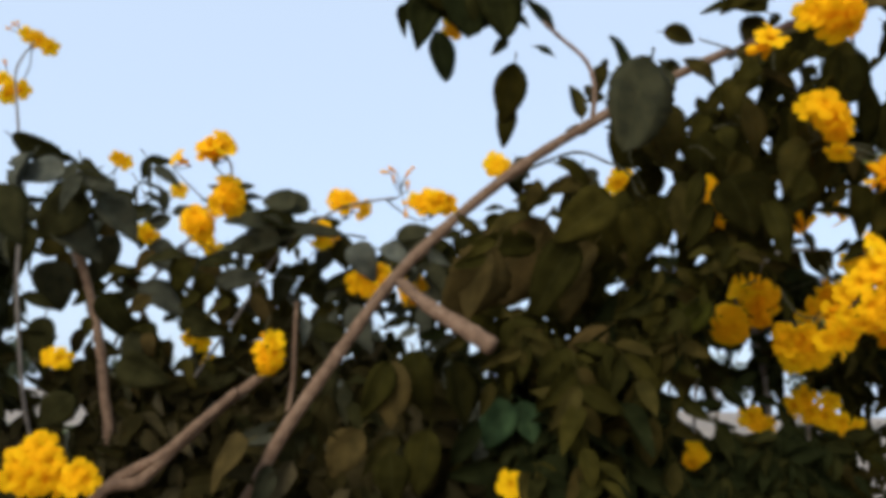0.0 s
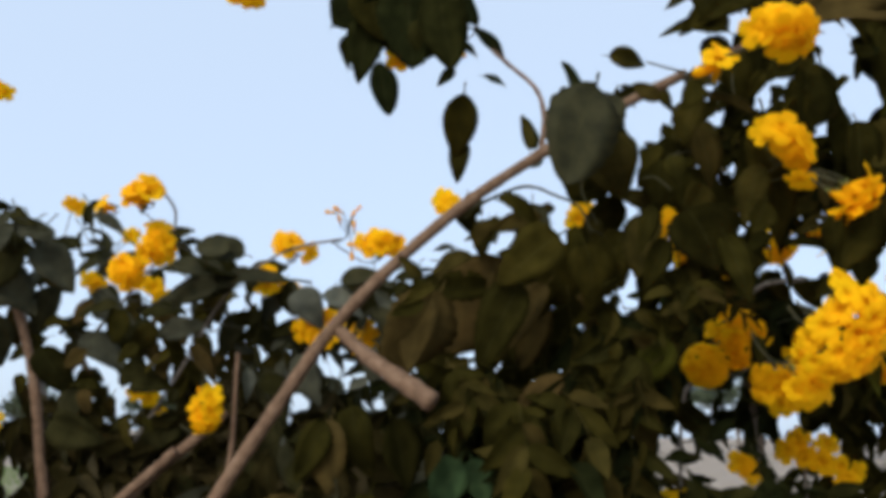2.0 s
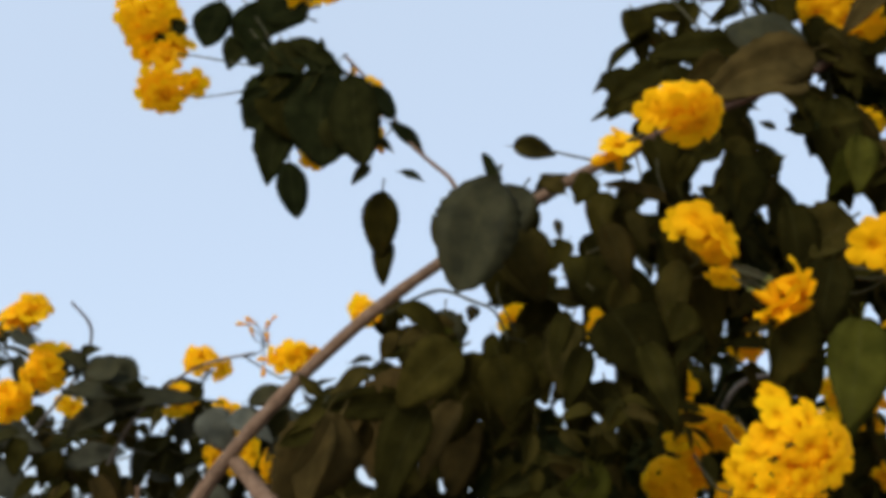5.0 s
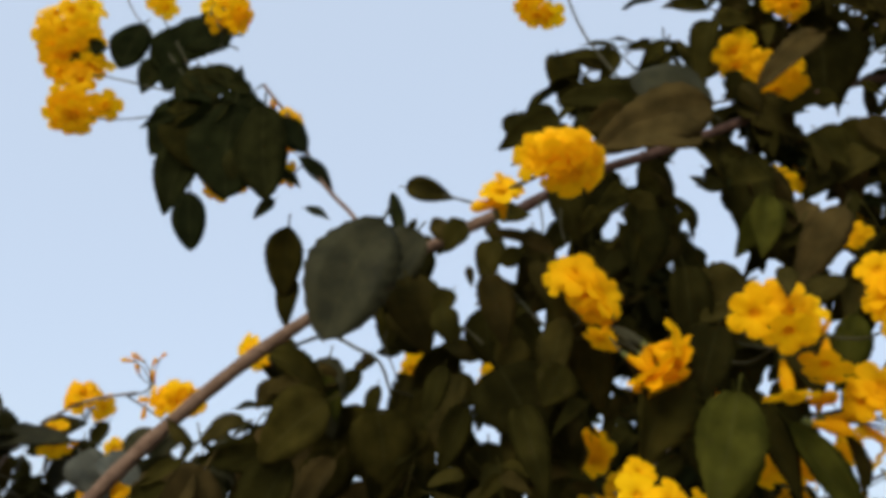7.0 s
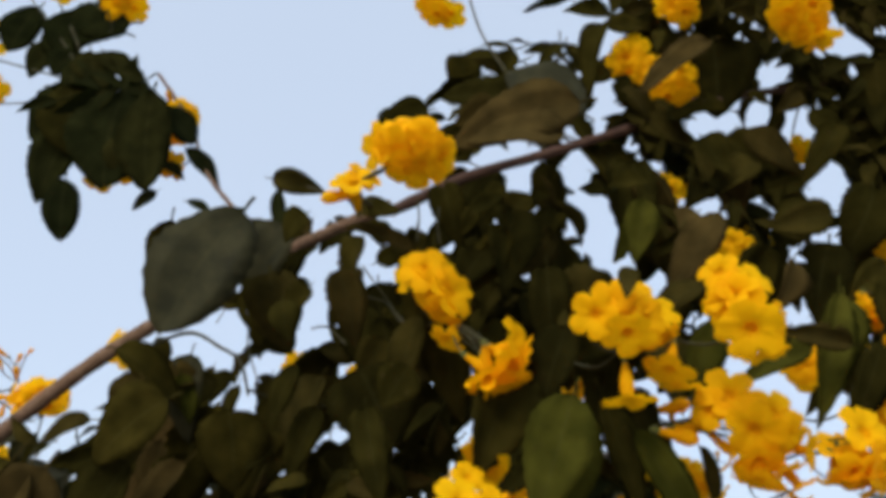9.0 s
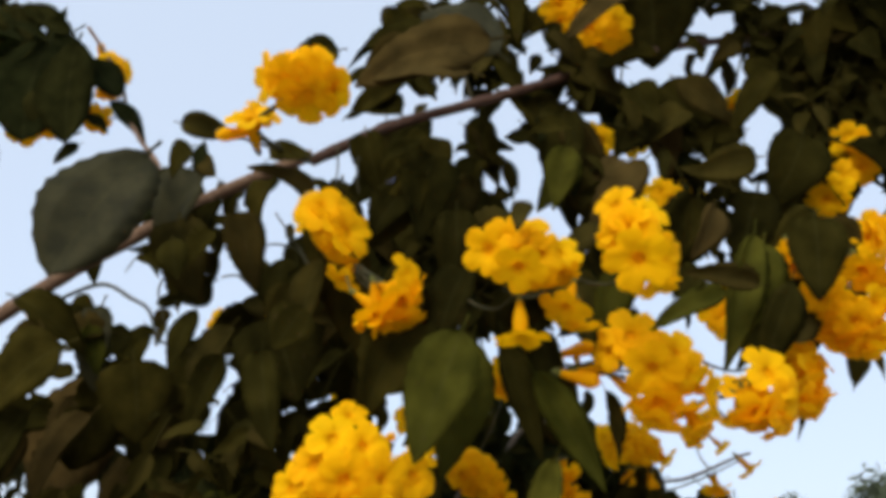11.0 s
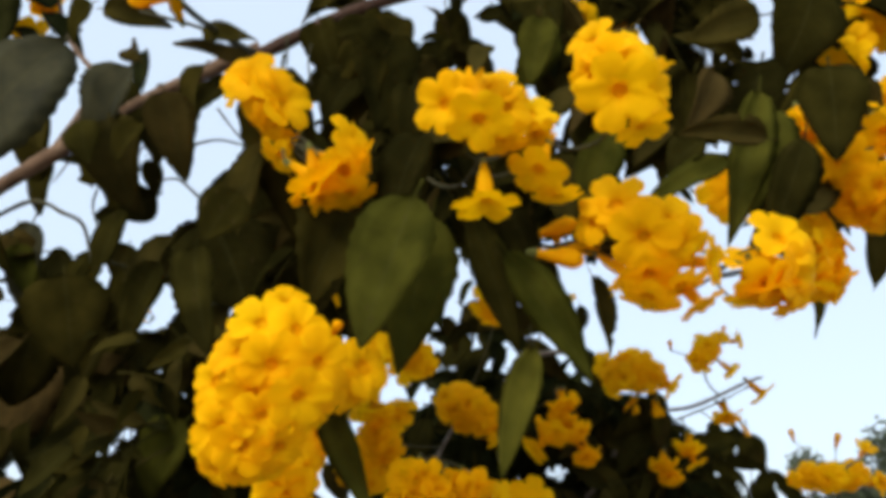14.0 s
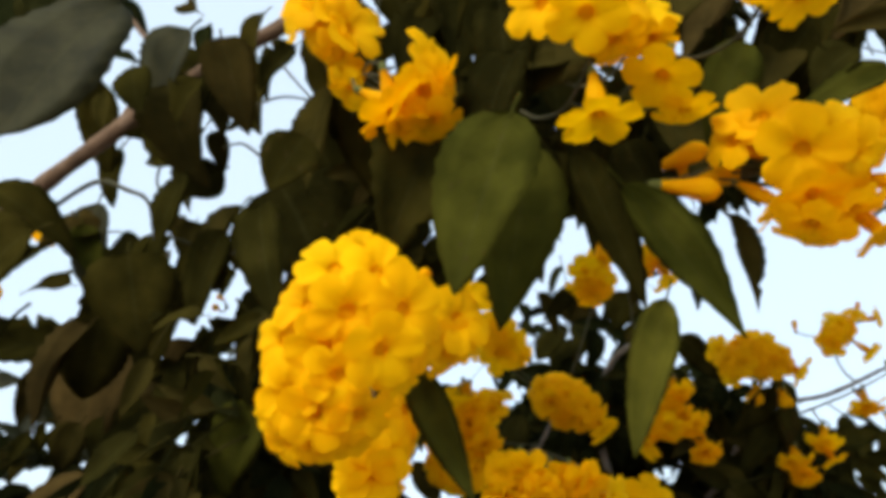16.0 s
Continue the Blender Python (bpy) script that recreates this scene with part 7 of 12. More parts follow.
cluster(left_shrub, (-0.796, 1.406, 1.348), [(-0.786, 1.330, 1.366), (-0.756, 1.328, 1.382), (-0.723, 1.329, 1.365), (-0.792, 1.333, 1.331), (-0.753, 1.329, 1.328), (-0.745, 1.332, 1.397), (-0.724, 1.330, 1.333), (-0.699, 1.345, 1.323)], 0.0516, buds=[(-0.815, 1.340, 1.379)])
cluster(left_shrub, (-0.694, 1.387, 1.331), [(-0.669, 1.331, 1.350), (-0.651, 1.331, 1.335), (-0.678, 1.332, 1.329)], 0.0516)
cluster(left_shrub, (-0.649, 1.757, 1.895), [(-0.642, 1.692, 1.891), (-0.612, 1.690, 1.877), (-0.592, 1.704, 1.852)], 0.0432, buds=[(-0.661, 1.699, 1.907)])
cluster(left_shrub, (-0.785, 1.744, 1.899), [(-0.773, 1.693, 1.894), (-0.752, 1.693, 1.880)], 0.0432)
cluster(left_shrub, (-0.643, 1.751, 1.630), [(-0.626, 1.692, 1.628), (-0.593, 1.699, 1.616)], 0.0432, buds=[(-0.650, 1.697, 1.634)])
cluster(left_shrub, (-0.612, 1.847, 1.571), [(-0.606, 1.793, 1.579), (-0.582, 1.793, 1.559)], 0.0432)
cluster(left_shrub, (-0.270, 1.749, 1.880), [(-0.246, 1.694, 1.854), (-0.275, 1.692, 1.867)], 0.0432, buds=[(-0.262, 1.693, 1.882)])
cluster(shrub, (0.110, 1.410, 1.994), [(0.086, 1.354, 1.987), (0.105, 1.351, 1.972)], 0.048, buds=[(0.125, 1.353, 1.961)])
cluster(shrub, (0.377, 1.466, 1.990), [(0.367, 1.411, 1.979), (0.358, 1.411, 1.964)], 0.048)
cluster(shrub, (0.594, 1.467, 1.908), [(0.564, 1.412, 1.908), (0.581, 1.411, 1.893), (0.569, 1.412, 1.877)], 0.0504)
cluster(shrub, (0.201, 1.528, 1.557), [(0.206, 1.461, 1.548), (0.216, 1.467, 1.532)], 0.048, buds=[(0.160, 1.474, 1.582), (0.188, 1.460, 1.556)])
cluster(shrub, (0.391, 1.692, 1.440), [(0.313, 1.585, 1.432), (0.325, 1.582, 1.439)], 0.048, buds=[(0.468, 1.609, 1.461)])
cluster(shrub, (0.181, 1.371, 1.344), [(0.124, 1.296, 1.356), (0.162, 1.288, 1.377), (0.235, 1.306, 1.340)], 0.048, buds=[(0.182, 1.286, 1.350), (0.153, 1.288, 1.340)])
cluster(rear_shrub, (0.889, 1.706, 1.644), [(0.839, 1.640, 1.648), (0.871, 1.640, 1.636), (0.821, 1.646, 1.621), (0.895, 1.646, 1.650)], 0.0607)
cluster(rear_shrub, (0.687, 1.957, 1.372), [(0.641, 1.891, 1.392), (0.669, 1.888, 1.372), (0.693, 1.893, 1.394), (0.654, 1.892, 1.350)], 0.0607)
cluster(rear_shrub, (1.071, 1.979, 1.500), [(0.942, 1.907, 1.519), (0.976, 1.886, 1.505), (1.016, 1.881, 1.493), (1.062, 1.887, 1.480), (1.080, 1.896, 1.451), (1.037, 1.886, 1.537), (0.970, 1.897, 1.549), (1.107, 1.903, 1.466)], 0.0607)
cluster(rear_shrub, (0.868, 1.953, 1.483), [(0.825, 1.889, 1.486), (0.854, 1.891, 1.465)], 0.0607, buds=[(0.841, 1.890, 1.501)])
cluster(shrub, (0.490, 1.288, 1.917), [(0.496, 1.231, 1.910), (0.505, 1.231, 1.899), (0.490, 1.231, 1.895)], 0.048)
cluster(shrub, (0.319, 1.466, 1.891), [], 0.0456, buds=[(0.331, 1.411, 1.873), (0.333, 1.411, 1.886)])
cluster(rear_shrub, (0.689, 1.687, 1.890), [(0.678, 1.620, 1.899), (0.704, 1.620, 1.880), (0.663, 1.620, 1.881), (0.694, 1.621, 1.855)], 0.058)
cluster(shrub, (0.963, 1.202, 2.430), [(0.946, 1.153, 2.390), (0.924, 1.154, 2.385), (0.962, 1.156, 2.366), (0.939, 1.156, 2.359), (0.921, 1.160, 2.424), (0.972, 1.158, 2.413)], 0.0504)
cluster(shrub, (0.896, 1.199, 2.478), [(0.878, 1.153, 2.433), (0.898, 1.155, 2.452), (0.882, 1.157, 2.408)], 0.048, buds=[(0.867, 1.155, 2.452)])
cluster(shrub, (0.595, 1.233, 2.677), [(0.552, 1.202, 2.585), (0.570, 1.203, 2.563), (0.596, 1.205, 2.567), (0.561, 1.204, 2.615)], 0.0504, buds=[(0.542, 1.203, 2.600)])
cluster(shrub, (0.968, 1.135, 2.532), [(0.952, 1.093, 2.490), (0.936, 1.094, 2.499), (0.964, 1.094, 2.477)], 0.0504)
cluster(shrub, (0.953, 1.237, 2.246), [(0.943, 1.195, 2.211), (0.930, 1.195, 2.227)], 0.036)
cluster(shrub, (1.044, 1.237, 2.150), [(1.031, 1.194, 2.125), (1.017, 1.194, 2.129)], 0.0384)
cluster(shrub, (1.097, 1.203, 1.956), [(1.063, 1.152, 1.938), (1.071, 1.153, 1.924), (1.073, 1.153, 1.954)], 0.048)
cluster(shrub, (-0.437, 1.408, 2.702), [(-0.435, 1.333, 2.679), (-0.384, 1.325, 2.657), (-0.398, 1.325, 2.605), (-0.354, 1.324, 2.591), (-0.371, 1.333, 2.549), (-0.351, 1.326, 2.665), (-0.427, 1.328, 2.637), (-0.319, 1.336, 2.565), (-0.455, 1.348, 2.741), (-0.394, 1.336, 2.720), (-0.322, 1.326, 2.621), (-0.340, 1.343, 2.543), (-0.357, 1.339, 2.731), (-0.385, 1.327, 2.572)], 0.0576)
cluster(shrub, (-0.353, 1.391, 2.497), [(-0.347, 1.333, 2.463), (-0.315, 1.330, 2.434), (-0.356, 1.335, 2.444), (-0.318, 1.330, 2.467), (-0.331, 1.332, 2.429)], 0.0576, buds=[(-0.261, 1.338, 2.466), (-0.257, 1.344, 2.484)])
cluster(shrub, (-0.201, 1.333, 2.726), [(-0.187, 1.294, 2.695), (-0.167, 1.294, 2.680)], 0.048)
cluster(shrub, (1.323, 1.207, 2.089), [(1.291, 1.163, 2.070), (1.302, 1.163, 2.058), (1.279, 1.163, 2.050)], 0.0504)
cluster(shrub, (1.282, 1.209, 2.163), [(1.251, 1.163, 2.125), (1.238, 1.165, 2.109), (1.266, 1.166, 2.153)], 0.0504)
cluster(shrub, (1.327, 1.207, 2.227), [(1.286, 1.163, 2.184), (1.301, 1.164, 2.198), (1.292, 1.166, 2.218), (1.301, 1.166, 2.164)], 0.0504)
cluster(shrub, (1.030, 1.337, 2.323), [(1.008, 1.293, 2.289), (1.025, 1.293, 2.282)], 0.048)
cluster(shrub, (1.119, 1.338, 2.214), [(1.106, 1.292, 2.176), (1.095, 1.292, 2.186)], 0.048)
cluster(shrub, (1.226, 1.334, 2.402), [(1.197, 1.293, 2.359), (1.212, 1.294, 2.370)], 0.048)
cluster(shrub, (-0.066, 1.338, 2.706), [(-0.071, 1.298, 2.689), (-0.041, 1.293, 2.662), (-0.016, 1.298, 2.644), (-0.035, 1.295, 2.686), (-0.048, 1.295, 2.641)], 0.0504)
cluster(shrub, (-0.365, 1.394, 2.549), [(-0.323, 1.337, 2.564), (-0.305, 1.345, 2.586), (-0.326, 1.331, 2.531), (-0.374, 1.345, 2.570), (-0.342, 1.335, 2.453), (-0.313, 1.339, 2.437), (-0.354, 1.333, 2.477), (-0.262, 1.338, 2.470)], 0.0552, buds=[(-0.274, 1.338, 2.456)])

# bare twigs across the openings
branch(shrub, "twig", [(0.336, 1.220, 1.976), (0.335, 1.220, 1.954), (0.350, 1.220, 1.918), (0.360, 1.220, 1.896)], 0.0016, 0.001, M_TWIG, 6)
branch(shrub, "twig", [(0.465, 1.150, 1.992), (0.500, 1.150, 2.002), (0.537, 1.150, 1.993)], 0.0016, 0.001, M_TWIG, 6)
branch(shrub, "twig", [(0.491, 1.160, 2.052), (0.509, 1.160, 2.028), (0.534, 1.160, 1.997)], 0.0014, 0.0009, M_TWIG, 6)
branch(shrub, "twig", [(0.477, 1.180, 1.945), (0.450, 1.180, 1.968), (0.428, 1.180, 1.965)], 0.0018, 0.001, M_TWIG, 6)
branch(shrub, "twig", [(0.592, 1.170, 2.154), (0.591, 1.170, 2.123), (0.597, 1.170, 2.093)], 0.0016, 0.001, M_TWIG, 6)
branch(shrub, "twig", [(0.560, 1.170, 2.170), (0.564, 1.170, 2.132), (0.563, 1.170, 2.096)], 0.0015, 0.001, M_TWIG, 6)
branch(rear_shrub, "twig", [(1.189, 1.870, 1.799), (1.297, 1.870, 1.839), (1.373, 1.870, 1.876)], 0.0022, 0.0012, M_TWIG, 6)

# flower heads, flower by flower: mouth, facing, width
head(shrub, (0.635, 1.020, 1.691), [((0.641, 0.945, 1.691), (0.25, -0.84, -0.48), 0.0429), ((0.625, 0.967, 1.731), (0.15, -0.90, 0.41), 0.0429), ((0.654, 0.961, 1.723), (0.50, -0.84, 0.24), 0.0392), ((0.673, 0.953, 1.695), (0.65, -0.74, -0.19), 0.0404), ((0.610, 0.965, 1.708), (-0.33, -0.93, 0.19), 0.0395), ((0.660, 0.951, 1.670), (0.37, -0.74, -0.57), 0.0399), ((0.625, 0.957, 1.676), (0.14, -0.85, -0.51), 0.0405), ((0.591, 0.975, 1.687), (-0.49, -0.87, -0.03), 0.0411), ((0.602, 0.967, 1.651), (-0.19, -0.94, -0.29), 0.0400), ((0.635, 0.957, 1.658), (0.26, -0.83, -0.49), 0.0378), ((0.620, 0.967, 1.640), (0.13, -0.80, -0.58), 0.0381), ((0.644, 0.975, 1.639), (0.49, -0.60, -0.64), 0.0353), ((0.598, 0.987, 1.626), (-0.34, -0.55, -0.76), 0.0325), ((0.617, 0.983, 1.627), (0.14, -0.47, -0.87), 0.0294), ((0.632, 0.990, 1.626), (0.30, -0.29, -0.91), 0.0307), ((0.678, 0.975, 1.681), (0.80, -0.52, -0.31), 0.0301), ((0.663, 0.980, 1.662), (0.56, -0.32, -0.77), 0.0299), ((0.634, 0.995, 1.757), (0.23, -0.78, 0.58), 0.0297), ((0.662, 0.980, 1.725), (0.68, -0.66, 0.30), 0.0312), ((0.581, 0.995, 1.672), (-0.74, -0.66, -0.15), 0.0330), ((0.581, 0.995, 1.643), (-0.70, -0.51, -0.50), 0.0304)])
head(shrub, (0.664, 1.045, 1.706), [((0.698, 1.000, 1.705), (0.62, -0.78, 0.11), 0.0415), ((0.689, 1.005, 1.685), (0.63, -0.44, -0.64), 0.0391), ((0.704, 1.015, 1.695), (0.88, -0.45, -0.17), 0.0305), ((0.702, 1.020, 1.728), (0.48, -0.76, 0.44), 0.0299)], buds=[((0.673, 1.015, 1.744), (0.38, -0.83, 0.40), 0.0265)])
head(shrub, (0.621, 1.150, 1.659), [((0.621, 1.086, 1.618), (-0.29, -0.67, -0.69), 0.0434), ((0.631, 1.088, 1.618), (0.53, -0.51, -0.68), 0.0480), ((0.627, 1.082, 1.625), (0.19, -0.98, -0.08), 0.0462), ((0.640, 1.100, 1.639), (0.84, -0.43, -0.33), 0.0409), ((0.647, 1.110, 1.672), (0.79, -0.60, 0.11), 0.0376), ((0.631, 1.120, 1.665), (0.48, -0.76, 0.44), 0.0390), ((0.608, 1.100, 1.615), (-0.57, -0.79, -0.20), 0.0363), ((0.647, 1.120, 1.652), (0.92, -0.32, -0.21), 0.0342)], buds=[((0.668, 1.120, 1.643), (0.51, 0.06, -0.86), 0.0380)])
head(rear_shrub, (0.646, 1.520, 1.752), [((0.659, 1.446, 1.741), (-0.12, -0.38, -0.92), 0.0450), ((0.666, 1.460, 1.741), (0.26, 0.36, -0.90), 0.0454), ((0.674, 1.447, 1.746), (0.67, -0.33, -0.66), 0.0427), ((0.662, 1.454, 1.720), (-0.11, -0.78, -0.61), 0.0423), ((0.656, 1.467, 1.715), (-0.46, -0.08, -0.88), 0.0446), ((0.671, 1.466, 1.715), (0.37, -0.17, -0.92), 0.0457), ((0.678, 1.480, 1.690), (0.31, 0.31, -0.90), 0.0463), ((0.682, 1.465, 1.694), (0.54, -0.47, -0.70), 0.0475), ((0.667, 1.468, 1.690), (-0.25, -0.30, -0.92), 0.0493), ((0.646, 1.480, 1.758), (-0.06, -0.85, 0.53), 0.0497)])
head(rear_shrub, (0.729, 1.500, 1.694), [((0.701, 1.424, 1.653), (-0.38, -0.84, -0.38), 0.0468), ((0.705, 1.423, 1.665), (-0.12, -0.90, 0.41), 0.0472), ((0.694, 1.429, 1.662), (-0.83, -0.50, 0.24), 0.0438), ((0.723, 1.404, 1.654), (-0.50, -0.50, -0.70), 0.0495), ((0.733, 1.408, 1.650), (0.24, -0.20, -0.95), 0.0439), ((0.732, 1.399, 1.657), (0.20, -0.87, -0.45), 0.0440), ((0.761, 1.428, 1.648), (0.07, -0.91, -0.41), 0.0462), ((0.761, 1.438, 1.640), (0.06, -0.28, -0.96), 0.0453), ((0.772, 1.435, 1.647), (0.75, -0.43, -0.51), 0.0478), ((0.795, 1.419, 1.646), (0.14, -0.79, -0.60), 0.0473), ((0.801, 1.429, 1.643), (0.57, -0.11, -0.81), 0.0445), ((0.805, 1.422, 1.652), (0.81, -0.57, -0.16), 0.0422), ((0.749, 1.400, 1.633), (0.19, -0.88, -0.44), 0.0491), ((0.742, 1.404, 1.630), (-0.52, -0.52, -0.68), 0.0431), ((0.749, 1.407, 1.628), (0.21, -0.22, -0.95), 0.0466), ((0.705, 1.425, 1.630), (-0.32, -0.66, -0.68), 0.0475), ((0.705, 1.421, 1.639), (-0.31, -0.94, 0.10), 0.0474), ((0.698, 1.428, 1.636), (-0.90, -0.41, -0.13), 0.0432), ((0.831, 1.450, 1.635), (0.79, -0.62, -0.05), 0.0454)])
head(shrub, (0.593, 1.050, 1.936), [((0.579, 0.995, 1.976), (-0.15, -0.98, 0.14), 0.0492), ((0.614, 1.000, 1.948), (0.69, -0.72, 0.03), 0.0529), ((0.589, 1.000, 1.948), (-0.64, -0.48, -0.59), 0.0455), ((0.600, 1.010, 1.929), (-0.30, -0.25, -0.92), 0.0424), ((0.595, 1.010, 1.979), (0.37, -0.85, 0.38), 0.0503), ((0.608, 1.020, 1.901), (-0.48, -0.17, -0.86), 0.0412), ((0.562, 1.015, 1.975), (-0.76, -0.64, -0.15), 0.0384)])
head(shrub, (0.615, 1.030, 1.924), [((0.683, 0.980, 1.887), (0.84, -0.52, 0.15), 0.0468), ((0.677, 0.981, 1.865), (0.60, -0.46, -0.65), 0.0471), ((0.686, 0.999, 1.876), (0.94, 0.20, -0.27), 0.0482), ((0.654, 0.994, 1.850), (0.19, 0.46, -0.87), 0.0477), ((0.661, 0.990, 1.854), (0.85, 0.07, -0.53), 0.0487), ((0.654, 0.985, 1.849), (0.24, -0.37, -0.90), 0.0422), ((0.678, 1.000, 1.849), (0.36, -0.08, -0.93), 0.0477)])
head(shrub, (0.833, 1.000, 1.925), [((0.787, 0.945, 1.889), (-0.07, -0.58, -0.81), 0.0469), ((0.756, 0.955, 1.912), (-0.61, -0.72, -0.33), 0.0474), ((0.797, 0.965, 1.939), (-0.12, -0.94, 0.33), 0.0461), ((0.813, 0.960, 1.914), (0.56, -0.82, -0.11), 0.0420), ((0.775, 0.965, 1.932), (-0.59, -0.81, 0.02), 0.0438), ((0.808, 0.975, 1.888), (0.05, -0.05, -1.00), 0.0423)])
head(shrub, (0.841, 1.030, 1.920), [((0.838, 0.990, 1.867), (-0.32, -0.26, -0.91), 0.0456), ((0.858, 1.020, 1.858), (0.04, 0.10, -0.99), 0.0402), ((0.839, 1.000, 1.936), (0.34, -0.90, 0.29), 0.0410), ((0.839, 1.000, 1.909), (0.30, -0.28, -0.91), 0.0372)])
head(shrub, (0.791, 0.995, 1.889), [((0.793, 0.985, 1.834), (0.03, -0.00, -1.00), 0.0481)])
head(shrub, (0.910, 0.955, 1.910), [((0.883, 0.917, 1.927), (-0.64, -0.61, 0.47), 0.0447), ((0.884, 0.916, 1.919), (-0.60, -0.72, -0.36), 0.0454), ((0.890, 0.913, 1.924), (0.02, -0.99, 0.13), 0.0426), ((0.885, 0.895, 1.880), (-0.43, -0.64, -0.63), 0.0532), ((0.914, 0.910, 1.889), (0.59, -0.71, -0.39), 0.0426), ((0.909, 0.925, 1.867), (0.28, -0.11, -0.95), 0.0376), ((0.875, 0.925, 1.952), (-0.63, -0.75, 0.20), 0.0390), ((0.906, 0.920, 1.943), (0.24, -0.93, 0.29), 0.0412), ((0.870, 0.920, 1.914), (-0.81, -0.44, -0.39), 0.0376)])
head(shrub, (0.859, 1.070, 1.834), [((0.924, 1.005, 1.813), (-0.30, -0.72, -0.63), 0.0509), ((0.949, 1.010, 1.835), (0.08, -0.98, 0.19), 0.0491), ((0.959, 1.010, 1.810), (0.26, -0.72, -0.64), 0.0444), ((0.908, 1.020, 1.855), (-0.45, -0.84, 0.29), 0.0535), ((0.888, 1.030, 1.842), (-0.79, -0.60, 0.16), 0.0445), ((0.931, 1.020, 1.786), (-0.06, -0.37, -0.93), 0.0423), ((0.958, 1.030, 1.777), (0.33, -0.13, -0.93), 0.0517), ((0.927, 1.030, 1.768), (-0.35, -0.09, -0.93), 0.0494), ((0.989, 1.030, 1.802), (0.77, -0.60, -0.22), 0.0384), ((0.924, 1.020, 1.844), (-0.17, -0.88, 0.44), 0.0430), ((0.919, 1.050, 1.798), (0.73, -0.15, -0.66), 0.0394), ((0.976, 1.040, 1.766), (0.51, -0.12, -0.85), 0.0401)], buds=[((0.877, 1.060, 1.851), (0.92, -0.36, 0.14), 0.0489), ((0.878, 1.050, 1.812), (0.96, -0.14, -0.23), 0.0523), ((0.897, 1.060, 1.828), (0.96, -0.27, -0.01), 0.0483), ((0.862, 1.070, 1.855), (-0.21, -0.61, 0.76), 0.0331)])
head(shrub, (1.010, 1.090, 1.810), [((1.051, 1.025, 1.824), (0.21, -0.93, 0.29), 0.0530), ((1.058, 1.025, 1.789), (0.59, -0.73, -0.35), 0.0537), ((1.041, 1.030, 1.781), (0.71, -0.30, -0.63), 0.0438), ((1.033, 1.028, 1.779), (-0.06, -0.53, -0.85), 0.0486), ((1.036, 1.036, 1.778), (0.18, 0.26, -0.95), 0.0437), ((1.026, 1.040, 1.806), (-0.05, -0.78, 0.62), 0.0473), ((1.029, 1.050, 1.775), (0.02, 0.04, -1.00), 0.0460), ((1.059, 1.045, 1.768), (0.46, -0.27, -0.85), 0.0405)])
head(shrub, (1.117, 1.170, 1.880), [((1.159, 1.144, 1.889), (0.89, -0.35, 0.28), 0.0447), ((1.139, 1.127, 1.892), (0.26, -0.88, 0.39), 0.0465), ((1.148, 1.132, 1.868), (0.55, -0.74, -0.38), 0.0430), ((1.136, 1.126, 1.833), (0.40, -0.50, -0.77), 0.0476), ((1.152, 1.139, 1.845), (0.94, -0.03, -0.34), 0.0476), ((1.144, 1.119, 1.854), (0.66, -0.75, -0.02), 0.0461), ((1.128, 1.124, 1.816), (0.19, -0.60, -0.78), 0.0431), ((1.123, 1.135, 1.813), (-0.18, 0.12, -0.98), 0.0484), ((1.135, 1.134, 1.816), (0.63, 0.11, -0.77), 0.0428), ((1.154, 1.138, 1.827), (0.47, -0.76, -0.45), 0.0466), ((1.154, 1.144, 1.823), (0.43, -0.06, -0.90), 0.0464), ((1.159, 1.144, 1.829), (0.96, -0.11, -0.26), 0.0494), ((1.129, 1.140, 1.857), (-0.78, -0.30, -0.55), 0.0479), ((1.137, 1.148, 1.851), (-0.27, 0.25, -0.93), 0.0418), ((1.141, 1.136, 1.852), (-0.03, -0.54, -0.84), 0.0445), ((1.160, 1.139, 1.869), (0.28, -0.96, 0.01), 0.0430), ((1.170, 1.148, 1.869), (0.91, -0.41, 0.02), 0.0432), ((1.163, 1.146, 1.880), (0.46, -0.53, 0.71), 0.0485)], buds=[((1.160, 1.170, 1.937), (-0.21, 0.13, -0.97), 0.0459)])
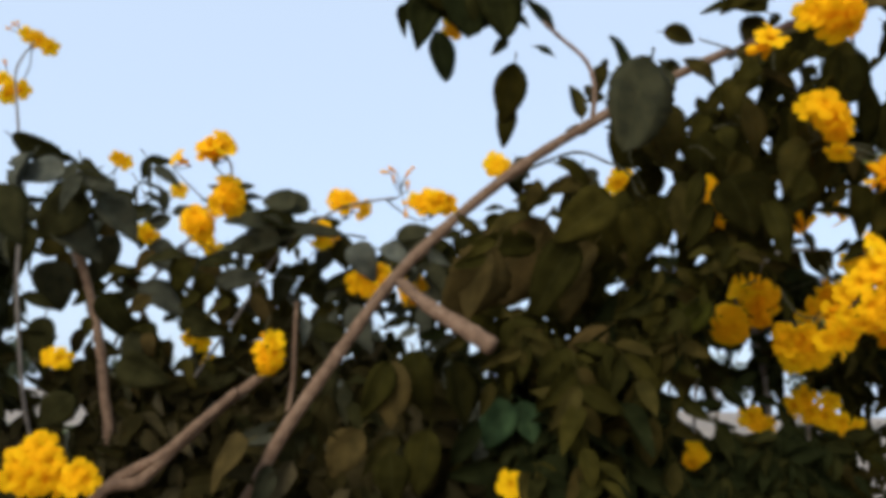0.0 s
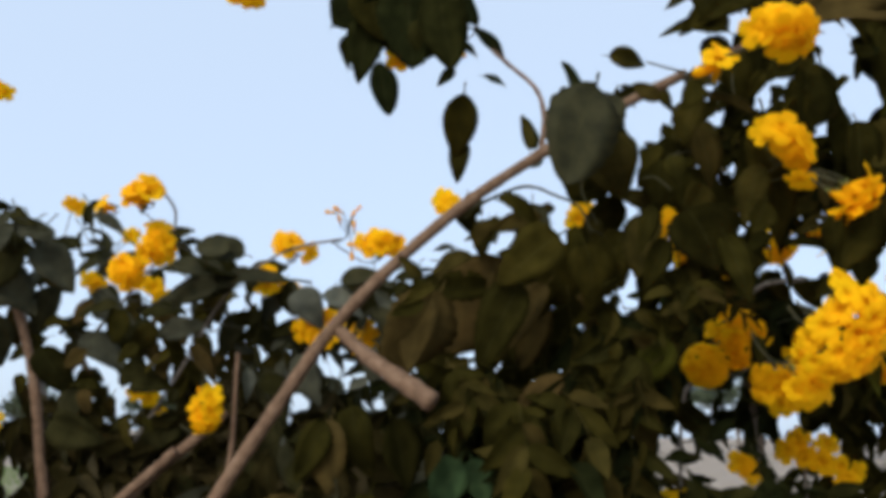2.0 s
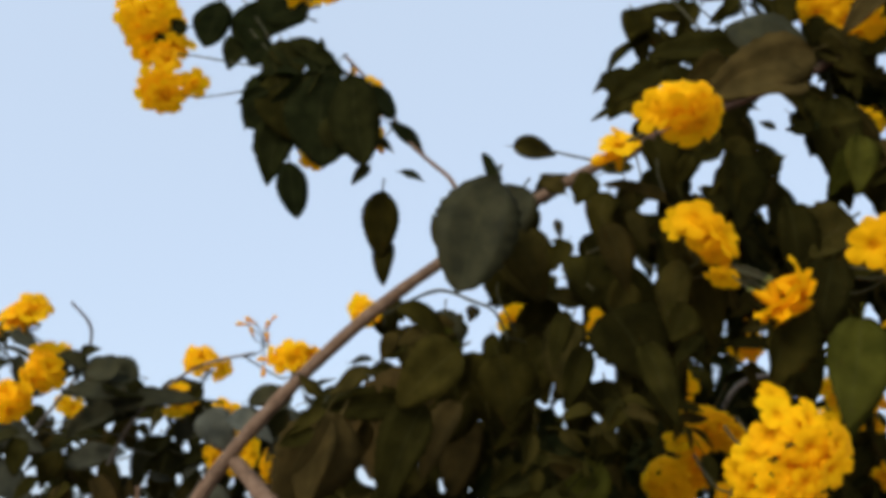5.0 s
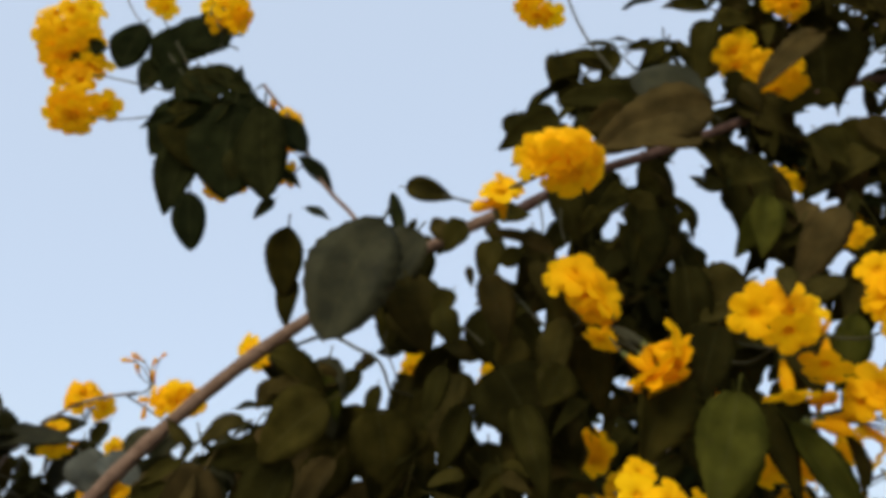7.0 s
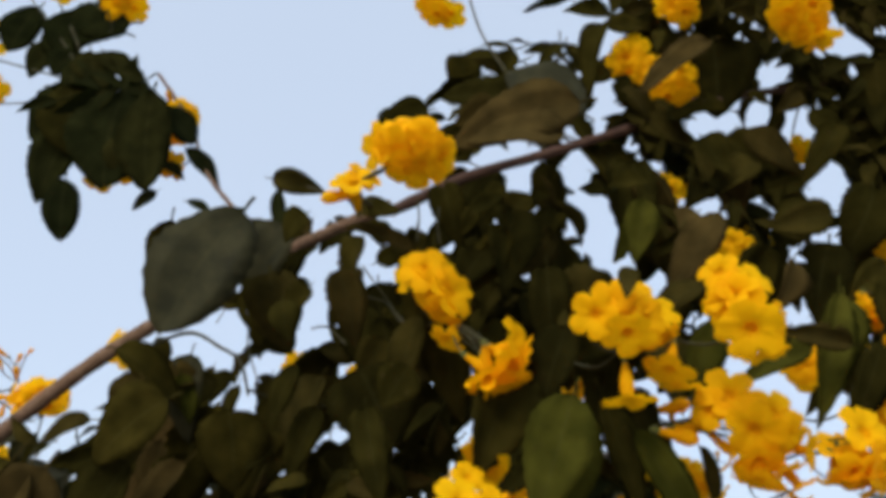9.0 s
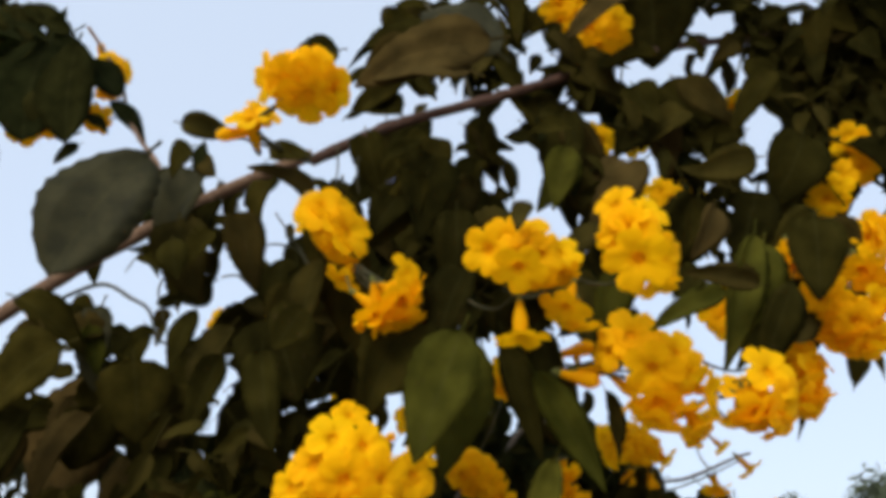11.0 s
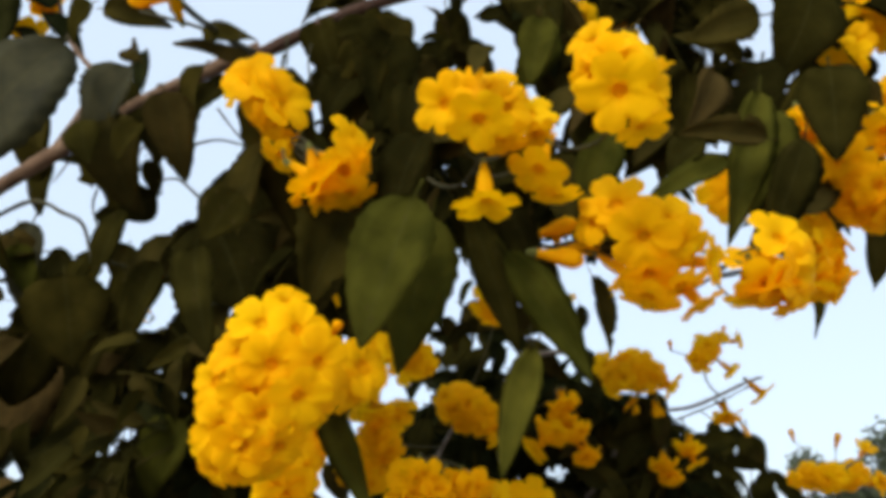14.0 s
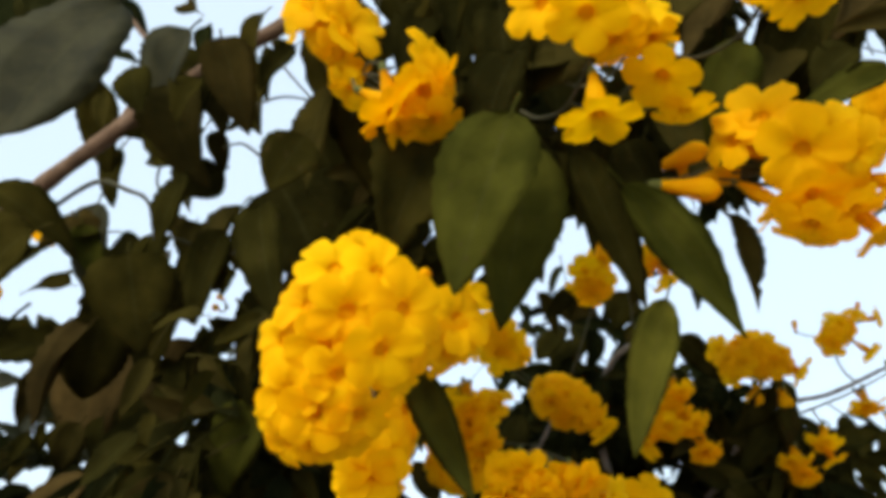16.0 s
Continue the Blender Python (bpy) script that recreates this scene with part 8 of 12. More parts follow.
head(shrub, (1.240, 1.150, 2.002), [((1.156, 1.094, 1.929), (-0.72, -0.04, -0.70), 0.0439), ((1.161, 1.082, 1.932), (-0.39, -0.78, -0.49), 0.0455), ((1.153, 1.088, 1.941), (-0.92, -0.40, 0.03), 0.0484), ((1.175, 1.106, 1.902), (-0.59, -0.05, -0.81), 0.0473), ((1.199, 1.110, 1.897), (0.22, 0.08, -0.97), 0.0432), ((1.191, 1.088, 1.904), (-0.04, -0.67, -0.74), 0.0459), ((1.235, 1.084, 1.976), (0.58, -0.58, -0.57), 0.0418), ((1.211, 1.086, 1.968), (-0.21, -0.51, -0.83), 0.0470), ((1.227, 1.106, 1.965), (0.32, 0.13, -0.94), 0.0444), ((1.145, 1.115, 1.991), (-0.47, -0.50, -0.73), 0.0469), ((1.143, 1.125, 1.991), (-0.59, 0.32, -0.74), 0.0469), ((1.152, 1.121, 1.988), (0.14, 0.01, -0.99), 0.0457), ((1.235, 1.109, 1.923), (0.75, -0.15, -0.65), 0.0430), ((1.218, 1.088, 1.926), (0.23, -0.79, -0.56), 0.0455), ((1.210, 1.110, 1.912), (-0.01, -0.12, -0.99), 0.0424), ((1.185, 1.114, 1.897), (-0.29, -0.57, -0.77), 0.0458), ((1.177, 1.122, 1.901), (-0.86, -0.02, -0.51), 0.0478), ((1.187, 1.126, 1.895), (-0.21, 0.25, -0.95), 0.0447), ((1.257, 1.121, 2.032), (0.08, -0.99, -0.14), 0.0458), ((1.268, 1.128, 2.027), (0.71, -0.54, -0.46), 0.0431), ((1.267, 1.126, 2.041), (0.66, -0.66, 0.36), 0.0475), ((1.215, 1.127, 1.885), (0.19, 0.39, -0.90), 0.0446), ((1.217, 1.115, 1.886), (0.35, -0.42, -0.84), 0.0489), ((1.206, 1.119, 1.885), (-0.44, -0.15, -0.89), 0.0447), ((1.264, 1.127, 1.946), (0.34, 0.05, -0.94), 0.0443), ((1.279, 1.108, 1.964), (0.75, -0.49, -0.45), 0.0454), ((1.252, 1.102, 1.953), (-0.01, -0.68, -0.74), 0.0422), ((1.260, 1.130, 1.900), (0.72, 0.05, -0.69), 0.0490), ((1.251, 1.109, 1.903), (0.38, -0.71, -0.60), 0.0461), ((1.239, 1.126, 1.892), (-0.05, -0.10, -0.99), 0.0476)], buds=[((1.151, 1.140, 2.029), (-0.63, -0.65, 0.42), 0.0398)])
head(shrub, (0.565, 0.955, 2.101), [((0.537, 0.919, 2.095), (-0.70, -0.68, 0.23), 0.0484), ((0.549, 0.914, 2.081), (-0.20, -0.90, -0.39), 0.0476), ((0.555, 0.914, 2.098), (0.09, -0.92, 0.39), 0.0481), ((0.582, 0.896, 2.079), (0.50, -0.84, -0.20), 0.0435), ((0.572, 0.903, 2.064), (0.10, -0.51, -0.85), 0.0454), ((0.589, 0.911, 2.070), (0.80, -0.16, -0.58), 0.0442), ((0.526, 0.920, 2.083), (-0.79, -0.50, -0.36), 0.0487), ((0.568, 0.920, 2.056), (0.00, -0.24, -0.97), 0.0527), ((0.598, 0.920, 2.067), (0.76, -0.42, -0.49), 0.0482), ((0.565, 0.920, 2.110), (0.15, -0.92, 0.36), 0.0532), ((0.556, 0.905, 2.066), (-0.24, -0.52, -0.82), 0.0473)])
head(shrub, (0.489, 1.010, 2.066), [((0.494, 0.980, 2.077), (-0.11, -0.87, 0.49), 0.0534), ((0.505, 0.990, 2.088), (0.47, -0.77, 0.43), 0.0398)], buds=[((0.462, 0.990, 2.059), (-0.98, -0.12, -0.16), 0.0489), ((0.481, 0.990, 2.070), (-0.83, -0.52, 0.22), 0.0328)])
head(shrub, (1.091, 1.000, 2.398), [((1.058, 0.971, 2.335), (0.13, 0.19, -0.97), 0.0461), ((1.059, 0.942, 2.342), (0.15, -0.62, -0.77), 0.0440), ((1.032, 0.957, 2.342), (-0.58, -0.21, -0.79), 0.0465), ((1.043, 0.958, 2.369), (-0.58, -0.81, 0.00), 0.0423), ((1.032, 0.977, 2.369), (-1.00, -0.09, 0.01), 0.0451), ((1.041, 0.970, 2.351), (-0.63, -0.35, -0.69), 0.0446), ((1.084, 0.969, 2.379), (0.51, -0.82, 0.27), 0.0421), ((1.069, 0.966, 2.364), (-0.09, -0.95, -0.30), 0.0428), ((1.088, 0.976, 2.358), (0.63, -0.58, -0.52), 0.0456), ((1.081, 0.975, 2.316), (0.24, 0.01, -0.97), 0.0440), ((1.062, 0.963, 2.324), (0.10, -0.39, -0.92), 0.0469), ((1.046, 0.968, 2.328), (-0.68, -0.18, -0.71), 0.0442), ((1.058, 0.980, 2.324), (-0.13, 0.42, -0.90), 0.0430)])
head(shrub, (0.075, 1.370, 2.416), [((0.108, 1.333, 2.441), (0.58, -0.82, 0.02), 0.0434), ((0.112, 1.351, 2.416), (0.68, -0.33, -0.65), 0.0426), ((0.124, 1.360, 2.443), (0.99, -0.10, 0.09), 0.0437), ((0.104, 1.357, 2.383), (0.19, 0.24, -0.95), 0.0433), ((0.119, 1.355, 2.395), (0.87, 0.16, -0.47), 0.0458), ((0.110, 1.339, 2.389), (0.45, -0.52, -0.73), 0.0492)], buds=[((0.059, 1.360, 2.501), (0.17, -0.83, 0.53), 0.0435)])
head(shrub, (-0.006, 1.360, 2.329), [((-0.010, 1.336, 2.274), (-0.37, 0.22, -0.90), 0.0448), ((0.006, 1.334, 2.274), (0.46, 0.10, -0.88), 0.0469), ((-0.004, 1.321, 2.275), (-0.06, -0.56, -0.83), 0.0487), ((0.036, 1.330, 2.296), (0.37, -0.49, -0.79), 0.0426), ((0.033, 1.338, 2.294), (0.01, 0.24, -0.97), 0.0458), ((0.040, 1.337, 2.298), (0.76, 0.22, -0.61), 0.0487)])
head(shrub, (0.081, 1.360, 2.333), [((0.104, 1.332, 2.311), (-0.13, -0.45, -0.88), 0.0463), ((0.108, 1.342, 2.311), (0.15, 0.33, -0.93), 0.0428), ((0.114, 1.334, 2.313), (0.66, -0.28, -0.69), 0.0478)], buds=[((0.127, 1.335, 2.286), (0.35, -0.01, -0.94), 0.0357)])
head(shrub, (0.014, 1.140, 2.546), [((0.081, 1.091, 2.472), (0.77, -0.56, -0.32), 0.0459), ((0.075, 1.103, 2.460), (0.48, -0.00, -0.88), 0.0415), ((0.084, 1.108, 2.474), (0.94, 0.26, -0.23), 0.0419), ((0.059, 1.117, 2.493), (0.98, -0.16, -0.07), 0.0484), ((0.055, 1.114, 2.500), (0.64, -0.43, 0.64), 0.0434), ((0.054, 1.109, 2.493), (0.52, -0.85, -0.07), 0.0469)])
head(left_shrub, (-0.468, 1.290, 1.941), [((-0.434, 1.241, 1.960), (0.60, -0.67, 0.45), 0.0436), ((-0.449, 1.255, 1.976), (0.10, -0.24, 0.97), 0.0472), ((-0.459, 1.236, 1.962), (-0.22, -0.84, 0.49), 0.0440), ((-0.470, 1.252, 1.959), (-0.23, -0.97, 0.12), 0.0477), ((-0.469, 1.255, 1.965), (-0.19, -0.53, 0.83), 0.0455), ((-0.475, 1.256, 1.961), (-0.84, -0.43, 0.32), 0.0479), ((-0.433, 1.250, 1.977), (0.74, -0.52, 0.43), 0.0507)])
head(left_shrub, (-0.554, 1.300, 1.935), [((-0.537, 1.270, 1.949), (-0.60, -0.72, 0.36), 0.0395)], buds=[((-0.519, 1.280, 1.944), (0.89, -0.33, 0.31), 0.0298)])
head(left_shrub, (-0.449, 1.330, 1.868), [((-0.438, 1.294, 1.887), (0.28, -0.90, 0.34), 0.0427), ((-0.447, 1.298, 1.891), (-0.44, -0.61, 0.66), 0.0451), ((-0.447, 1.294, 1.882), (-0.42, -0.90, -0.12), 0.0486), ((-0.419, 1.297, 1.879), (0.97, -0.09, 0.24), 0.0494), ((-0.424, 1.290, 1.880), (0.52, -0.79, 0.34), 0.0414), ((-0.422, 1.293, 1.873), (0.73, -0.53, -0.43), 0.0442), ((-0.440, 1.300, 1.910), (0.32, -0.76, 0.57), 0.0479), ((-0.461, 1.300, 1.856), (-0.54, -0.67, -0.51), 0.0493), ((-0.426, 1.310, 1.858), (0.63, -0.31, -0.71), 0.0457)])
head(left_shrub, (-0.513, 1.350, 1.806), [((-0.501, 1.317, 1.846), (0.14, -0.54, 0.83), 0.0471), ((-0.503, 1.312, 1.838), (-0.05, -0.99, 0.15), 0.0460), ((-0.494, 1.316, 1.839), (0.71, -0.66, 0.24), 0.0469), ((-0.488, 1.309, 1.815), (0.49, -0.80, -0.35), 0.0471), ((-0.491, 1.314, 1.809), (0.18, -0.29, -0.94), 0.0459), ((-0.485, 1.316, 1.813), (0.86, -0.07, -0.51), 0.0461), ((-0.520, 1.320, 1.831), (-0.59, -0.79, -0.15), 0.0479), ((-0.478, 1.320, 1.825), (0.89, -0.45, 0.01), 0.0438)])
head(left_shrub, (-0.232, 1.480, 1.888), [((-0.232, 1.458, 1.930), (0.12, -0.56, 0.82), 0.0441), ((-0.245, 1.457, 1.924), (-0.64, -0.61, 0.47), 0.0469), ((-0.234, 1.450, 1.918), (0.02, -0.99, 0.11), 0.0465), ((-0.220, 1.450, 1.930), (0.56, -0.69, 0.46), 0.0512), ((-0.185, 1.455, 1.902), (0.71, -0.40, -0.58), 0.0377), ((-0.263, 1.460, 1.932), (-0.76, -0.64, 0.11), 0.0404)], buds=[((-0.197, 1.460, 1.883), (0.55, -0.22, -0.81), 0.0266), ((-0.183, 1.460, 1.926), (0.82, -0.50, 0.26), 0.0268)])
head(left_shrub, (-0.291, 1.530, 1.841), [((-0.289, 1.490, 1.874), (0.02, -0.87, 0.50), 0.0476), ((-0.279, 1.490, 1.839), (0.36, -0.45, -0.82), 0.0495)], buds=[((-0.247, 1.500, 1.852), (0.88, -0.46, 0.16), 0.0295)])
head(left_shrub, (-0.108, 1.450, 1.947), [], buds=[((-0.134, 1.410, 1.988), (-0.76, -0.53, 0.38), 0.0284), ((-0.150, 1.410, 1.980), (-0.90, -0.44, 0.07), 0.0262), ((-0.122, 1.410, 1.970), (-0.01, -0.73, 0.68), 0.0239), ((-0.089, 1.410, 1.981), (0.55, -0.52, 0.65), 0.0240), ((-0.093, 1.410, 1.958), (-0.02, -0.73, 0.68), 0.0282), ((-0.092, 1.410, 1.880), (0.10, -0.22, -0.97), 0.0277), ((-0.081, 1.420, 1.995), (0.67, -0.48, 0.56), 0.0198)])
head(left_shrub, (-0.040, 1.430, 1.884), [((-0.058, 1.397, 1.914), (-0.45, -0.67, 0.59), 0.0454), ((-0.062, 1.397, 1.901), (-0.72, -0.66, -0.20), 0.0416), ((-0.051, 1.392, 1.904), (0.02, -1.00, -0.01), 0.0458), ((-0.031, 1.380, 1.907), (-0.10, -0.98, -0.19), 0.0467), ((-0.030, 1.388, 1.896), (-0.07, -0.49, -0.87), 0.0467), ((-0.018, 1.386, 1.903), (0.63, -0.64, -0.44), 0.0446), ((-0.001, 1.396, 1.904), (0.86, -0.45, -0.25), 0.0474), ((-0.003, 1.396, 1.912), (0.69, -0.45, 0.57), 0.0420), ((-0.006, 1.391, 1.907), (0.28, -0.96, 0.06), 0.0486), ((-0.036, 1.400, 1.926), (0.13, -0.77, 0.62), 0.0469), ((-0.078, 1.400, 1.916), (-0.80, -0.60, 0.02), 0.0384)], buds=[((-0.099, 1.400, 1.909), (-0.91, -0.42, -0.00), 0.0298)])
head(left_shrub, (-0.180, 1.530, 1.759), [((-0.175, 1.498, 1.785), (-0.46, -0.46, 0.76), 0.0494), ((-0.174, 1.492, 1.777), (-0.34, -0.94, 0.08), 0.0425), ((-0.166, 1.494, 1.783), (0.30, -0.76, 0.58), 0.0424), ((-0.216, 1.500, 1.745), (-0.71, -0.59, -0.39), 0.0443), ((-0.161, 1.500, 1.766), (0.83, -0.47, -0.32), 0.0444)])
head(left_shrub, (-0.075, 1.500, 1.711), [((-0.076, 1.461, 1.751), (-0.28, -0.81, 0.52), 0.0447), ((-0.071, 1.459, 1.740), (0.06, -0.97, -0.22), 0.0436), ((-0.064, 1.462, 1.749), (0.55, -0.73, 0.41), 0.0446), ((-0.065, 1.457, 1.719), (0.60, -0.75, -0.29), 0.0427), ((-0.076, 1.456, 1.716), (-0.19, -0.80, -0.58), 0.0454), ((-0.069, 1.464, 1.711), (0.34, -0.24, -0.91), 0.0469), ((-0.051, 1.460, 1.729), (0.77, -0.63, 0.03), 0.0512), ((-0.087, 1.460, 1.730), (-0.60, -0.79, -0.08), 0.0513)])
head(left_shrub, (-0.377, 1.460, 1.547), [((-0.351, 1.420, 1.611), (0.39, -0.77, 0.51), 0.0448), ((-0.362, 1.415, 1.573), (-0.18, -0.91, 0.38), 0.0415), ((-0.367, 1.417, 1.566), (-0.68, -0.69, -0.25), 0.0481), ((-0.359, 1.415, 1.565), (0.11, -0.91, -0.41), 0.0450), ((-0.343, 1.410, 1.582), (0.80, -0.59, 0.08), 0.0501), ((-0.354, 1.420, 1.553), (0.46, -0.49, -0.74), 0.0522), ((-0.380, 1.420, 1.596), (-0.58, -0.68, 0.45), 0.0365)], buds=[((-0.378, 1.430, 1.626), (0.00, -0.56, 0.83), 0.0309)])
head(rear_shrub, (0.859, 1.650, 1.997), [((0.853, 1.589, 1.950), (0.28, -0.62, -0.73), 0.0461), ((0.829, 1.578, 1.970), (-0.33, -0.91, -0.24), 0.0437), ((0.822, 1.601, 1.947), (-0.50, -0.32, -0.81), 0.0487), ((0.841, 1.604, 1.938), (0.19, -0.29, -0.94), 0.0459), ((0.850, 1.607, 1.944), (0.86, -0.08, -0.50), 0.0428), ((0.845, 1.597, 1.946), (0.47, -0.81, -0.35), 0.0465)])
head(rear_shrub, (0.910, 1.680, 2.018), [((0.853, 1.635, 2.034), (-0.85, -0.39, 0.35), 0.0487), ((0.861, 1.625, 2.006), (-0.63, -0.66, -0.41), 0.0425), ((0.876, 1.614, 2.031), (-0.23, -0.94, 0.27), 0.0466), ((0.939, 1.612, 2.005), (0.65, -0.73, -0.23), 0.0431), ((0.932, 1.623, 1.988), (0.39, -0.27, -0.88), 0.0448), ((0.947, 1.632, 2.002), (0.94, 0.05, -0.33), 0.0473), ((0.962, 1.620, 1.966), (0.47, -0.13, -0.87), 0.0525)])
head(rear_shrub, (0.789, 1.800, 1.862), [((0.757, 1.746, 1.832), (-0.60, -0.74, 0.30), 0.0451), ((0.747, 1.761, 1.807), (-0.87, -0.33, -0.37), 0.0467), ((0.771, 1.741, 1.805), (-0.23, -0.87, -0.44), 0.0469), ((0.792, 1.749, 1.830), (0.15, -0.99, 0.05), 0.0468), ((0.790, 1.761, 1.853), (0.10, -0.60, 0.79), 0.0462), ((0.769, 1.757, 1.839), (-0.59, -0.73, 0.34), 0.0472), ((0.823, 1.733, 1.796), (0.24, -0.88, -0.42), 0.0442), ((0.797, 1.729, 1.814), (-0.32, -0.95, -0.03), 0.0450), ((0.780, 1.747, 1.794), (-0.67, -0.57, -0.48), 0.0490), ((0.806, 1.750, 1.776), (-0.11, -0.50, -0.86), 0.0430), ((0.821, 1.745, 1.770), (0.04, -0.62, -0.78), 0.0415), ((0.850, 1.755, 1.781), (0.78, -0.38, -0.50), 0.0485), ((0.833, 1.733, 1.797), (0.34, -0.94, -0.07), 0.0496), ((0.823, 1.751, 1.813), (0.41, -0.89, -0.18), 0.0436), ((0.831, 1.761, 1.828), (0.74, -0.49, 0.47), 0.0430), ((0.813, 1.753, 1.830), (-0.01, -0.85, 0.53), 0.0464), ((0.857, 1.760, 1.761), (0.56, -0.37, -0.74), 0.0499), ((0.795, 1.757, 1.781), (0.06, -0.59, -0.81), 0.0482), ((0.785, 1.760, 1.783), (-0.71, -0.37, -0.60), 0.0431), ((0.791, 1.768, 1.779), (-0.21, 0.19, -0.96), 0.0487)])
head(rear_shrub, (0.702, 1.750, 1.905), [((0.713, 1.700, 1.878), (-0.67, -0.74, -0.05), 0.0517), ((0.730, 1.700, 1.870), (0.64, -0.46, -0.62), 0.0412)], buds=[((0.683, 1.710, 1.890), (-0.92, -0.39, 0.07), 0.0313)])
head(rear_shrub, (0.975, 1.790, 1.850), [((0.980, 1.741, 1.807), (0.46, 0.21, -0.86), 0.0481), ((0.979, 1.722, 1.811), (0.43, -0.60, -0.67), 0.0480), ((0.963, 1.731, 1.805), (-0.26, -0.21, -0.94), 0.0489), ((0.998, 1.741, 1.758), (0.57, 0.16, -0.80), 0.0464), ((0.995, 1.720, 1.762), (0.44, -0.64, -0.63), 0.0460), ((0.979, 1.733, 1.753), (-0.17, -0.18, -0.97), 0.0430), ((0.950, 1.719, 1.757), (-0.25, -0.73, -0.64), 0.0491), ((0.929, 1.734, 1.766), (-0.89, -0.28, -0.35), 0.0489), ((0.945, 1.744, 1.747), (-0.38, 0.04, -0.93), 0.0416), ((1.016, 1.751, 1.723), (0.68, -0.22, -0.70), 0.0441), ((1.007, 1.747, 1.721), (-0.07, -0.56, -0.83), 0.0425), ((1.009, 1.756, 1.720), (0.05, 0.26, -0.96), 0.0426), ((0.916, 1.750, 1.735), (-0.75, -0.28, -0.60), 0.0512), ((0.965, 1.736, 1.782), (-0.35, -0.70, -0.63), 0.0493), ((0.965, 1.749, 1.777), (-0.33, 0.08, -0.94), 0.0457), ((0.977, 1.742, 1.778), (0.38, -0.36, -0.85), 0.0446)])
head(rear_shrub, (1.129, 1.830, 1.870), [((1.090, 1.765, 1.871), (-0.36, -0.93, 0.00), 0.0483), ((1.072, 1.786, 1.885), (-0.85, -0.37, 0.37), 0.0476), ((1.074, 1.785, 1.853), (-0.80, -0.39, -0.46), 0.0419), ((1.108, 1.770, 1.880), (-0.41, -0.91, -0.11), 0.0486), ((1.134, 1.771, 1.905), (0.21, -0.87, 0.45), 0.0455), ((1.102, 1.785, 1.913), (-0.54, -0.55, 0.63), 0.0468), ((1.152, 1.777, 1.896), (0.27, -0.72, 0.63), 0.0467), ((1.145, 1.767, 1.867), (0.08, -0.99, -0.13), 0.0475), ((1.172, 1.782, 1.872), (0.81, -0.59, 0.00), 0.0459), ((1.121, 1.784, 1.855), (-0.18, -0.35, -0.92), 0.0429), ((1.132, 1.767, 1.871), (0.17, -0.90, -0.40), 0.0496), ((1.107, 1.773, 1.874), (-0.64, -0.70, -0.31), 0.0415), ((1.101, 1.789, 1.910), (-0.37, -0.61, 0.70), 0.0487), ((1.092, 1.794, 1.902), (-0.95, -0.26, 0.20), 0.0433), ((1.100, 1.784, 1.897), (-0.47, -0.88, -0.09), 0.0418), ((1.189, 1.790, 1.857), (0.72, -0.36, -0.59), 0.0526), ((1.061, 1.790, 1.900), (-0.84, -0.53, 0.14), 0.0488)], buds=[((1.111, 1.781, 1.807), (0.00, -0.41, -0.91), 0.0441), ((1.099, 1.791, 1.810), (-0.62, 0.14, -0.78), 0.0452), ((1.114, 1.797, 1.808), (0.16, 0.41, -0.90), 0.0449), ((1.166, 1.796, 1.806), (0.56, -0.01, -0.83), 0.0424), ((1.150, 1.793, 1.803), (-0.24, -0.20, -0.95), 0.0492), ((1.155, 1.808, 1.806), (-0.02, 0.59, -0.81), 0.0418)])
head(rear_shrub, (1.264, 1.820, 1.926), [((1.270, 1.790, 1.941), (0.11, -0.91, 0.40), 0.0517), ((1.242, 1.797, 1.910), (-0.99, -0.11, -0.03), 0.0442), ((1.246, 1.793, 1.904), (-0.59, -0.45, -0.67), 0.0474), ((1.246, 1.790, 1.911), (-0.57, -0.82, 0.08), 0.0414), ((1.297, 1.790, 1.955), (0.07, -0.83, 0.56), 0.0384), ((1.334, 1.790, 1.948), (0.79, -0.61, 0.02), 0.0361), ((1.307, 1.790, 1.885), (0.53, -0.39, -0.75), 0.0420), ((1.281, 1.790, 1.919), (0.63, -0.61, -0.48), 0.0402)], buds=[((1.247, 1.800, 1.938), (-0.54, -0.67, 0.50), 0.0271), ((1.198, 1.800, 1.949), (-0.28, -0.74, 0.61), 0.0295), ((1.310, 1.800, 1.979), (-0.05, -0.66, 0.75), 0.0252)])
head(rear_shrub, (1.373, 1.870, 1.876), [((1.390, 1.860, 1.855), (0.68, -0.03, -0.73), 0.0529)])
head(rear_shrub, (1.313, 1.880, 1.841), [((1.315, 1.878, 1.811), (0.08, 0.45, -0.89), 0.0470), ((1.324, 1.867, 1.813), (0.58, -0.21, -0.79), 0.0466), ((1.310, 1.865, 1.811), (-0.23, -0.33, -0.92), 0.0481)], buds=[((1.355, 1.880, 1.779), (0.40, 0.01, -0.92), 0.0342)])
head(rear_shrub, (1.235, 1.860, 1.787), [((1.226, 1.849, 1.745), (0.03, 0.31, -0.95), 0.0447), ((1.225, 1.832, 1.747), (0.00, -0.52, -0.86), 0.0465), ((1.211, 1.841, 1.750), (-0.68, -0.06, -0.73), 0.0416), ((1.234, 1.850, 1.722), (0.35, -0.22, -0.91), 0.0439)])
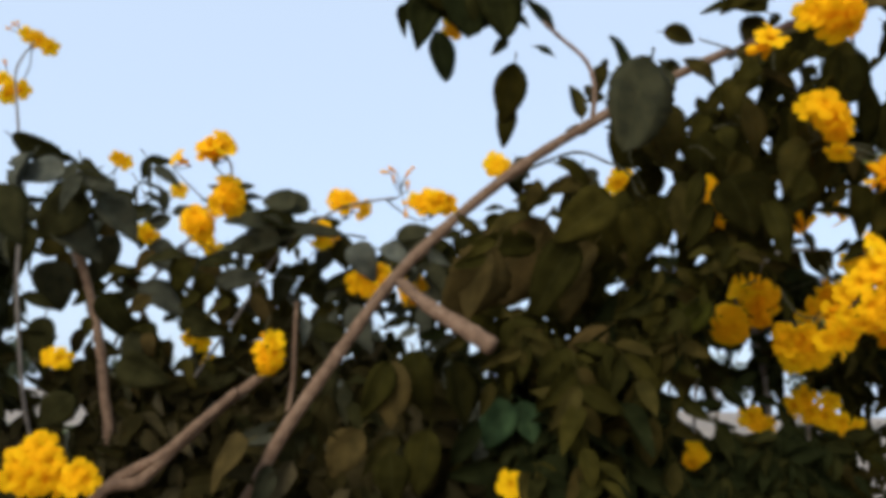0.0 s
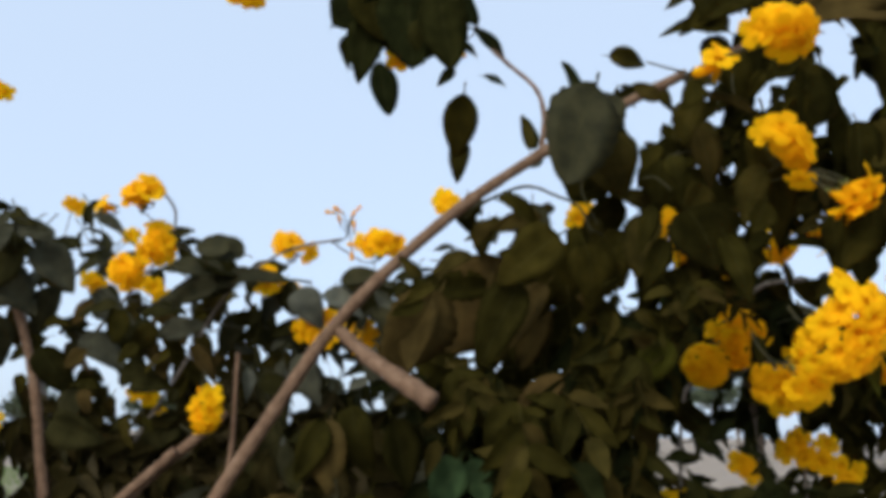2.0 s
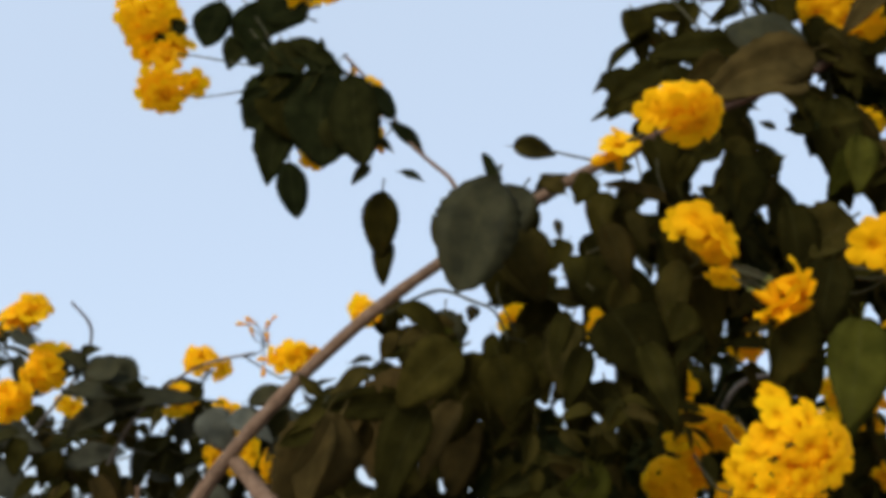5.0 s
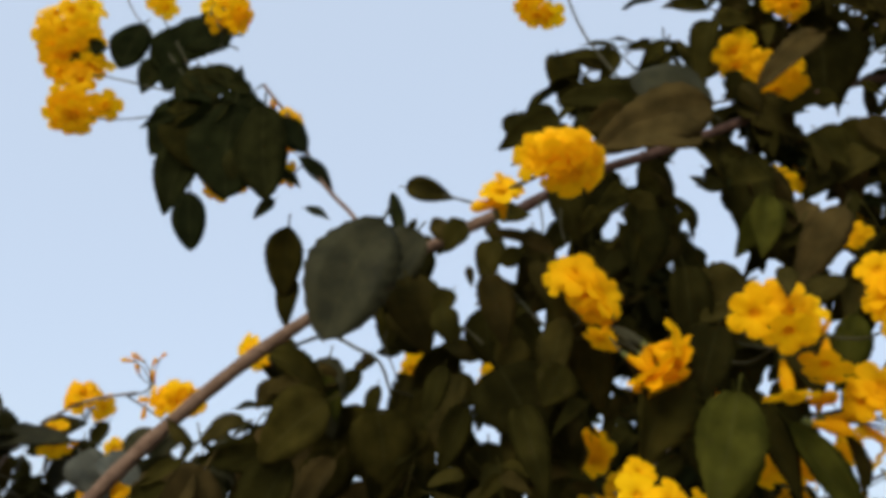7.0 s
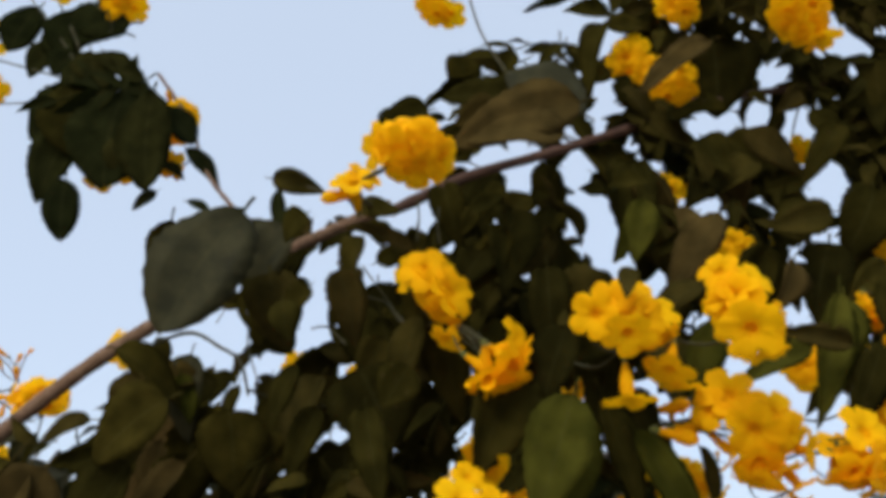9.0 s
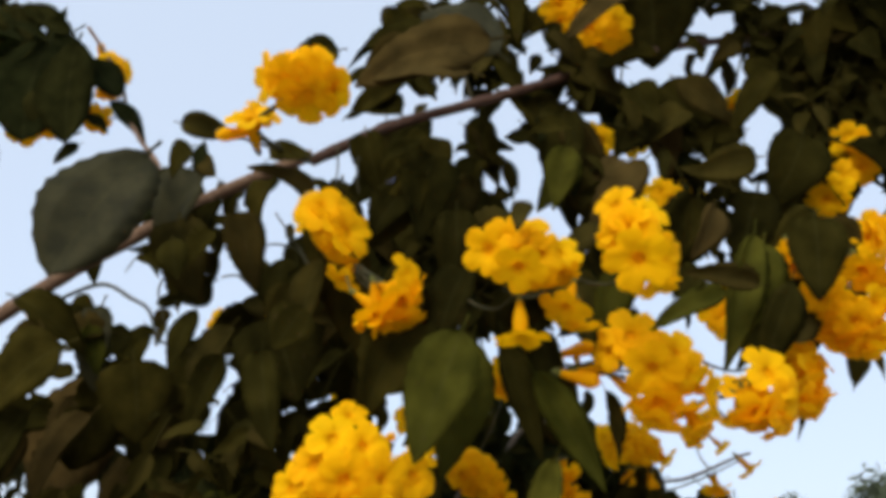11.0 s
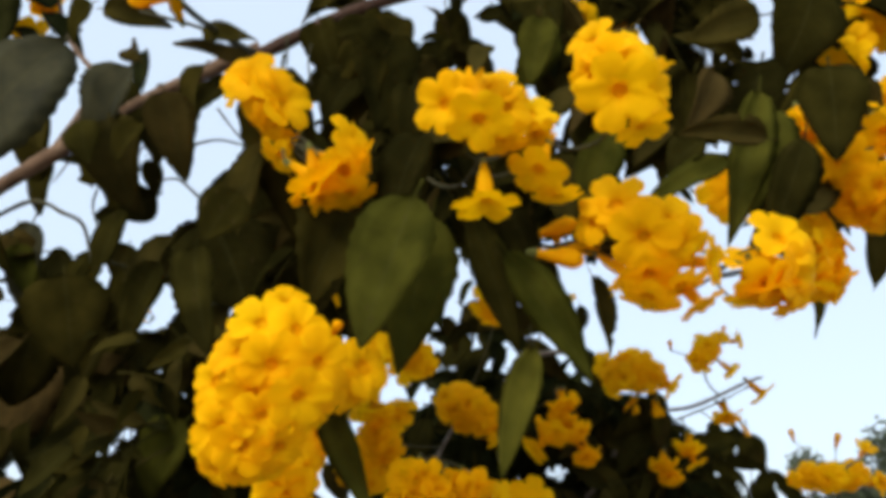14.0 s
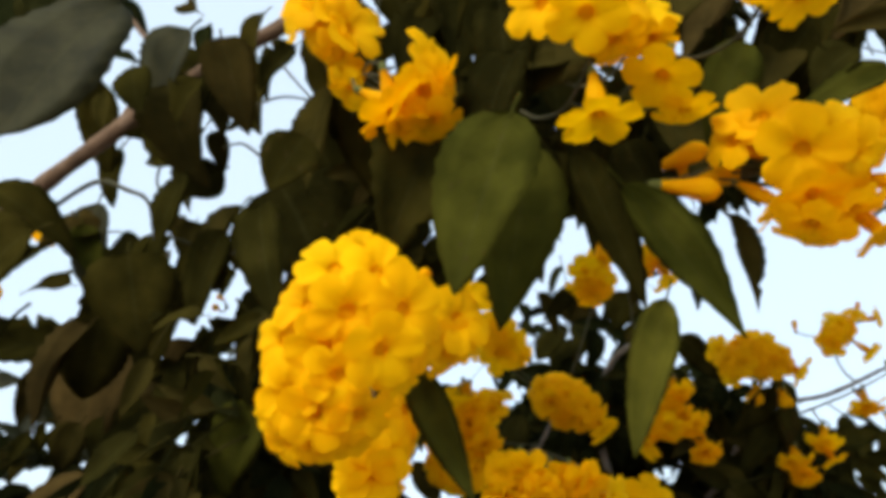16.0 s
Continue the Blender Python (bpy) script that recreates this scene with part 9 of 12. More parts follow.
head(rear_shrub, (1.176, 1.860, 1.765), [((1.159, 1.834, 1.717), (-0.46, -0.35, -0.82), 0.0448), ((1.170, 1.853, 1.714), (-0.07, 0.38, -0.92), 0.0434), ((1.181, 1.835, 1.716), (0.38, -0.32, -0.87), 0.0432), ((1.189, 1.851, 1.697), (0.64, -0.23, -0.74), 0.0418), ((1.183, 1.848, 1.696), (-0.13, -0.54, -0.83), 0.0434), ((1.184, 1.855, 1.695), (0.00, 0.27, -0.96), 0.0439)])
head(rear_shrub, (1.712, 2.250, 1.736), [((1.610, 2.192, 1.719), (-0.73, -0.52, -0.44), 0.0474), ((1.617, 2.184, 1.740), (-0.49, -0.82, 0.30), 0.0463), ((1.604, 2.204, 1.739), (-0.96, -0.13, 0.26), 0.0489), ((1.674, 2.189, 1.754), (-0.13, -0.58, 0.80), 0.0438), ((1.651, 2.191, 1.737), (-0.80, -0.53, 0.30), 0.0441), ((1.674, 2.175, 1.729), (-0.14, -0.99, 0.07), 0.0424), ((1.738, 2.190, 1.735), (0.21, -0.97, -0.09), 0.0464), ((1.749, 2.201, 1.754), (0.58, -0.60, 0.55), 0.0475), ((1.726, 2.196, 1.755), (-0.23, -0.77, 0.59), 0.0439), ((1.659, 2.183, 1.699), (-0.06, -0.42, -0.90), 0.0480), ((1.642, 2.170, 1.720), (-0.53, -0.79, -0.32), 0.0493), ((1.634, 2.196, 1.708), (-0.76, -0.05, -0.64), 0.0421), ((1.701, 2.198, 1.707), (-0.42, -0.31, -0.85), 0.0477), ((1.727, 2.201, 1.706), (0.41, -0.21, -0.89), 0.0455), ((1.717, 2.181, 1.718), (0.08, -0.87, -0.49), 0.0449), ((1.793, 2.198, 1.722), (0.81, -0.50, 0.31), 0.0477), ((1.782, 2.190, 1.718), (0.17, -0.98, 0.05), 0.0420), ((1.790, 2.197, 1.709), (0.64, -0.58, -0.51), 0.0494), ((1.576, 2.206, 1.720), (-1.00, -0.02, 0.09), 0.0448), ((1.579, 2.202, 1.714), (-0.69, -0.52, -0.50), 0.0453), ((1.580, 2.200, 1.721), (-0.61, -0.73, 0.30), 0.0437), ((1.769, 2.200, 1.798), (0.18, -0.74, 0.64), 0.0472)], buds=[((1.595, 2.200, 1.835), (-0.45, -0.67, 0.59), 0.0420), ((1.708, 2.200, 1.825), (-0.09, -0.73, 0.68), 0.0475)])
head(rear_shrub, (0.666, 1.580, 1.710), [((0.645, 1.526, 1.716), (-0.08, -0.84, 0.54), 0.0431), ((0.623, 1.546, 1.728), (-0.46, -0.48, 0.75), 0.0458), ((0.602, 1.551, 1.705), (-0.85, -0.39, 0.34), 0.0489), ((0.610, 1.533, 1.680), (-0.71, -0.70, -0.11), 0.0456), ((0.637, 1.518, 1.687), (-0.23, -0.97, 0.01), 0.0482), ((0.628, 1.552, 1.652), (-0.34, -0.16, -0.93), 0.0487), ((0.650, 1.529, 1.660), (0.12, -0.63, -0.77), 0.0424), ((0.629, 1.516, 1.682), (-0.31, -0.90, -0.31), 0.0432), ((0.607, 1.539, 1.674), (-0.77, -0.42, -0.47), 0.0474), ((0.685, 1.544, 1.756), (-0.06, -0.98, 0.17), 0.0424), ((0.695, 1.560, 1.779), (0.21, -0.54, 0.82), 0.0421), ((0.666, 1.560, 1.772), (-0.60, -0.52, 0.61), 0.0480), ((0.659, 1.543, 1.675), (0.23, -0.89, -0.39), 0.0419), ((0.673, 1.564, 1.665), (0.68, -0.25, -0.69), 0.0492), ((0.678, 1.554, 1.690), (0.83, -0.55, 0.07), 0.0479)])

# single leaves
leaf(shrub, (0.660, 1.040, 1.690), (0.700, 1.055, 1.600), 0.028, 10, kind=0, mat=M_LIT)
leaf(shrub, (0.612, 1.300, 2.310), (0.631, 1.284, 2.196), 0.053, 30, kind=5)
leaf(shrub, (0.654, 1.214, 2.387), (0.597, 1.220, 2.354), 0.046, 30, kind=0)
leaf(shrub, (0.520, 1.087, 2.267), (0.525, 1.082, 2.210), 0.043, 22, kind=1)
leaf(shrub, (0.483, 1.247, 2.179), (0.507, 1.235, 2.120), 0.026, 30, kind=2)
leaf(shrub, (0.392, 1.219, 2.132), (0.386, 1.216, 2.108), 0.012, -1, kind=3)
leaf(shrub, (0.595, 1.184, 2.205), (0.614, 1.174, 2.114), 0.051, 17, kind=3)
leaf(shrub, (0.696, 1.132, 2.135), (0.691, 1.112, 2.011), 0.079, -17, kind=4)
leaf(shrub, (0.397, 1.202, 2.098), (0.371, 1.206, 1.995), 0.052, 27, kind=0)
leaf(shrub, (0.495, 1.094, 2.063), (0.465, 1.099, 2.006), 0.051, 30, kind=3)
leaf(shrub, (0.273, 1.308, 1.925), (0.222, 1.317, 1.897), 0.055, 2, kind=0)
leaf(shrub, (0.796, 1.265, 2.222), (0.829, 1.273, 2.159), 0.036, -25, kind=4)
leaf(shrub, (0.896, 1.156, 2.155), (0.842, 1.162, 2.081), 0.047, -10, kind=2, mat=M_LIT)
leaf(shrub, (0.964, 1.168, 2.164), (0.909, 1.162, 2.126), 0.039, 17, kind=3, mat=M_OLD)
leaf(shrub, (1.157, 1.278, 2.295), (1.059, 1.282, 2.267), 0.057, 9, kind=5)
leaf(shrub, (1.163, 1.161, 2.352), (1.210, 1.151, 2.276), 0.046, 14, kind=2)
leaf(shrub, (1.124, 1.294, 2.249), (1.048, 1.302, 2.150), 0.068, -17, kind=3)
leaf(shrub, (1.145, 1.164, 2.119), (1.113, 1.173, 2.006), 0.074, 15, kind=4)
leaf(shrub, (1.276, 1.206, 2.315), (1.244, 1.206, 2.244), 0.071, 26, kind=3)
leaf(shrub, (1.069, 1.182, 2.117), (1.006, 1.187, 1.998), 0.082, -24, kind=3)
leaf(shrub, (0.886, 1.189, 2.365), (0.978, 1.160, 2.286), 0.066, 21, kind=4)
leaf(shrub, (0.824, 1.192, 2.300), (0.781, 1.174, 2.346), 0.040, -1, kind=0)
leaf(shrub, (0.928, 1.265, 2.315), (0.985, 1.270, 2.362), 0.042, 2, kind=5)
leaf(shrub, (1.048, 1.011, 1.913), (0.974, 1.014, 1.926), 0.030, -30, kind=4)
leaf(shrub, (0.498, 1.177, 1.913), (0.541, 1.170, 1.810), 0.117, 14, kind=1)
leaf(shrub, (0.613, 1.125, 2.004), (0.564, 1.104, 1.939), 0.089, -22, kind=1)
leaf(shrub, (0.185, 1.163, 1.921), (0.278, 1.172, 1.887), 0.049, -20, kind=3)
leaf(shrub, (0.454, 1.159, 1.856), (0.421, 1.159, 1.772), 0.038, -7, kind=5)
leaf(shrub, (0.485, 1.220, 1.821), (0.485, 1.227, 1.757), 0.064, -0, kind=0)
leaf(shrub, (0.380, 1.220, 1.832), (0.402, 1.225, 1.787), 0.040, -3, kind=1)
leaf(shrub, (0.453, 1.281, 2.187), (0.402, 1.284, 2.133), 0.043, -19, kind=4)
leaf(shrub, (0.434, 1.076, 2.055), (0.393, 1.081, 2.098), 0.026, -30, kind=3)
leaf(shrub, (0.247, 1.230, 2.036), (0.233, 1.223, 2.106), 0.025, 0, kind=4)
leaf(shrub, (0.067, 1.250, 1.782), (0.035, 1.244, 1.645), 0.071, 10, kind=0, mat=M_OLD)
leaf(shrub, (0.272, 1.248, 1.797), (0.199, 1.257, 1.693), 0.054, 14, kind=1, mat=M_OLD)
leaf(shrub, (0.298, 1.261, 1.643), (0.203, 1.267, 1.564), 0.051, -3, kind=2, mat=M_OLD)
leaf(shrub, (0.574, 1.022, 2.214), (0.504, 1.008, 2.176), 0.045, -22, kind=3)
leaf(shrub, (0.665, 1.021, 2.218), (0.611, 1.015, 2.195), 0.054, -30, kind=1)
leaf(shrub, (0.739, 0.970, 2.145), (0.628, 0.957, 2.161), 0.083, 10, kind=5, mat=M_OLD)
leaf(shrub, (0.805, 1.065, 1.996), (0.726, 1.071, 1.949), 0.083, -14, kind=5)
leaf(left_shrub, (-0.280, 1.330, 1.867), (-0.368, 1.324, 1.889), 0.055, 0, kind=1, mat=M_PALE)
leaf(left_shrub, (-0.230, 1.450, 1.847), (-0.566, 1.450, 1.836), 0.070, 20, kind=2, mat=M_PALE)
leaf(left_shrub, (-0.207, 1.450, 1.825), (-0.155, 1.440, 1.758), 0.064, 0, kind=3, mat=M_SHEEN)
leaf(left_shrub, (-0.349, 1.400, 1.821), (-0.449, 1.396, 1.782), 0.052, 0, kind=4, mat=M_SHEEN)
leaf(shrub, (0.406, 1.259, 2.146), (0.370, 1.274, 2.112), 0.023, -25, kind=3)
leaf(shrub, (0.563, 1.047, 2.021), (0.483, 1.038, 2.054), 0.038, 19, kind=0)
leaf(shrub, (0.368, 1.154, 2.033), (0.395, 1.137, 1.941), 0.072, 8, kind=3)
leaf(shrub, (0.632, 1.240, 2.443), (0.537, 1.238, 2.394), 0.060, 47, kind=1)
leaf(shrub, (0.691, 1.236, 2.347), (0.667, 1.240, 2.322), 0.030, -30, kind=5)
leaf(shrub, (0.761, 0.980, 2.203), (0.604, 0.980, 2.136), 0.086, -12, kind=0, mat=M_OLD)
leaf(shrub, (0.775, 1.020, 2.218), (0.677, 1.022, 2.291), 0.089, -1, kind=6, mat=M_PALE)
leaf(shrub, (0.711, 1.075, 2.281), (0.582, 1.085, 2.316), 0.054, -22, kind=5)
leaf(shrub, (0.839, 1.192, 2.415), (0.896, 1.174, 2.484), 0.038, 12, kind=5)
leaf(shrub, (0.844, 1.128, 2.477), (0.941, 1.141, 2.513), 0.042, 20, kind=2)
leaf(shrub, (0.834, 1.101, 2.456), (0.784, 1.089, 2.356), 0.045, 30, kind=3)
leaf(shrub, (0.617, 1.276, 2.541), (0.631, 1.263, 2.444), 0.064, -0, kind=3)
leaf(shrub, (0.645, 1.214, 2.359), (0.695, 1.202, 2.286), 0.036, 14, kind=0)
leaf(shrub, (0.918, 1.244, 2.480), (0.967, 1.224, 2.633), 0.108, -21, kind=2)
leaf(shrub, (1.090, 1.193, 2.574), (0.980, 1.209, 2.470), 0.062, -16, kind=3)
leaf(shrub, (0.888, 1.187, 2.260), (0.867, 1.174, 2.099), 0.069, 26, kind=3)
leaf(shrub, (0.979, 1.123, 2.137), (0.894, 1.128, 2.020), 0.058, 9, kind=2, mat=M_OLD)
leaf(shrub, (0.683, 1.145, 2.184), (0.646, 1.155, 2.140), 0.030, -1, kind=5)
leaf(shrub, (0.827, 1.203, 2.247), (0.869, 1.197, 2.197), 0.042, 11, kind=2)
leaf(shrub, (1.215, 1.191, 2.478), (1.276, 1.191, 2.445), 0.047, 30, kind=4)
leaf(shrub, (0.986, 1.157, 2.289), (1.009, 1.136, 2.222), 0.056, 25, kind=4)
leaf(shrub, (0.979, 1.234, 2.368), (0.979, 1.229, 2.289), 0.076, -27, kind=5)
leaf(shrub, (1.057, 1.165, 2.311), (1.130, 1.148, 2.234), 0.054, 25, kind=2)
leaf(shrub, (1.077, 1.235, 2.093), (1.019, 1.243, 2.020), 0.038, 30, kind=5)
leaf(shrub, (1.241, 1.228, 2.361), (1.273, 1.232, 2.239), 0.076, -6, kind=0)
leaf(shrub, (0.906, 1.032, 1.987), (0.834, 1.046, 1.957), 0.040, 14, kind=2)
leaf(shrub, (1.026, 1.094, 1.963), (0.988, 1.105, 1.937), 0.040, 6, kind=4)
leaf(shrub, (0.454, 0.945, 2.011), (0.426, 0.949, 1.988), 0.035, -0, kind=3)
leaf(shrub, (0.501, 1.233, 2.092), (0.545, 1.234, 2.118), 0.034, 30, kind=0)
leaf(shrub, (0.383, 1.221, 2.059), (0.407, 1.215, 2.014), 0.030, -22, kind=1)
leaf(shrub, (0.589, 1.066, 2.031), (0.605, 1.063, 1.842), 0.076, 17, kind=3)
leaf(shrub, (0.340, 1.201, 2.069), (0.345, 1.188, 1.985), 0.050, 5, kind=5)
leaf(shrub, (0.387, 1.267, 1.993), (0.340, 1.269, 1.964), 0.055, -30, kind=0)
leaf(shrub, (0.280, 1.360, 1.951), (0.219, 1.353, 1.886), 0.038, 7, kind=5)
leaf(shrub, (0.443, 1.210, 1.910), (0.406, 1.192, 1.806), 0.070, 30, kind=1)
leaf(shrub, (0.332, 1.200, 1.857), (0.354, 1.200, 1.762), 0.083, -11, kind=5)
leaf(shrub, (0.527, 1.169, 1.953), (0.497, 1.177, 1.900), 0.049, -13, kind=1)
leaf(shrub, (0.520, 1.085, 1.840), (0.540, 1.052, 1.744), 0.042, 11, kind=5)
leaf(shrub, (0.745, 1.197, 1.912), (0.739, 1.186, 1.823), 0.043, 19, kind=3)
leaf(shrub, (0.750, 1.176, 2.164), (0.739, 1.177, 2.079), 0.042, 12, kind=3)
leaf(shrub, (0.649, 1.176, 2.162), (0.622, 1.186, 2.121), 0.028, -5, kind=1)
leaf(shrub, (0.687, 1.122, 2.096), (0.625, 1.129, 1.996), 0.047, -30, kind=5)
leaf(shrub, (0.769, 1.204, 2.128), (0.794, 1.240, 1.988), 0.071, -22, kind=0)
leaf(shrub, (0.729, 1.069, 2.018), (0.732, 1.058, 1.906), 0.052, 4, kind=3)
leaf(shrub, (0.844, 1.169, 2.010), (0.791, 1.153, 1.838), 0.072, 15, kind=2)
leaf(shrub, (0.876, 1.181, 2.166), (0.936, 1.184, 2.062), 0.048, 27, kind=5)
leaf(shrub, (0.945, 1.148, 1.936), (0.934, 1.133, 1.850), 0.049, -31, kind=4)
leaf(shrub, (1.131, 1.026, 2.005), (1.118, 1.025, 1.916), 0.057, 25, kind=5)
leaf(shrub, (1.147, 1.255, 2.617), (1.178, 1.241, 2.537), 0.072, -13, kind=2)
leaf(shrub, (1.277, 1.183, 2.591), (1.334, 1.185, 2.530), 0.054, 19, kind=5)
leaf(shrub, (1.032, 1.164, 2.493), (1.026, 1.169, 2.367), 0.129, 15, kind=5)
leaf(shrub, (0.381, 1.152, 2.107), (0.320, 1.159, 2.000), 0.080, 9, kind=3, mat=M_PALE)
leaf(shrub, (0.251, 1.244, 1.943), (0.249, 1.245, 1.828), 0.058, 13, kind=5, mat=M_PALE)
leaf(shrub, (0.180, 1.366, 1.814), (0.032, 1.338, 1.803), 0.060, -17, kind=4)
leaf(shrub, (0.103, 1.407, 1.798), (0.082, 1.415, 1.722), 0.032, -27, kind=0)
leaf(shrub, (0.091, 1.250, 1.782), (0.012, 1.239, 1.630), 0.134, -39, kind=2, mat=M_OLD)
leaf(shrub, (0.223, 1.194, 1.787), (0.144, 1.182, 1.656), 0.076, 5, kind=3)
leaf(shrub, (0.202, 1.371, 1.716), (0.166, 1.376, 1.657), 0.044, -22, kind=3)
leaf(shrub, (0.125, 1.340, 1.505), (0.073, 1.345, 1.420), 0.071, 13, kind=5, mat=M_FRESH)
leaf(shrub, (0.146, 1.340, 1.506), (0.177, 1.329, 1.425), 0.055, 13, kind=0, mat=M_FRESH)
leaf(shrub, (-0.099, 1.260, 1.567), (-0.143, 1.253, 1.466), 0.053, -13, kind=1)
leaf(shrub, (-0.088, 1.260, 1.568), (-0.102, 1.253, 1.448), 0.085, 19, kind=2, mat=M_OLD)
leaf(shrub, (-0.060, 1.280, 1.590), (-0.034, 1.260, 1.480), 0.062, 11, kind=3)
leaf(shrub, (-0.147, 1.300, 1.445), (-0.204, 1.310, 1.353), 0.073, -6, kind=4, mat=M_OLD)
leaf(shrub, (-0.352, 1.300, 1.418), (-0.435, 1.294, 1.347), 0.105, 47, kind=5, mat=M_OLD)
leaf(shrub, (0.014, 1.250, 1.571), (0.048, 1.260, 1.453), 0.096, -44, kind=0)
leaf(shrub, (-0.023, 1.300, 1.449), (-0.049, 1.304, 1.330), 0.072, 14, kind=1)
leaf(shrub, (-0.093, 1.300, 1.407), (-0.079, 1.307, 1.309), 0.070, -7, kind=2)
leaf(shrub, (0.208, 1.200, 1.575), (0.253, 1.189, 1.482), 0.076, -14, kind=3)
leaf(shrub, (0.688, 1.025, 1.874), (0.652, 1.005, 1.760), 0.078, -25, kind=4)
leaf(left_shrub, (-0.301, 1.300, 1.870), (-0.374, 1.299, 1.885), 0.050, 1, kind=5, mat=M_PALE)
leaf(left_shrub, (-0.362, 1.450, 1.861), (-0.490, 1.439, 1.872), 0.065, 20, kind=0, mat=M_PALE)
leaf(left_shrub, (-0.347, 1.500, 1.841), (-0.473, 1.506, 1.819), 0.054, 8, kind=1, mat=M_SHEEN)
leaf(left_shrub, (-1.022, 1.500, 2.067), (-0.882, 1.502, 2.004), 0.064, 46, kind=2, mat=M_SHEEN)
leaf(left_shrub, (-0.758, 1.450, 1.950), (-0.884, 1.460, 1.922), 0.066, 13, kind=3, mat=M_SHEEN)
leaf(left_shrub, (-0.931, 1.450, 2.010), (-0.970, 1.448, 1.877), 0.107, 38, kind=4, mat=M_SHEEN)
leaf(left_shrub, (-0.809, 1.460, 1.925), (-0.893, 1.440, 1.815), 0.096, -29, kind=5, mat=M_SHEEN)
leaf(left_shrub, (-0.855, 1.460, 1.976), (-0.972, 1.450, 1.955), 0.075, -0, kind=0, mat=M_SHEEN)
leaf(left_shrub, (-0.791, 1.500, 1.925), (-0.702, 1.501, 1.836), 0.078, -14, kind=1, mat=M_SHEEN)
leaf(left_shrub, (-0.888, 1.500, 1.882), (-0.778, 1.510, 1.796), 0.094, -22, kind=2, mat=M_SHEEN)
leaf(left_shrub, (-0.934, 1.500, 1.854), (-0.994, 1.500, 1.761), 0.086, -4, kind=3, mat=M_SHEEN)
leaf(left_shrub, (-0.414, 1.450, 1.884), (-0.315, 1.458, 1.864), 0.053, -9, kind=4, mat=M_SHEEN)
leaf(left_shrub, (-0.323, 1.500, 1.862), (-0.248, 1.495, 1.889), 0.045, 14, kind=5, mat=M_SHEEN)
leaf(left_shrub, (-0.111, 1.400, 1.832), (-0.029, 1.386, 1.850), 0.040, 4, kind=0, mat=M_SHEEN)
leaf(left_shrub, (-0.145, 1.400, 1.807), (-0.061, 1.397, 1.773), 0.053, -20, kind=1, mat=M_SHEEN)
leaf(left_shrub, (-0.789, 1.600, 1.856), (-0.857, 1.605, 1.745), 0.095, 5, kind=2, mat=M_PALE)
leaf(left_shrub, (-0.929, 1.600, 1.796), (-0.929, 1.609, 1.676), 0.096, -12, kind=3, mat=M_PALE)
leaf(left_shrub, (-0.706, 1.600, 1.845), (-0.610, 1.580, 1.776), 0.070, 14, kind=4, mat=M_SHEEN)
leaf(left_shrub, (-0.592, 1.600, 1.794), (-0.501, 1.600, 1.825), 0.073, -38, kind=5, mat=M_SHEEN)
leaf(left_shrub, (-0.548, 1.600, 1.755), (-0.426, 1.589, 1.771), 0.057, 5, kind=0, mat=M_SHEEN)
leaf(left_shrub, (-0.365, 1.600, 1.802), (-0.407, 1.589, 1.705), 0.057, -5, kind=1, mat=M_SHEEN)
leaf(left_shrub, (-0.721, 1.600, 1.749), (-0.605, 1.595, 1.686), 0.073, -23, kind=2, mat=M_SHEEN)
leaf(left_shrub, (-0.810, 1.600, 1.719), (-0.732, 1.605, 1.616), 0.068, -4, kind=3, mat=M_SHEEN)
leaf(left_shrub, (-0.618, 1.600, 1.673), (-0.504, 1.584, 1.635), 0.067, 7, kind=4, mat=M_SHEEN)
leaf(left_shrub, (-0.935, 1.600, 1.661), (-0.930, 1.584, 1.531), 0.066, 0, kind=5, mat=M_SHEEN)
leaf(left_shrub, (-0.992, 1.600, 1.607), (-0.904, 1.607, 1.611), 0.069, 54, kind=0, mat=M_SHEEN)
leaf(left_shrub, (-0.702, 1.500, 1.560), (-0.592, 1.483, 1.515), 0.079, 25, kind=1, mat=M_SHEEN)
leaf(left_shrub, (-0.789, 1.500, 1.485), (-0.856, 1.490, 1.413), 0.075, -19, kind=2, mat=M_SHEEN)
leaf(left_shrub, (-0.476, 1.600, 1.573), (-0.566, 1.586, 1.494), 0.072, -23, kind=5, mat=M_SHEEN)
leaf(left_shrub, (-0.293, 1.550, 1.678), (-0.233, 1.548, 1.554), 0.065, -5, kind=0, mat=M_SHEEN)
leaf(left_shrub, (-0.337, 1.550, 1.754), (-0.258, 1.553, 1.731), 0.056, 10, kind=1, mat=M_SHEEN)
leaf(left_shrub, (-0.211, 1.500, 1.700), (-0.154, 1.486, 1.602), 0.063, -7, kind=2, mat=M_SHEEN)
leaf(left_shrub, (-0.260, 1.550, 1.578), (-0.273, 1.542, 1.431), 0.064, 6, kind=3, mat=M_SHEEN)
leaf(left_shrub, (-0.702, 1.000, 1.795), (-0.632, 0.992, 1.716), 0.075, -30, kind=4, mat=M_SHEEN)
leaf(shrub, (0.689, 1.133, 2.122), (0.721, 1.127, 2.161), 0.049, 23, kind=1)
leaf(shrub, (0.634, 1.107, 2.112), (0.681, 1.115, 2.150), 0.030, 12, kind=0)
leaf(shrub, (0.479, 1.050, 1.994), (0.506, 1.050, 1.910), 0.045, -2, kind=5)
leaf(shrub, (0.426, 1.014, 1.938), (0.438, 1.009, 1.894), 0.035, 5, kind=2)
leaf(shrub, (0.435, 1.103, 1.994), (0.410, 1.102, 1.953), 0.036, -0, kind=4)
leaf(shrub, (0.517, 1.309, 2.068), (0.584, 1.303, 2.053), 0.055, 30, kind=5)
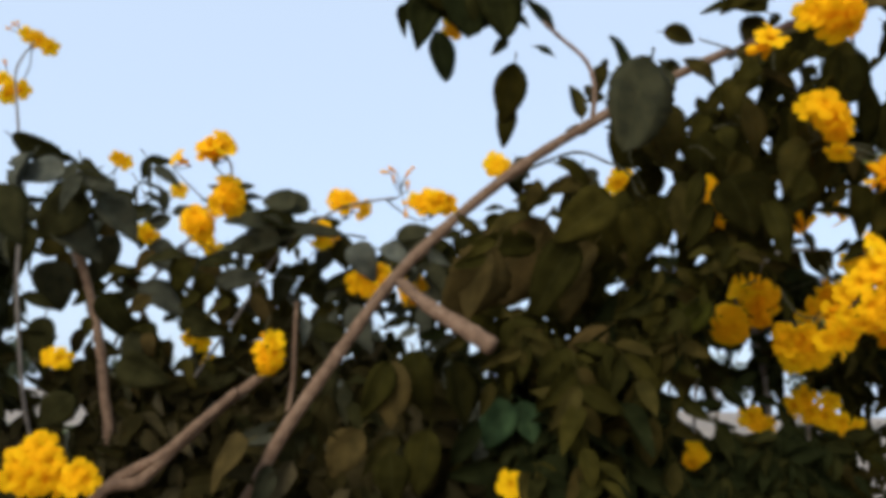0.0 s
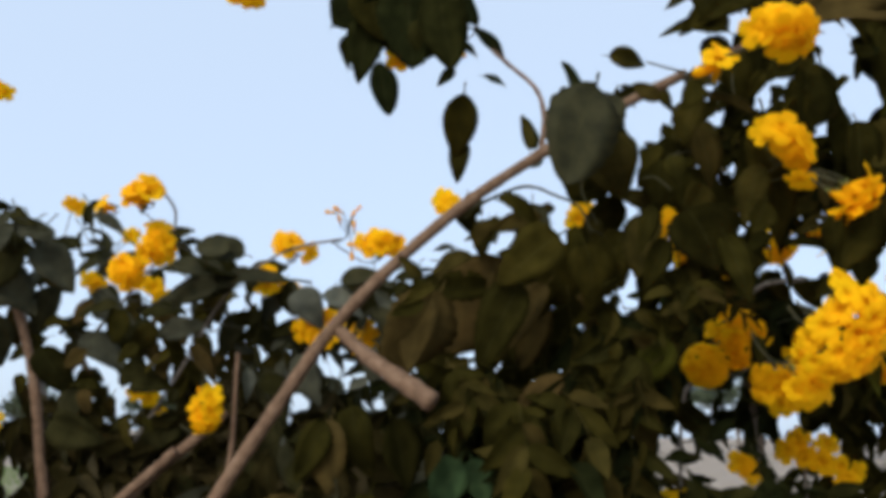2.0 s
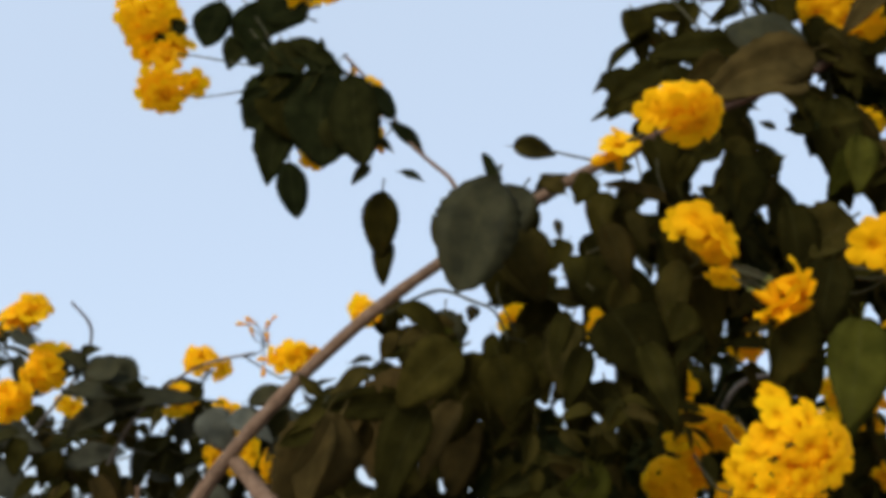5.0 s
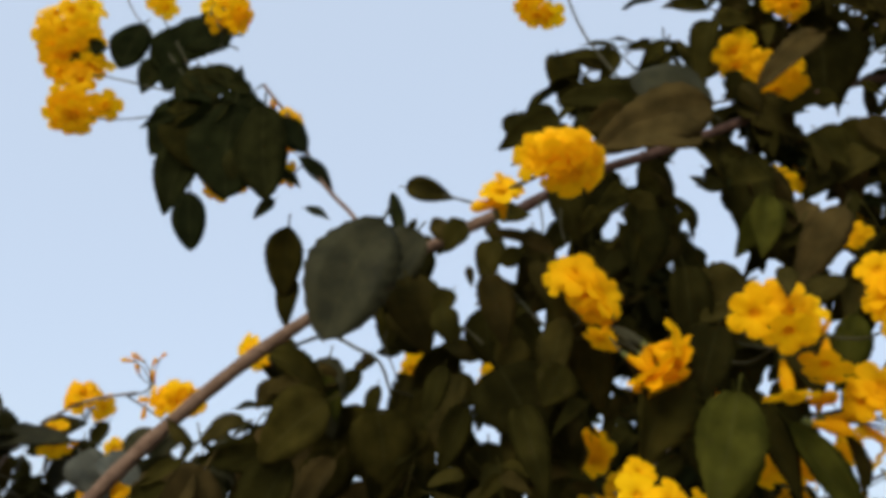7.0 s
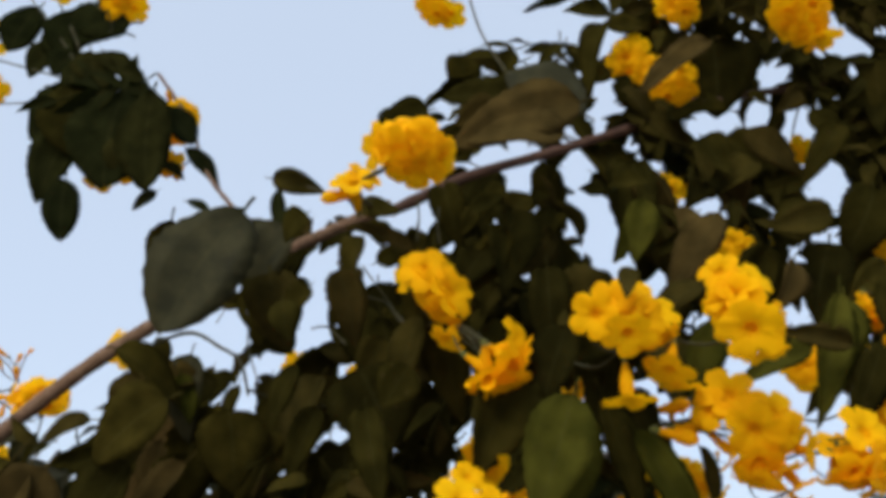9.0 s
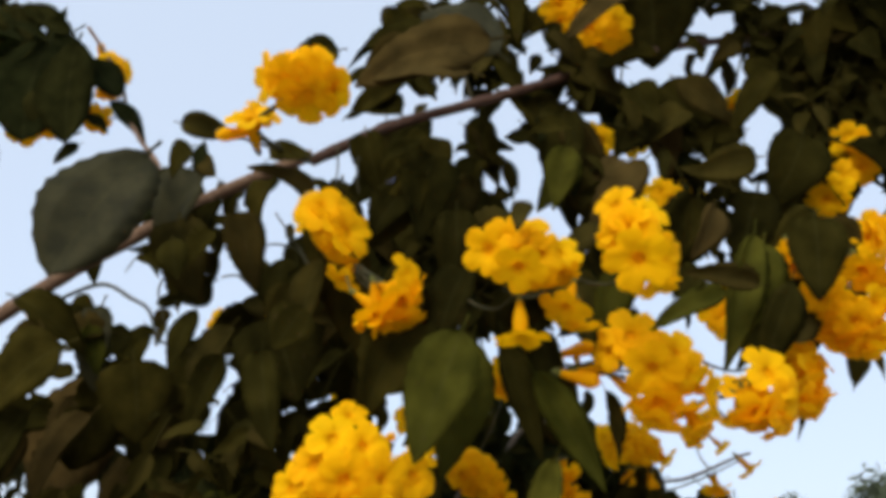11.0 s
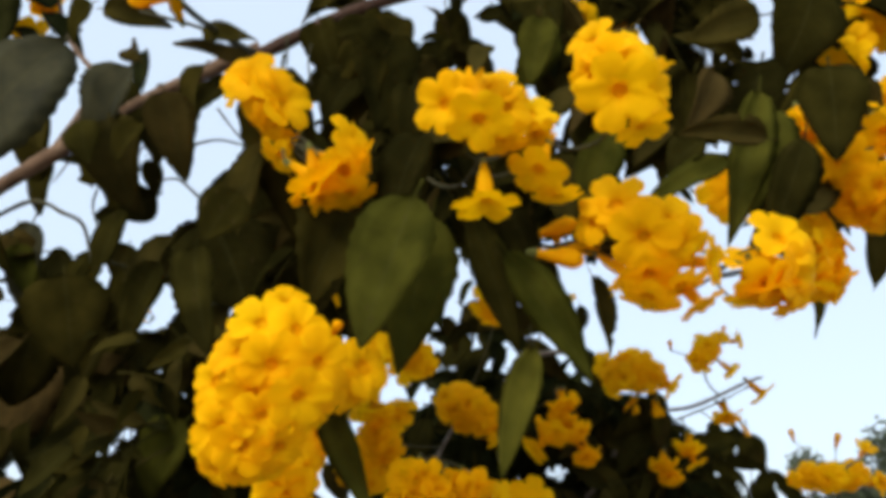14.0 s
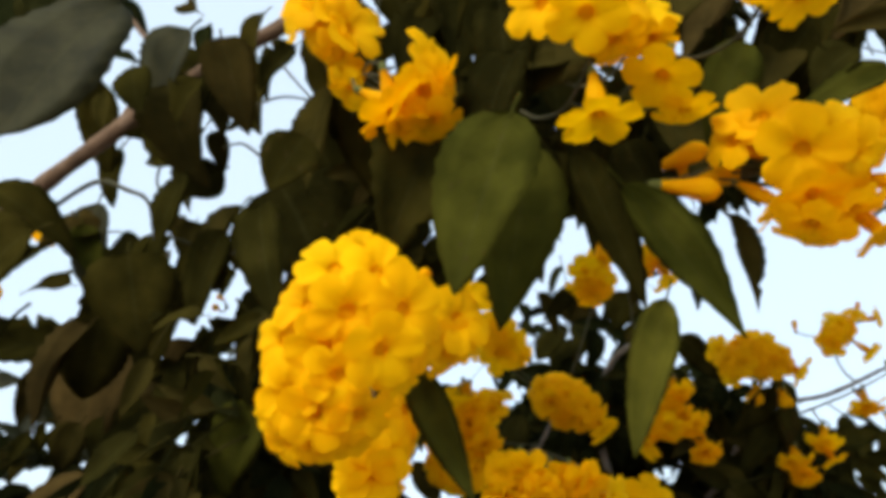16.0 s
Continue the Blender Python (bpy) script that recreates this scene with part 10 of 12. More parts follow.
leaf(shrub, (0.659, 1.271, 2.178), (0.616, 1.263, 2.093), 0.046, -9, kind=3)
leaf(shrub, (0.755, 1.158, 2.117), (0.706, 1.152, 2.047), 0.045, -28, kind=5)
leaf(shrub, (0.664, 1.227, 2.023), (0.630, 1.239, 1.967), 0.038, 29, kind=2)
leaf(shrub, (0.663, 1.121, 2.072), (0.623, 1.119, 2.010), 0.055, -5, kind=4)
leaf(shrub, (0.568, 1.045, 1.879), (0.543, 1.041, 1.830), 0.051, -17, kind=0)
leaf(shrub, (0.733, 1.122, 1.853), (0.719, 1.095, 1.778), 0.045, 30, kind=5)
leaf(shrub, (0.576, 1.070, 1.948), (0.545, 1.077, 1.857), 0.049, 21, kind=2)
leaf(shrub, (0.517, 1.215, 1.999), (0.589, 1.240, 1.799), 0.086, 30, kind=3)
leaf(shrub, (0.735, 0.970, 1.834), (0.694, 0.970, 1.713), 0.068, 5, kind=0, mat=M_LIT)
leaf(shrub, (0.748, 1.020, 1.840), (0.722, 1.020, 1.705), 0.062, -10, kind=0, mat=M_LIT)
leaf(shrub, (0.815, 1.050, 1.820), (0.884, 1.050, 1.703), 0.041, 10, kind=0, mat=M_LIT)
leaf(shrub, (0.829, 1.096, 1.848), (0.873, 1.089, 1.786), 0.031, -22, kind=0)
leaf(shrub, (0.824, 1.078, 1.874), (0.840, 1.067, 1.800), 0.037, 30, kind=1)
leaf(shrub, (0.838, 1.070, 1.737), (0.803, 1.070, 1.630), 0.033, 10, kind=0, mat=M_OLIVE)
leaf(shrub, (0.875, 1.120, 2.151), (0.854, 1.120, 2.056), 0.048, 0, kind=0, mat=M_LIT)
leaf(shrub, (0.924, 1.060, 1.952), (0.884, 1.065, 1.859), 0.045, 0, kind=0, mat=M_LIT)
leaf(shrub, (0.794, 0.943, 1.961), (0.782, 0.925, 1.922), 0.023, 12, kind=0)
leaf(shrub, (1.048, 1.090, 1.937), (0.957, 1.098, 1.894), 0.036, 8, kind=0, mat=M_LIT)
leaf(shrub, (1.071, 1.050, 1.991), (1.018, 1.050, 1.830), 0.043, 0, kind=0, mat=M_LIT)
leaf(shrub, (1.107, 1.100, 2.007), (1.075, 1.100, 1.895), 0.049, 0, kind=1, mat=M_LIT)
leaf(shrub, (1.052, 1.096, 2.054), (1.025, 1.093, 1.984), 0.043, -29, kind=1, mat=M_OLD)
leaf(shrub, (1.091, 1.026, 1.923), (1.055, 1.044, 1.819), 0.045, -8, kind=2)
leaf(shrub, (0.740, 1.012, 1.919), (0.695, 1.000, 1.832), 0.053, 24, kind=5)
leaf(shrub, (0.738, 1.064, 1.941), (0.804, 1.079, 1.973), 0.030, -2, kind=0)
leaf(shrub, (0.754, 1.202, 2.262), (0.785, 1.208, 2.265), 0.034, -14, kind=1)
leaf(shrub, (0.799, 1.205, 2.305), (0.979, 1.225, 2.180), 0.088, -6, kind=5)
leaf(shrub, (0.897, 1.191, 2.244), (0.939, 1.182, 2.118), 0.053, 30, kind=3)
leaf(shrub, (1.040, 1.198, 2.322), (1.116, 1.196, 2.264), 0.070, 15, kind=4)
leaf(shrub, (1.036, 1.185, 2.267), (1.033, 1.198, 2.172), 0.051, 26, kind=5, mat=M_OLD)
leaf(shrub, (1.104, 1.231, 2.235), (1.172, 1.213, 2.201), 0.052, 23, kind=0)
leaf(shrub, (1.115, 1.093, 2.127), (1.038, 1.106, 2.112), 0.049, -29, kind=1)
leaf(shrub, (1.189, 1.186, 2.298), (1.251, 1.176, 2.240), 0.055, -6, kind=2)
leaf(shrub, (1.200, 1.122, 2.186), (1.168, 1.121, 2.093), 0.087, -13, kind=3)
leaf(shrub, (1.280, 1.153, 2.197), (1.374, 1.134, 2.117), 0.055, 6, kind=4)
leaf(shrub, (1.365, 1.314, 2.267), (1.356, 1.308, 2.175), 0.063, -21, kind=1)
leaf(shrub, (1.210, 1.150, 2.081), (1.136, 1.133, 2.021), 0.047, -13, kind=0)
leaf(shrub, (1.207, 1.123, 2.058), (1.240, 1.118, 2.004), 0.040, 17, kind=1)
leaf(shrub, (1.115, 1.099, 1.880), (1.175, 1.100, 1.949), 0.036, 10, kind=5)
leaf(shrub, (0.264, 1.277, 1.876), (0.310, 1.299, 1.768), 0.123, 30, kind=1)
leaf(shrub, (0.341, 1.205, 2.003), (0.397, 1.195, 1.945), 0.038, 7, kind=5)
leaf(shrub, (0.434, 1.351, 1.988), (0.359, 1.364, 1.909), 0.065, -29, kind=5)
leaf(shrub, (0.447, 1.291, 1.935), (0.444, 1.286, 1.859), 0.042, -4, kind=3)
leaf(shrub, (0.427, 1.119, 1.898), (0.404, 1.114, 1.823), 0.032, -3, kind=2)
leaf(shrub, (0.374, 1.403, 1.843), (0.305, 1.399, 1.778), 0.054, -7, kind=4)
leaf(shrub, (0.457, 1.264, 1.837), (0.453, 1.256, 1.743), 0.047, -30, kind=3)
leaf(shrub, (0.367, 1.241, 1.668), (0.393, 1.229, 1.620), 0.047, 4, kind=2)
leaf(shrub, (0.453, 1.146, 1.766), (0.410, 1.134, 1.763), 0.026, 30, kind=5)
leaf(shrub, (0.324, 1.248, 1.902), (0.324, 1.223, 1.827), 0.032, 29, kind=0)
leaf(rear_shrub, (1.153, 1.800, 1.853), (1.162, 1.789, 1.766), 0.049, -20, kind=2)
leaf(rear_shrub, (1.129, 1.800, 1.831), (1.100, 1.803, 1.757), 0.072, -51, kind=3)
leaf(rear_shrub, (0.796, 1.898, 2.055), (0.885, 1.904, 1.988), 0.066, 18, kind=5)
leaf(rear_shrub, (0.933, 1.908, 1.981), (1.006, 1.900, 1.885), 0.048, 30, kind=5)
leaf(rear_shrub, (1.015, 1.837, 1.941), (1.061, 1.840, 1.897), 0.032, -2, kind=1)
leaf(shrub, (-0.020, 1.300, 2.445), (-0.136, 1.300, 2.339), 0.112, -15, kind=6, mat=M_SHADED)
leaf(shrub, (-0.062, 1.290, 2.348), (-0.077, 1.290, 2.207), 0.079, -15, kind=0, mat=M_SHADED)
leaf(shrub, (-0.035, 1.290, 2.250), (-0.012, 1.290, 2.137), 0.053, -15, kind=6, mat=M_SHADED)
leaf(shrub, (0.022, 1.280, 2.430), (0.033, 1.280, 2.234), 0.123, -15, kind=6, mat=M_SHADED)
leaf(shrub, (0.079, 1.270, 2.423), (0.107, 1.270, 2.227), 0.090, 5, kind=6, mat=M_SHADED)
leaf(shrub, (0.090, 1.300, 2.421), (0.157, 1.300, 2.342), 0.061, -15, kind=6, mat=M_SHADED)
leaf(shrub, (0.143, 1.310, 2.336), (0.218, 1.310, 2.256), 0.037, -15, kind=0, mat=M_SHADED)
leaf(shrub, (-0.027, 1.310, 2.622), (-0.168, 1.310, 2.585), 0.102, -15, kind=6, mat=M_SHADED)
leaf(shrub, (-0.292, 1.330, 2.611), (-0.390, 1.330, 2.590), 0.061, -15, kind=6, mat=M_SHADED)
leaf(shrub, (-0.108, 1.320, 2.513), (-0.207, 1.320, 2.628), 0.055, -15, kind=0, mat=M_SHADED)
leaf(shrub, (0.007, 1.320, 2.488), (-0.004, 1.320, 2.559), 0.027, -15, kind=0, mat=M_SHADED)
leaf(shrub, (0.110, 1.310, 2.246), (0.076, 1.310, 2.208), 0.026, -15, kind=0, mat=M_SHADED)
leaf(shrub, (0.165, 1.310, 2.229), (0.213, 1.310, 2.208), 0.024, -15, kind=0, mat=M_SHADED)
leaf(shrub, (-0.054, 1.290, 2.475), (-0.110, 1.290, 2.461), 0.065, -15, kind=6, mat=M_SHADED)
leaf(shrub, (-0.106, 1.310, 2.546), (-0.142, 1.310, 2.490), 0.056, -15, kind=6, mat=M_SHADED)
leaf(shrub, (-0.068, 1.270, 2.433), (-0.024, 1.270, 2.289), 0.091, -8, kind=6)
leaf(shrub, (-0.022, 1.300, 2.356), (0.029, 1.300, 2.263), 0.071, 8, kind=6)
leaf(shrub, (0.112, 1.300, 2.299), (0.157, 1.300, 2.266), 0.027, -15, kind=0, mat=M_SHADED)
leaf(shrub, (0.213, 1.462, 1.900), (0.087, 1.497, 1.704), 0.160, 0, kind=6, mat=M_OLD)
leaf(shrub, (0.293, 1.414, 1.789), (0.240, 1.431, 1.668), 0.064, -2, kind=6, mat=M_OLD)
leaf(shrub, (0.348, 1.276, 2.061), (0.321, 1.281, 1.958), 0.060, 27, kind=1)
leaf(shrub, (0.346, 1.197, 2.132), (0.321, 1.194, 2.053), 0.073, -30, kind=1)
leaf(shrub, (0.380, 1.240, 2.030), (0.396, 1.254, 1.990), 0.026, -16, kind=3)
leaf(shrub, (0.552, 1.323, 2.058), (0.477, 1.319, 1.902), 0.077, -6, kind=1)
leaf(shrub, (0.474, 1.310, 1.961), (0.416, 1.306, 2.000), 0.041, -2, kind=3)
leaf(shrub, (0.484, 1.263, 2.034), (0.481, 1.256, 1.939), 0.074, 22, kind=2)
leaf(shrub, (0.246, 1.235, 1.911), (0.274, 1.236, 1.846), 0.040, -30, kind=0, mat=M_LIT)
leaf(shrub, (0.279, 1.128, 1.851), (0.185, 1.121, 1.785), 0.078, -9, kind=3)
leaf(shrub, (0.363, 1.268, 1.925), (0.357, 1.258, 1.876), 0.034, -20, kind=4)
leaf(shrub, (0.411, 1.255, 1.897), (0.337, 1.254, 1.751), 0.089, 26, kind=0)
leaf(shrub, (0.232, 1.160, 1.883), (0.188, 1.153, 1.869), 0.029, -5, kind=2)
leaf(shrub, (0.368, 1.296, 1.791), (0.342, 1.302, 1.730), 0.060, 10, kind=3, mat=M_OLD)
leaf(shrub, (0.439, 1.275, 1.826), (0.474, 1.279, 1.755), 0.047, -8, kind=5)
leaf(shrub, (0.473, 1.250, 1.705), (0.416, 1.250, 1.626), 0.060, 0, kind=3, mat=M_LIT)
leaf(shrub, (0.213, 1.397, 1.729), (0.213, 1.387, 1.645), 0.034, 24, kind=3)
leaf(rear_shrub, (1.038, 1.950, 1.973), (1.102, 1.942, 1.883), 0.052, 30, kind=5)
leaf(rear_shrub, (0.813, 1.844, 1.967), (0.751, 1.850, 1.909), 0.055, 22, kind=6)
leaf(rear_shrub, (0.842, 1.885, 1.957), (0.786, 1.883, 1.884), 0.069, 24, kind=6)
leaf(rear_shrub, (0.721, 1.874, 1.814), (0.704, 1.867, 1.732), 0.052, 17, kind=6)
leaf(rear_shrub, (0.940, 1.907, 2.056), (0.908, 1.914, 1.980), 0.070, -4, kind=0)
leaf(shrub, (-0.212, 1.310, 2.653), (-0.239, 1.310, 2.541), 0.072, -15, kind=6, mat=M_SHADED)
leaf(shrub, (-0.028, 1.310, 2.597), (-0.142, 1.310, 2.650), 0.093, -15, kind=6, mat=M_SHADED)
leaf(shrub, (-0.124, 1.310, 2.647), (-0.141, 1.310, 2.538), 0.083, -15, kind=6, mat=M_SHADED)
leaf(shrub, (-0.166, 1.320, 2.568), (-0.191, 1.320, 2.490), 0.059, -15, kind=0, mat=M_SHADED)
leaf(shrub, (-0.056, 1.310, 2.547), (0.002, 1.310, 2.486), 0.058, -15, kind=0, mat=M_SHADED)
leaf(shrub, (-0.075, 1.300, 2.538), (-0.033, 1.300, 2.455), 0.069, -15, kind=6, mat=M_SHADED)
leaf(shrub, (0.065, 1.290, 2.351), (0.054, 1.290, 2.257), 0.072, -15, kind=6, mat=M_SHADED)
leaf(shrub, (0.623, 1.232, 2.172), (0.566, 1.229, 2.108), 0.045, -3, kind=2)
leaf(shrub, (0.558, 1.253, 2.162), (0.553, 1.240, 2.066), 0.049, -30, kind=3)
leaf(shrub, (0.501, 1.294, 2.087), (0.522, 1.301, 2.000), 0.066, 11, kind=5)
leaf(shrub, (0.762, 1.297, 2.326), (0.797, 1.298, 2.195), 0.057, 30, kind=0)
leaf(shrub, (0.716, 1.189, 2.158), (0.685, 1.178, 2.073), 0.037, 18, kind=1)
leaf(shrub, (0.671, 1.222, 2.255), (0.649, 1.224, 2.151), 0.072, 22, kind=1)
leaf(shrub, (1.065, 1.166, 2.252), (0.994, 1.159, 2.221), 0.059, 12, kind=3)
leaf(shrub, (1.164, 1.100, 2.278), (1.101, 1.104, 2.202), 0.042, 9, kind=5)
leaf(shrub, (0.981, 1.165, 2.240), (0.960, 1.165, 2.174), 0.053, -26, kind=1)
leaf(shrub, (0.198, 1.340, 1.840), (0.191, 1.340, 1.749), 0.048, 0, kind=1, mat=M_OLD)
leaf(shrub, (0.263, 1.282, 1.814), (0.238, 1.295, 1.725), 0.078, -30, kind=3)
leaf(left_shrub, (-0.247, 1.597, 1.707), (-0.326, 1.586, 1.657), 0.056, -2, kind=2)
leaf(left_shrub, (-0.437, 1.509, 1.718), (-0.373, 1.521, 1.649), 0.038, -22, kind=5, mat=M_OLD)
leaf(left_shrub, (-0.494, 1.514, 1.705), (-0.486, 1.512, 1.647), 0.041, -14, kind=4, mat=M_OLD)
leaf(left_shrub, (-0.542, 1.560, 1.769), (-0.578, 1.557, 1.699), 0.054, -17, kind=2)
leaf(left_shrub, (-0.277, 1.555, 1.849), (-0.291, 1.538, 1.769), 0.049, -30, kind=4, mat=M_SHEEN)
leaf(left_shrub, (-0.420, 1.552, 1.831), (-0.401, 1.559, 1.773), 0.045, -10, kind=5)
leaf(left_shrub, (-0.582, 1.715, 1.733), (-0.483, 1.744, 1.668), 0.049, 15, kind=4)
leaf(left_shrub, (-0.832, 1.740, 1.811), (-0.803, 1.747, 1.754), 0.038, 4, kind=5, mat=M_OLD)
leaf(left_shrub, (-0.621, 1.657, 1.824), (-0.678, 1.647, 1.773), 0.045, -13, kind=1)
leaf(left_shrub, (-0.719, 1.609, 1.633), (-0.727, 1.598, 1.546), 0.058, -12, kind=0, mat=M_SHEEN)
leaf(left_shrub, (-0.903, 1.950, 1.704), (-0.864, 1.962, 1.639), 0.052, 28, kind=3)
leaf(left_shrub, (-1.018, 1.671, 1.849), (-0.943, 1.666, 1.827), 0.057, 8, kind=0)
leaf(left_shrub, (-0.659, 1.520, 1.707), (-0.711, 1.529, 1.668), 0.038, -19, kind=0, mat=M_OLD)
leaf(left_shrub, (-0.587, 1.845, 1.790), (-0.608, 1.829, 1.719), 0.037, -5, kind=0, mat=M_OLD)
leaf(left_shrub, (-0.503, 1.640, 1.682), (-0.444, 1.616, 1.632), 0.056, 22, kind=3)
leaf(left_shrub, (-0.425, 1.619, 1.836), (-0.486, 1.607, 1.779), 0.042, -15, kind=1)
leaf(left_shrub, (-0.679, 1.549, 1.817), (-0.710, 1.533, 1.765), 0.034, -18, kind=1, mat=M_OLD)
leaf(shrub, (0.232, 1.258, 1.849), (0.188, 1.259, 1.857), 0.028, 7, kind=0)
leaf(shrub, (1.280, 1.454, 2.618), (1.292, 1.481, 2.530), 0.042, -18, kind=0)
leaf(left_shrub, (-0.652, 1.634, 1.619), (-0.652, 1.631, 1.574), 0.029, -0, kind=3)
leaf(left_shrub, (-0.709, 1.854, 1.758), (-0.742, 1.861, 1.714), 0.032, 6, kind=1)
leaf(shrub, (0.965, 1.377, 2.321), (0.932, 1.383, 2.280), 0.031, 26, kind=3)
leaf(left_shrub, (-0.383, 1.621, 1.728), (-0.334, 1.635, 1.717), 0.021, 10, kind=2, mat=M_SHEEN)
leaf(left_shrub, (-0.382, 1.688, 1.749), (-0.389, 1.671, 1.674), 0.056, -23, kind=3)
leaf(left_shrub, (-0.710, 1.895, 1.792), (-0.681, 1.903, 1.707), 0.050, -2, kind=1, mat=M_OLD)
leaf(left_shrub, (-0.803, 1.610, 1.743), (-0.882, 1.602, 1.691), 0.041, -5, kind=0)
leaf(left_shrub, (-0.895, 1.614, 1.787), (-0.871, 1.620, 1.720), 0.040, -23, kind=2, mat=M_OLD)
leaf(shrub, (0.345, 1.342, 1.929), (0.364, 1.337, 1.875), 0.039, -20, kind=5)
leaf(left_shrub, (-1.084, 1.933, 1.882), (-1.117, 1.935, 1.812), 0.050, -30, kind=0)
leaf(shrub, (0.865, 1.247, 2.229), (0.897, 1.240, 2.165), 0.030, 26, kind=0)
leaf(left_shrub, (-0.485, 1.628, 1.661), (-0.508, 1.622, 1.597), 0.030, -26, kind=4)
leaf(left_shrub, (-0.489, 1.754, 1.736), (-0.532, 1.780, 1.682), 0.050, -26, kind=1, mat=M_SHEEN)
leaf(left_shrub, (-0.560, 1.853, 1.887), (-0.468, 1.841, 1.899), 0.043, -1, kind=5)
leaf(left_shrub, (-0.781, 1.552, 1.762), (-0.728, 1.556, 1.772), 0.036, -22, kind=1)
leaf(left_shrub, (-0.675, 1.936, 1.870), (-0.727, 1.924, 1.822), 0.036, 6, kind=2, mat=M_OLD)
leaf(left_shrub, (-0.790, 1.939, 1.799), (-0.764, 1.947, 1.721), 0.063, 7, kind=3, mat=M_SHEEN)
leaf(shrub, (0.788, 1.372, 2.321), (0.834, 1.366, 2.317), 0.027, 12, kind=2)
leaf(left_shrub, (-0.971, 1.724, 1.989), (-0.925, 1.722, 1.949), 0.032, 7, kind=4, mat=M_SHEEN)
leaf(shrub, (0.334, 1.433, 2.257), (0.325, 1.438, 2.198), 0.036, 6, kind=3)
leaf(shrub, (1.197, 1.390, 2.617), (1.214, 1.400, 2.566), 0.036, 12, kind=1)
leaf(left_shrub, (-0.578, 1.502, 1.786), (-0.620, 1.510, 1.723), 0.063, 1, kind=5)
leaf(shrub, (0.145, 1.224, 1.842), (0.067, 1.226, 1.821), 0.047, 20, kind=2)
leaf(left_shrub, (-0.776, 1.852, 1.975), (-0.865, 1.856, 1.941), 0.044, -30, kind=1, mat=M_SHEEN)
leaf(shrub, (0.564, 1.473, 2.205), (0.575, 1.478, 2.161), 0.030, 0, kind=0)
leaf(left_shrub, (-0.934, 1.765, 1.952), (-0.889, 1.773, 1.878), 0.059, 19, kind=5, mat=M_OLD)
leaf(left_shrub, (-0.945, 1.718, 1.546), (-1.008, 1.727, 1.486), 0.042, -30, kind=1, mat=M_OLD)
leaf(left_shrub, (-0.337, 1.605, 1.824), (-0.346, 1.606, 1.786), 0.022, -15, kind=4)
leaf(left_shrub, (-0.334, 1.674, 1.746), (-0.286, 1.669, 1.711), 0.033, -2, kind=0)
leaf(left_shrub, (-0.794, 1.525, 1.656), (-0.796, 1.523, 1.611), 0.025, -14, kind=5)
leaf(shrub, (1.063, 1.488, 2.250), (1.026, 1.477, 2.221), 0.031, -20, kind=1)
leaf(left_shrub, (-0.847, 1.862, 1.986), (-0.915, 1.843, 1.945), 0.034, 3, kind=2, mat=M_SHEEN)
leaf(left_shrub, (-0.635, 1.819, 1.585), (-0.695, 1.815, 1.559), 0.038, 14, kind=1)
leaf(shrub, (0.901, 1.248, 2.381), (0.871, 1.260, 2.317), 0.035, 10, kind=2)
leaf(left_shrub, (-0.861, 1.699, 1.808), (-0.914, 1.699, 1.747), 0.055, -8, kind=0, mat=M_SHEEN)
leaf(left_shrub, (-0.894, 1.886, 1.765), (-0.915, 1.877, 1.724), 0.039, -12, kind=5, mat=M_OLD)
leaf(left_shrub, (-0.201, 1.521, 1.759), (-0.292, 1.507, 1.752), 0.038, 6, kind=3, mat=M_SHEEN)
leaf(rear_shrub, (0.853, 2.194, 2.085), (0.879, 2.161, 2.006), 0.059, -17, kind=0, mat=M_SHADED)
leaf(shrub, (0.484, 1.437, 1.927), (0.473, 1.440, 1.875), 0.032, -6, kind=2)
leaf(left_shrub, (-0.657, 1.752, 1.849), (-0.656, 1.756, 1.807), 0.027, -1, kind=1, mat=M_SHEEN)
leaf(left_shrub, (-0.681, 1.696, 1.623), (-0.722, 1.695, 1.544), 0.050, -3, kind=0)
leaf(shrub, (0.614, 1.450, 2.221), (0.574, 1.460, 2.156), 0.037, 3, kind=2)
leaf(left_shrub, (-0.816, 1.838, 1.910), (-0.758, 1.813, 1.845), 0.045, -14, kind=5)
leaf(left_shrub, (-0.700, 1.750, 1.872), (-0.694, 1.751, 1.832), 0.016, -18, kind=0, mat=M_SHEEN)
leaf(left_shrub, (-0.668, 1.893, 1.866), (-0.649, 1.907, 1.789), 0.049, 2, kind=5, mat=M_OLD)
leaf(left_shrub, (-0.494, 1.642, 1.716), (-0.570, 1.629, 1.767), 0.036, -30, kind=4)
leaf(shrub, (0.800, 1.306, 2.377), (0.763, 1.305, 2.346), 0.020, 16, kind=5)
leaf(left_shrub, (-0.774, 1.943, 1.918), (-0.771, 1.943, 1.834), 0.044, 8, kind=2)
leaf(shrub, (0.755, 1.218, 1.854), (0.663, 1.205, 1.868), 0.036, 19, kind=0)
leaf(shrub, (0.686, 1.322, 2.331), (0.667, 1.324, 2.296), 0.023, -0, kind=4)
leaf(left_shrub, (-0.879, 1.664, 1.945), (-0.876, 1.666, 1.866), 0.033, -4, kind=0, mat=M_SHEEN)
leaf(shrub, (0.882, 1.414, 2.663), (0.818, 1.420, 2.628), 0.028, -13, kind=5)
leaf(left_shrub, (-0.577, 1.864, 1.877), (-0.570, 1.867, 1.819), 0.027, -24, kind=3, mat=M_SHEEN)
leaf(shrub, (1.299, 1.365, 2.273), (1.237, 1.356, 2.260), 0.029, -8, kind=0)
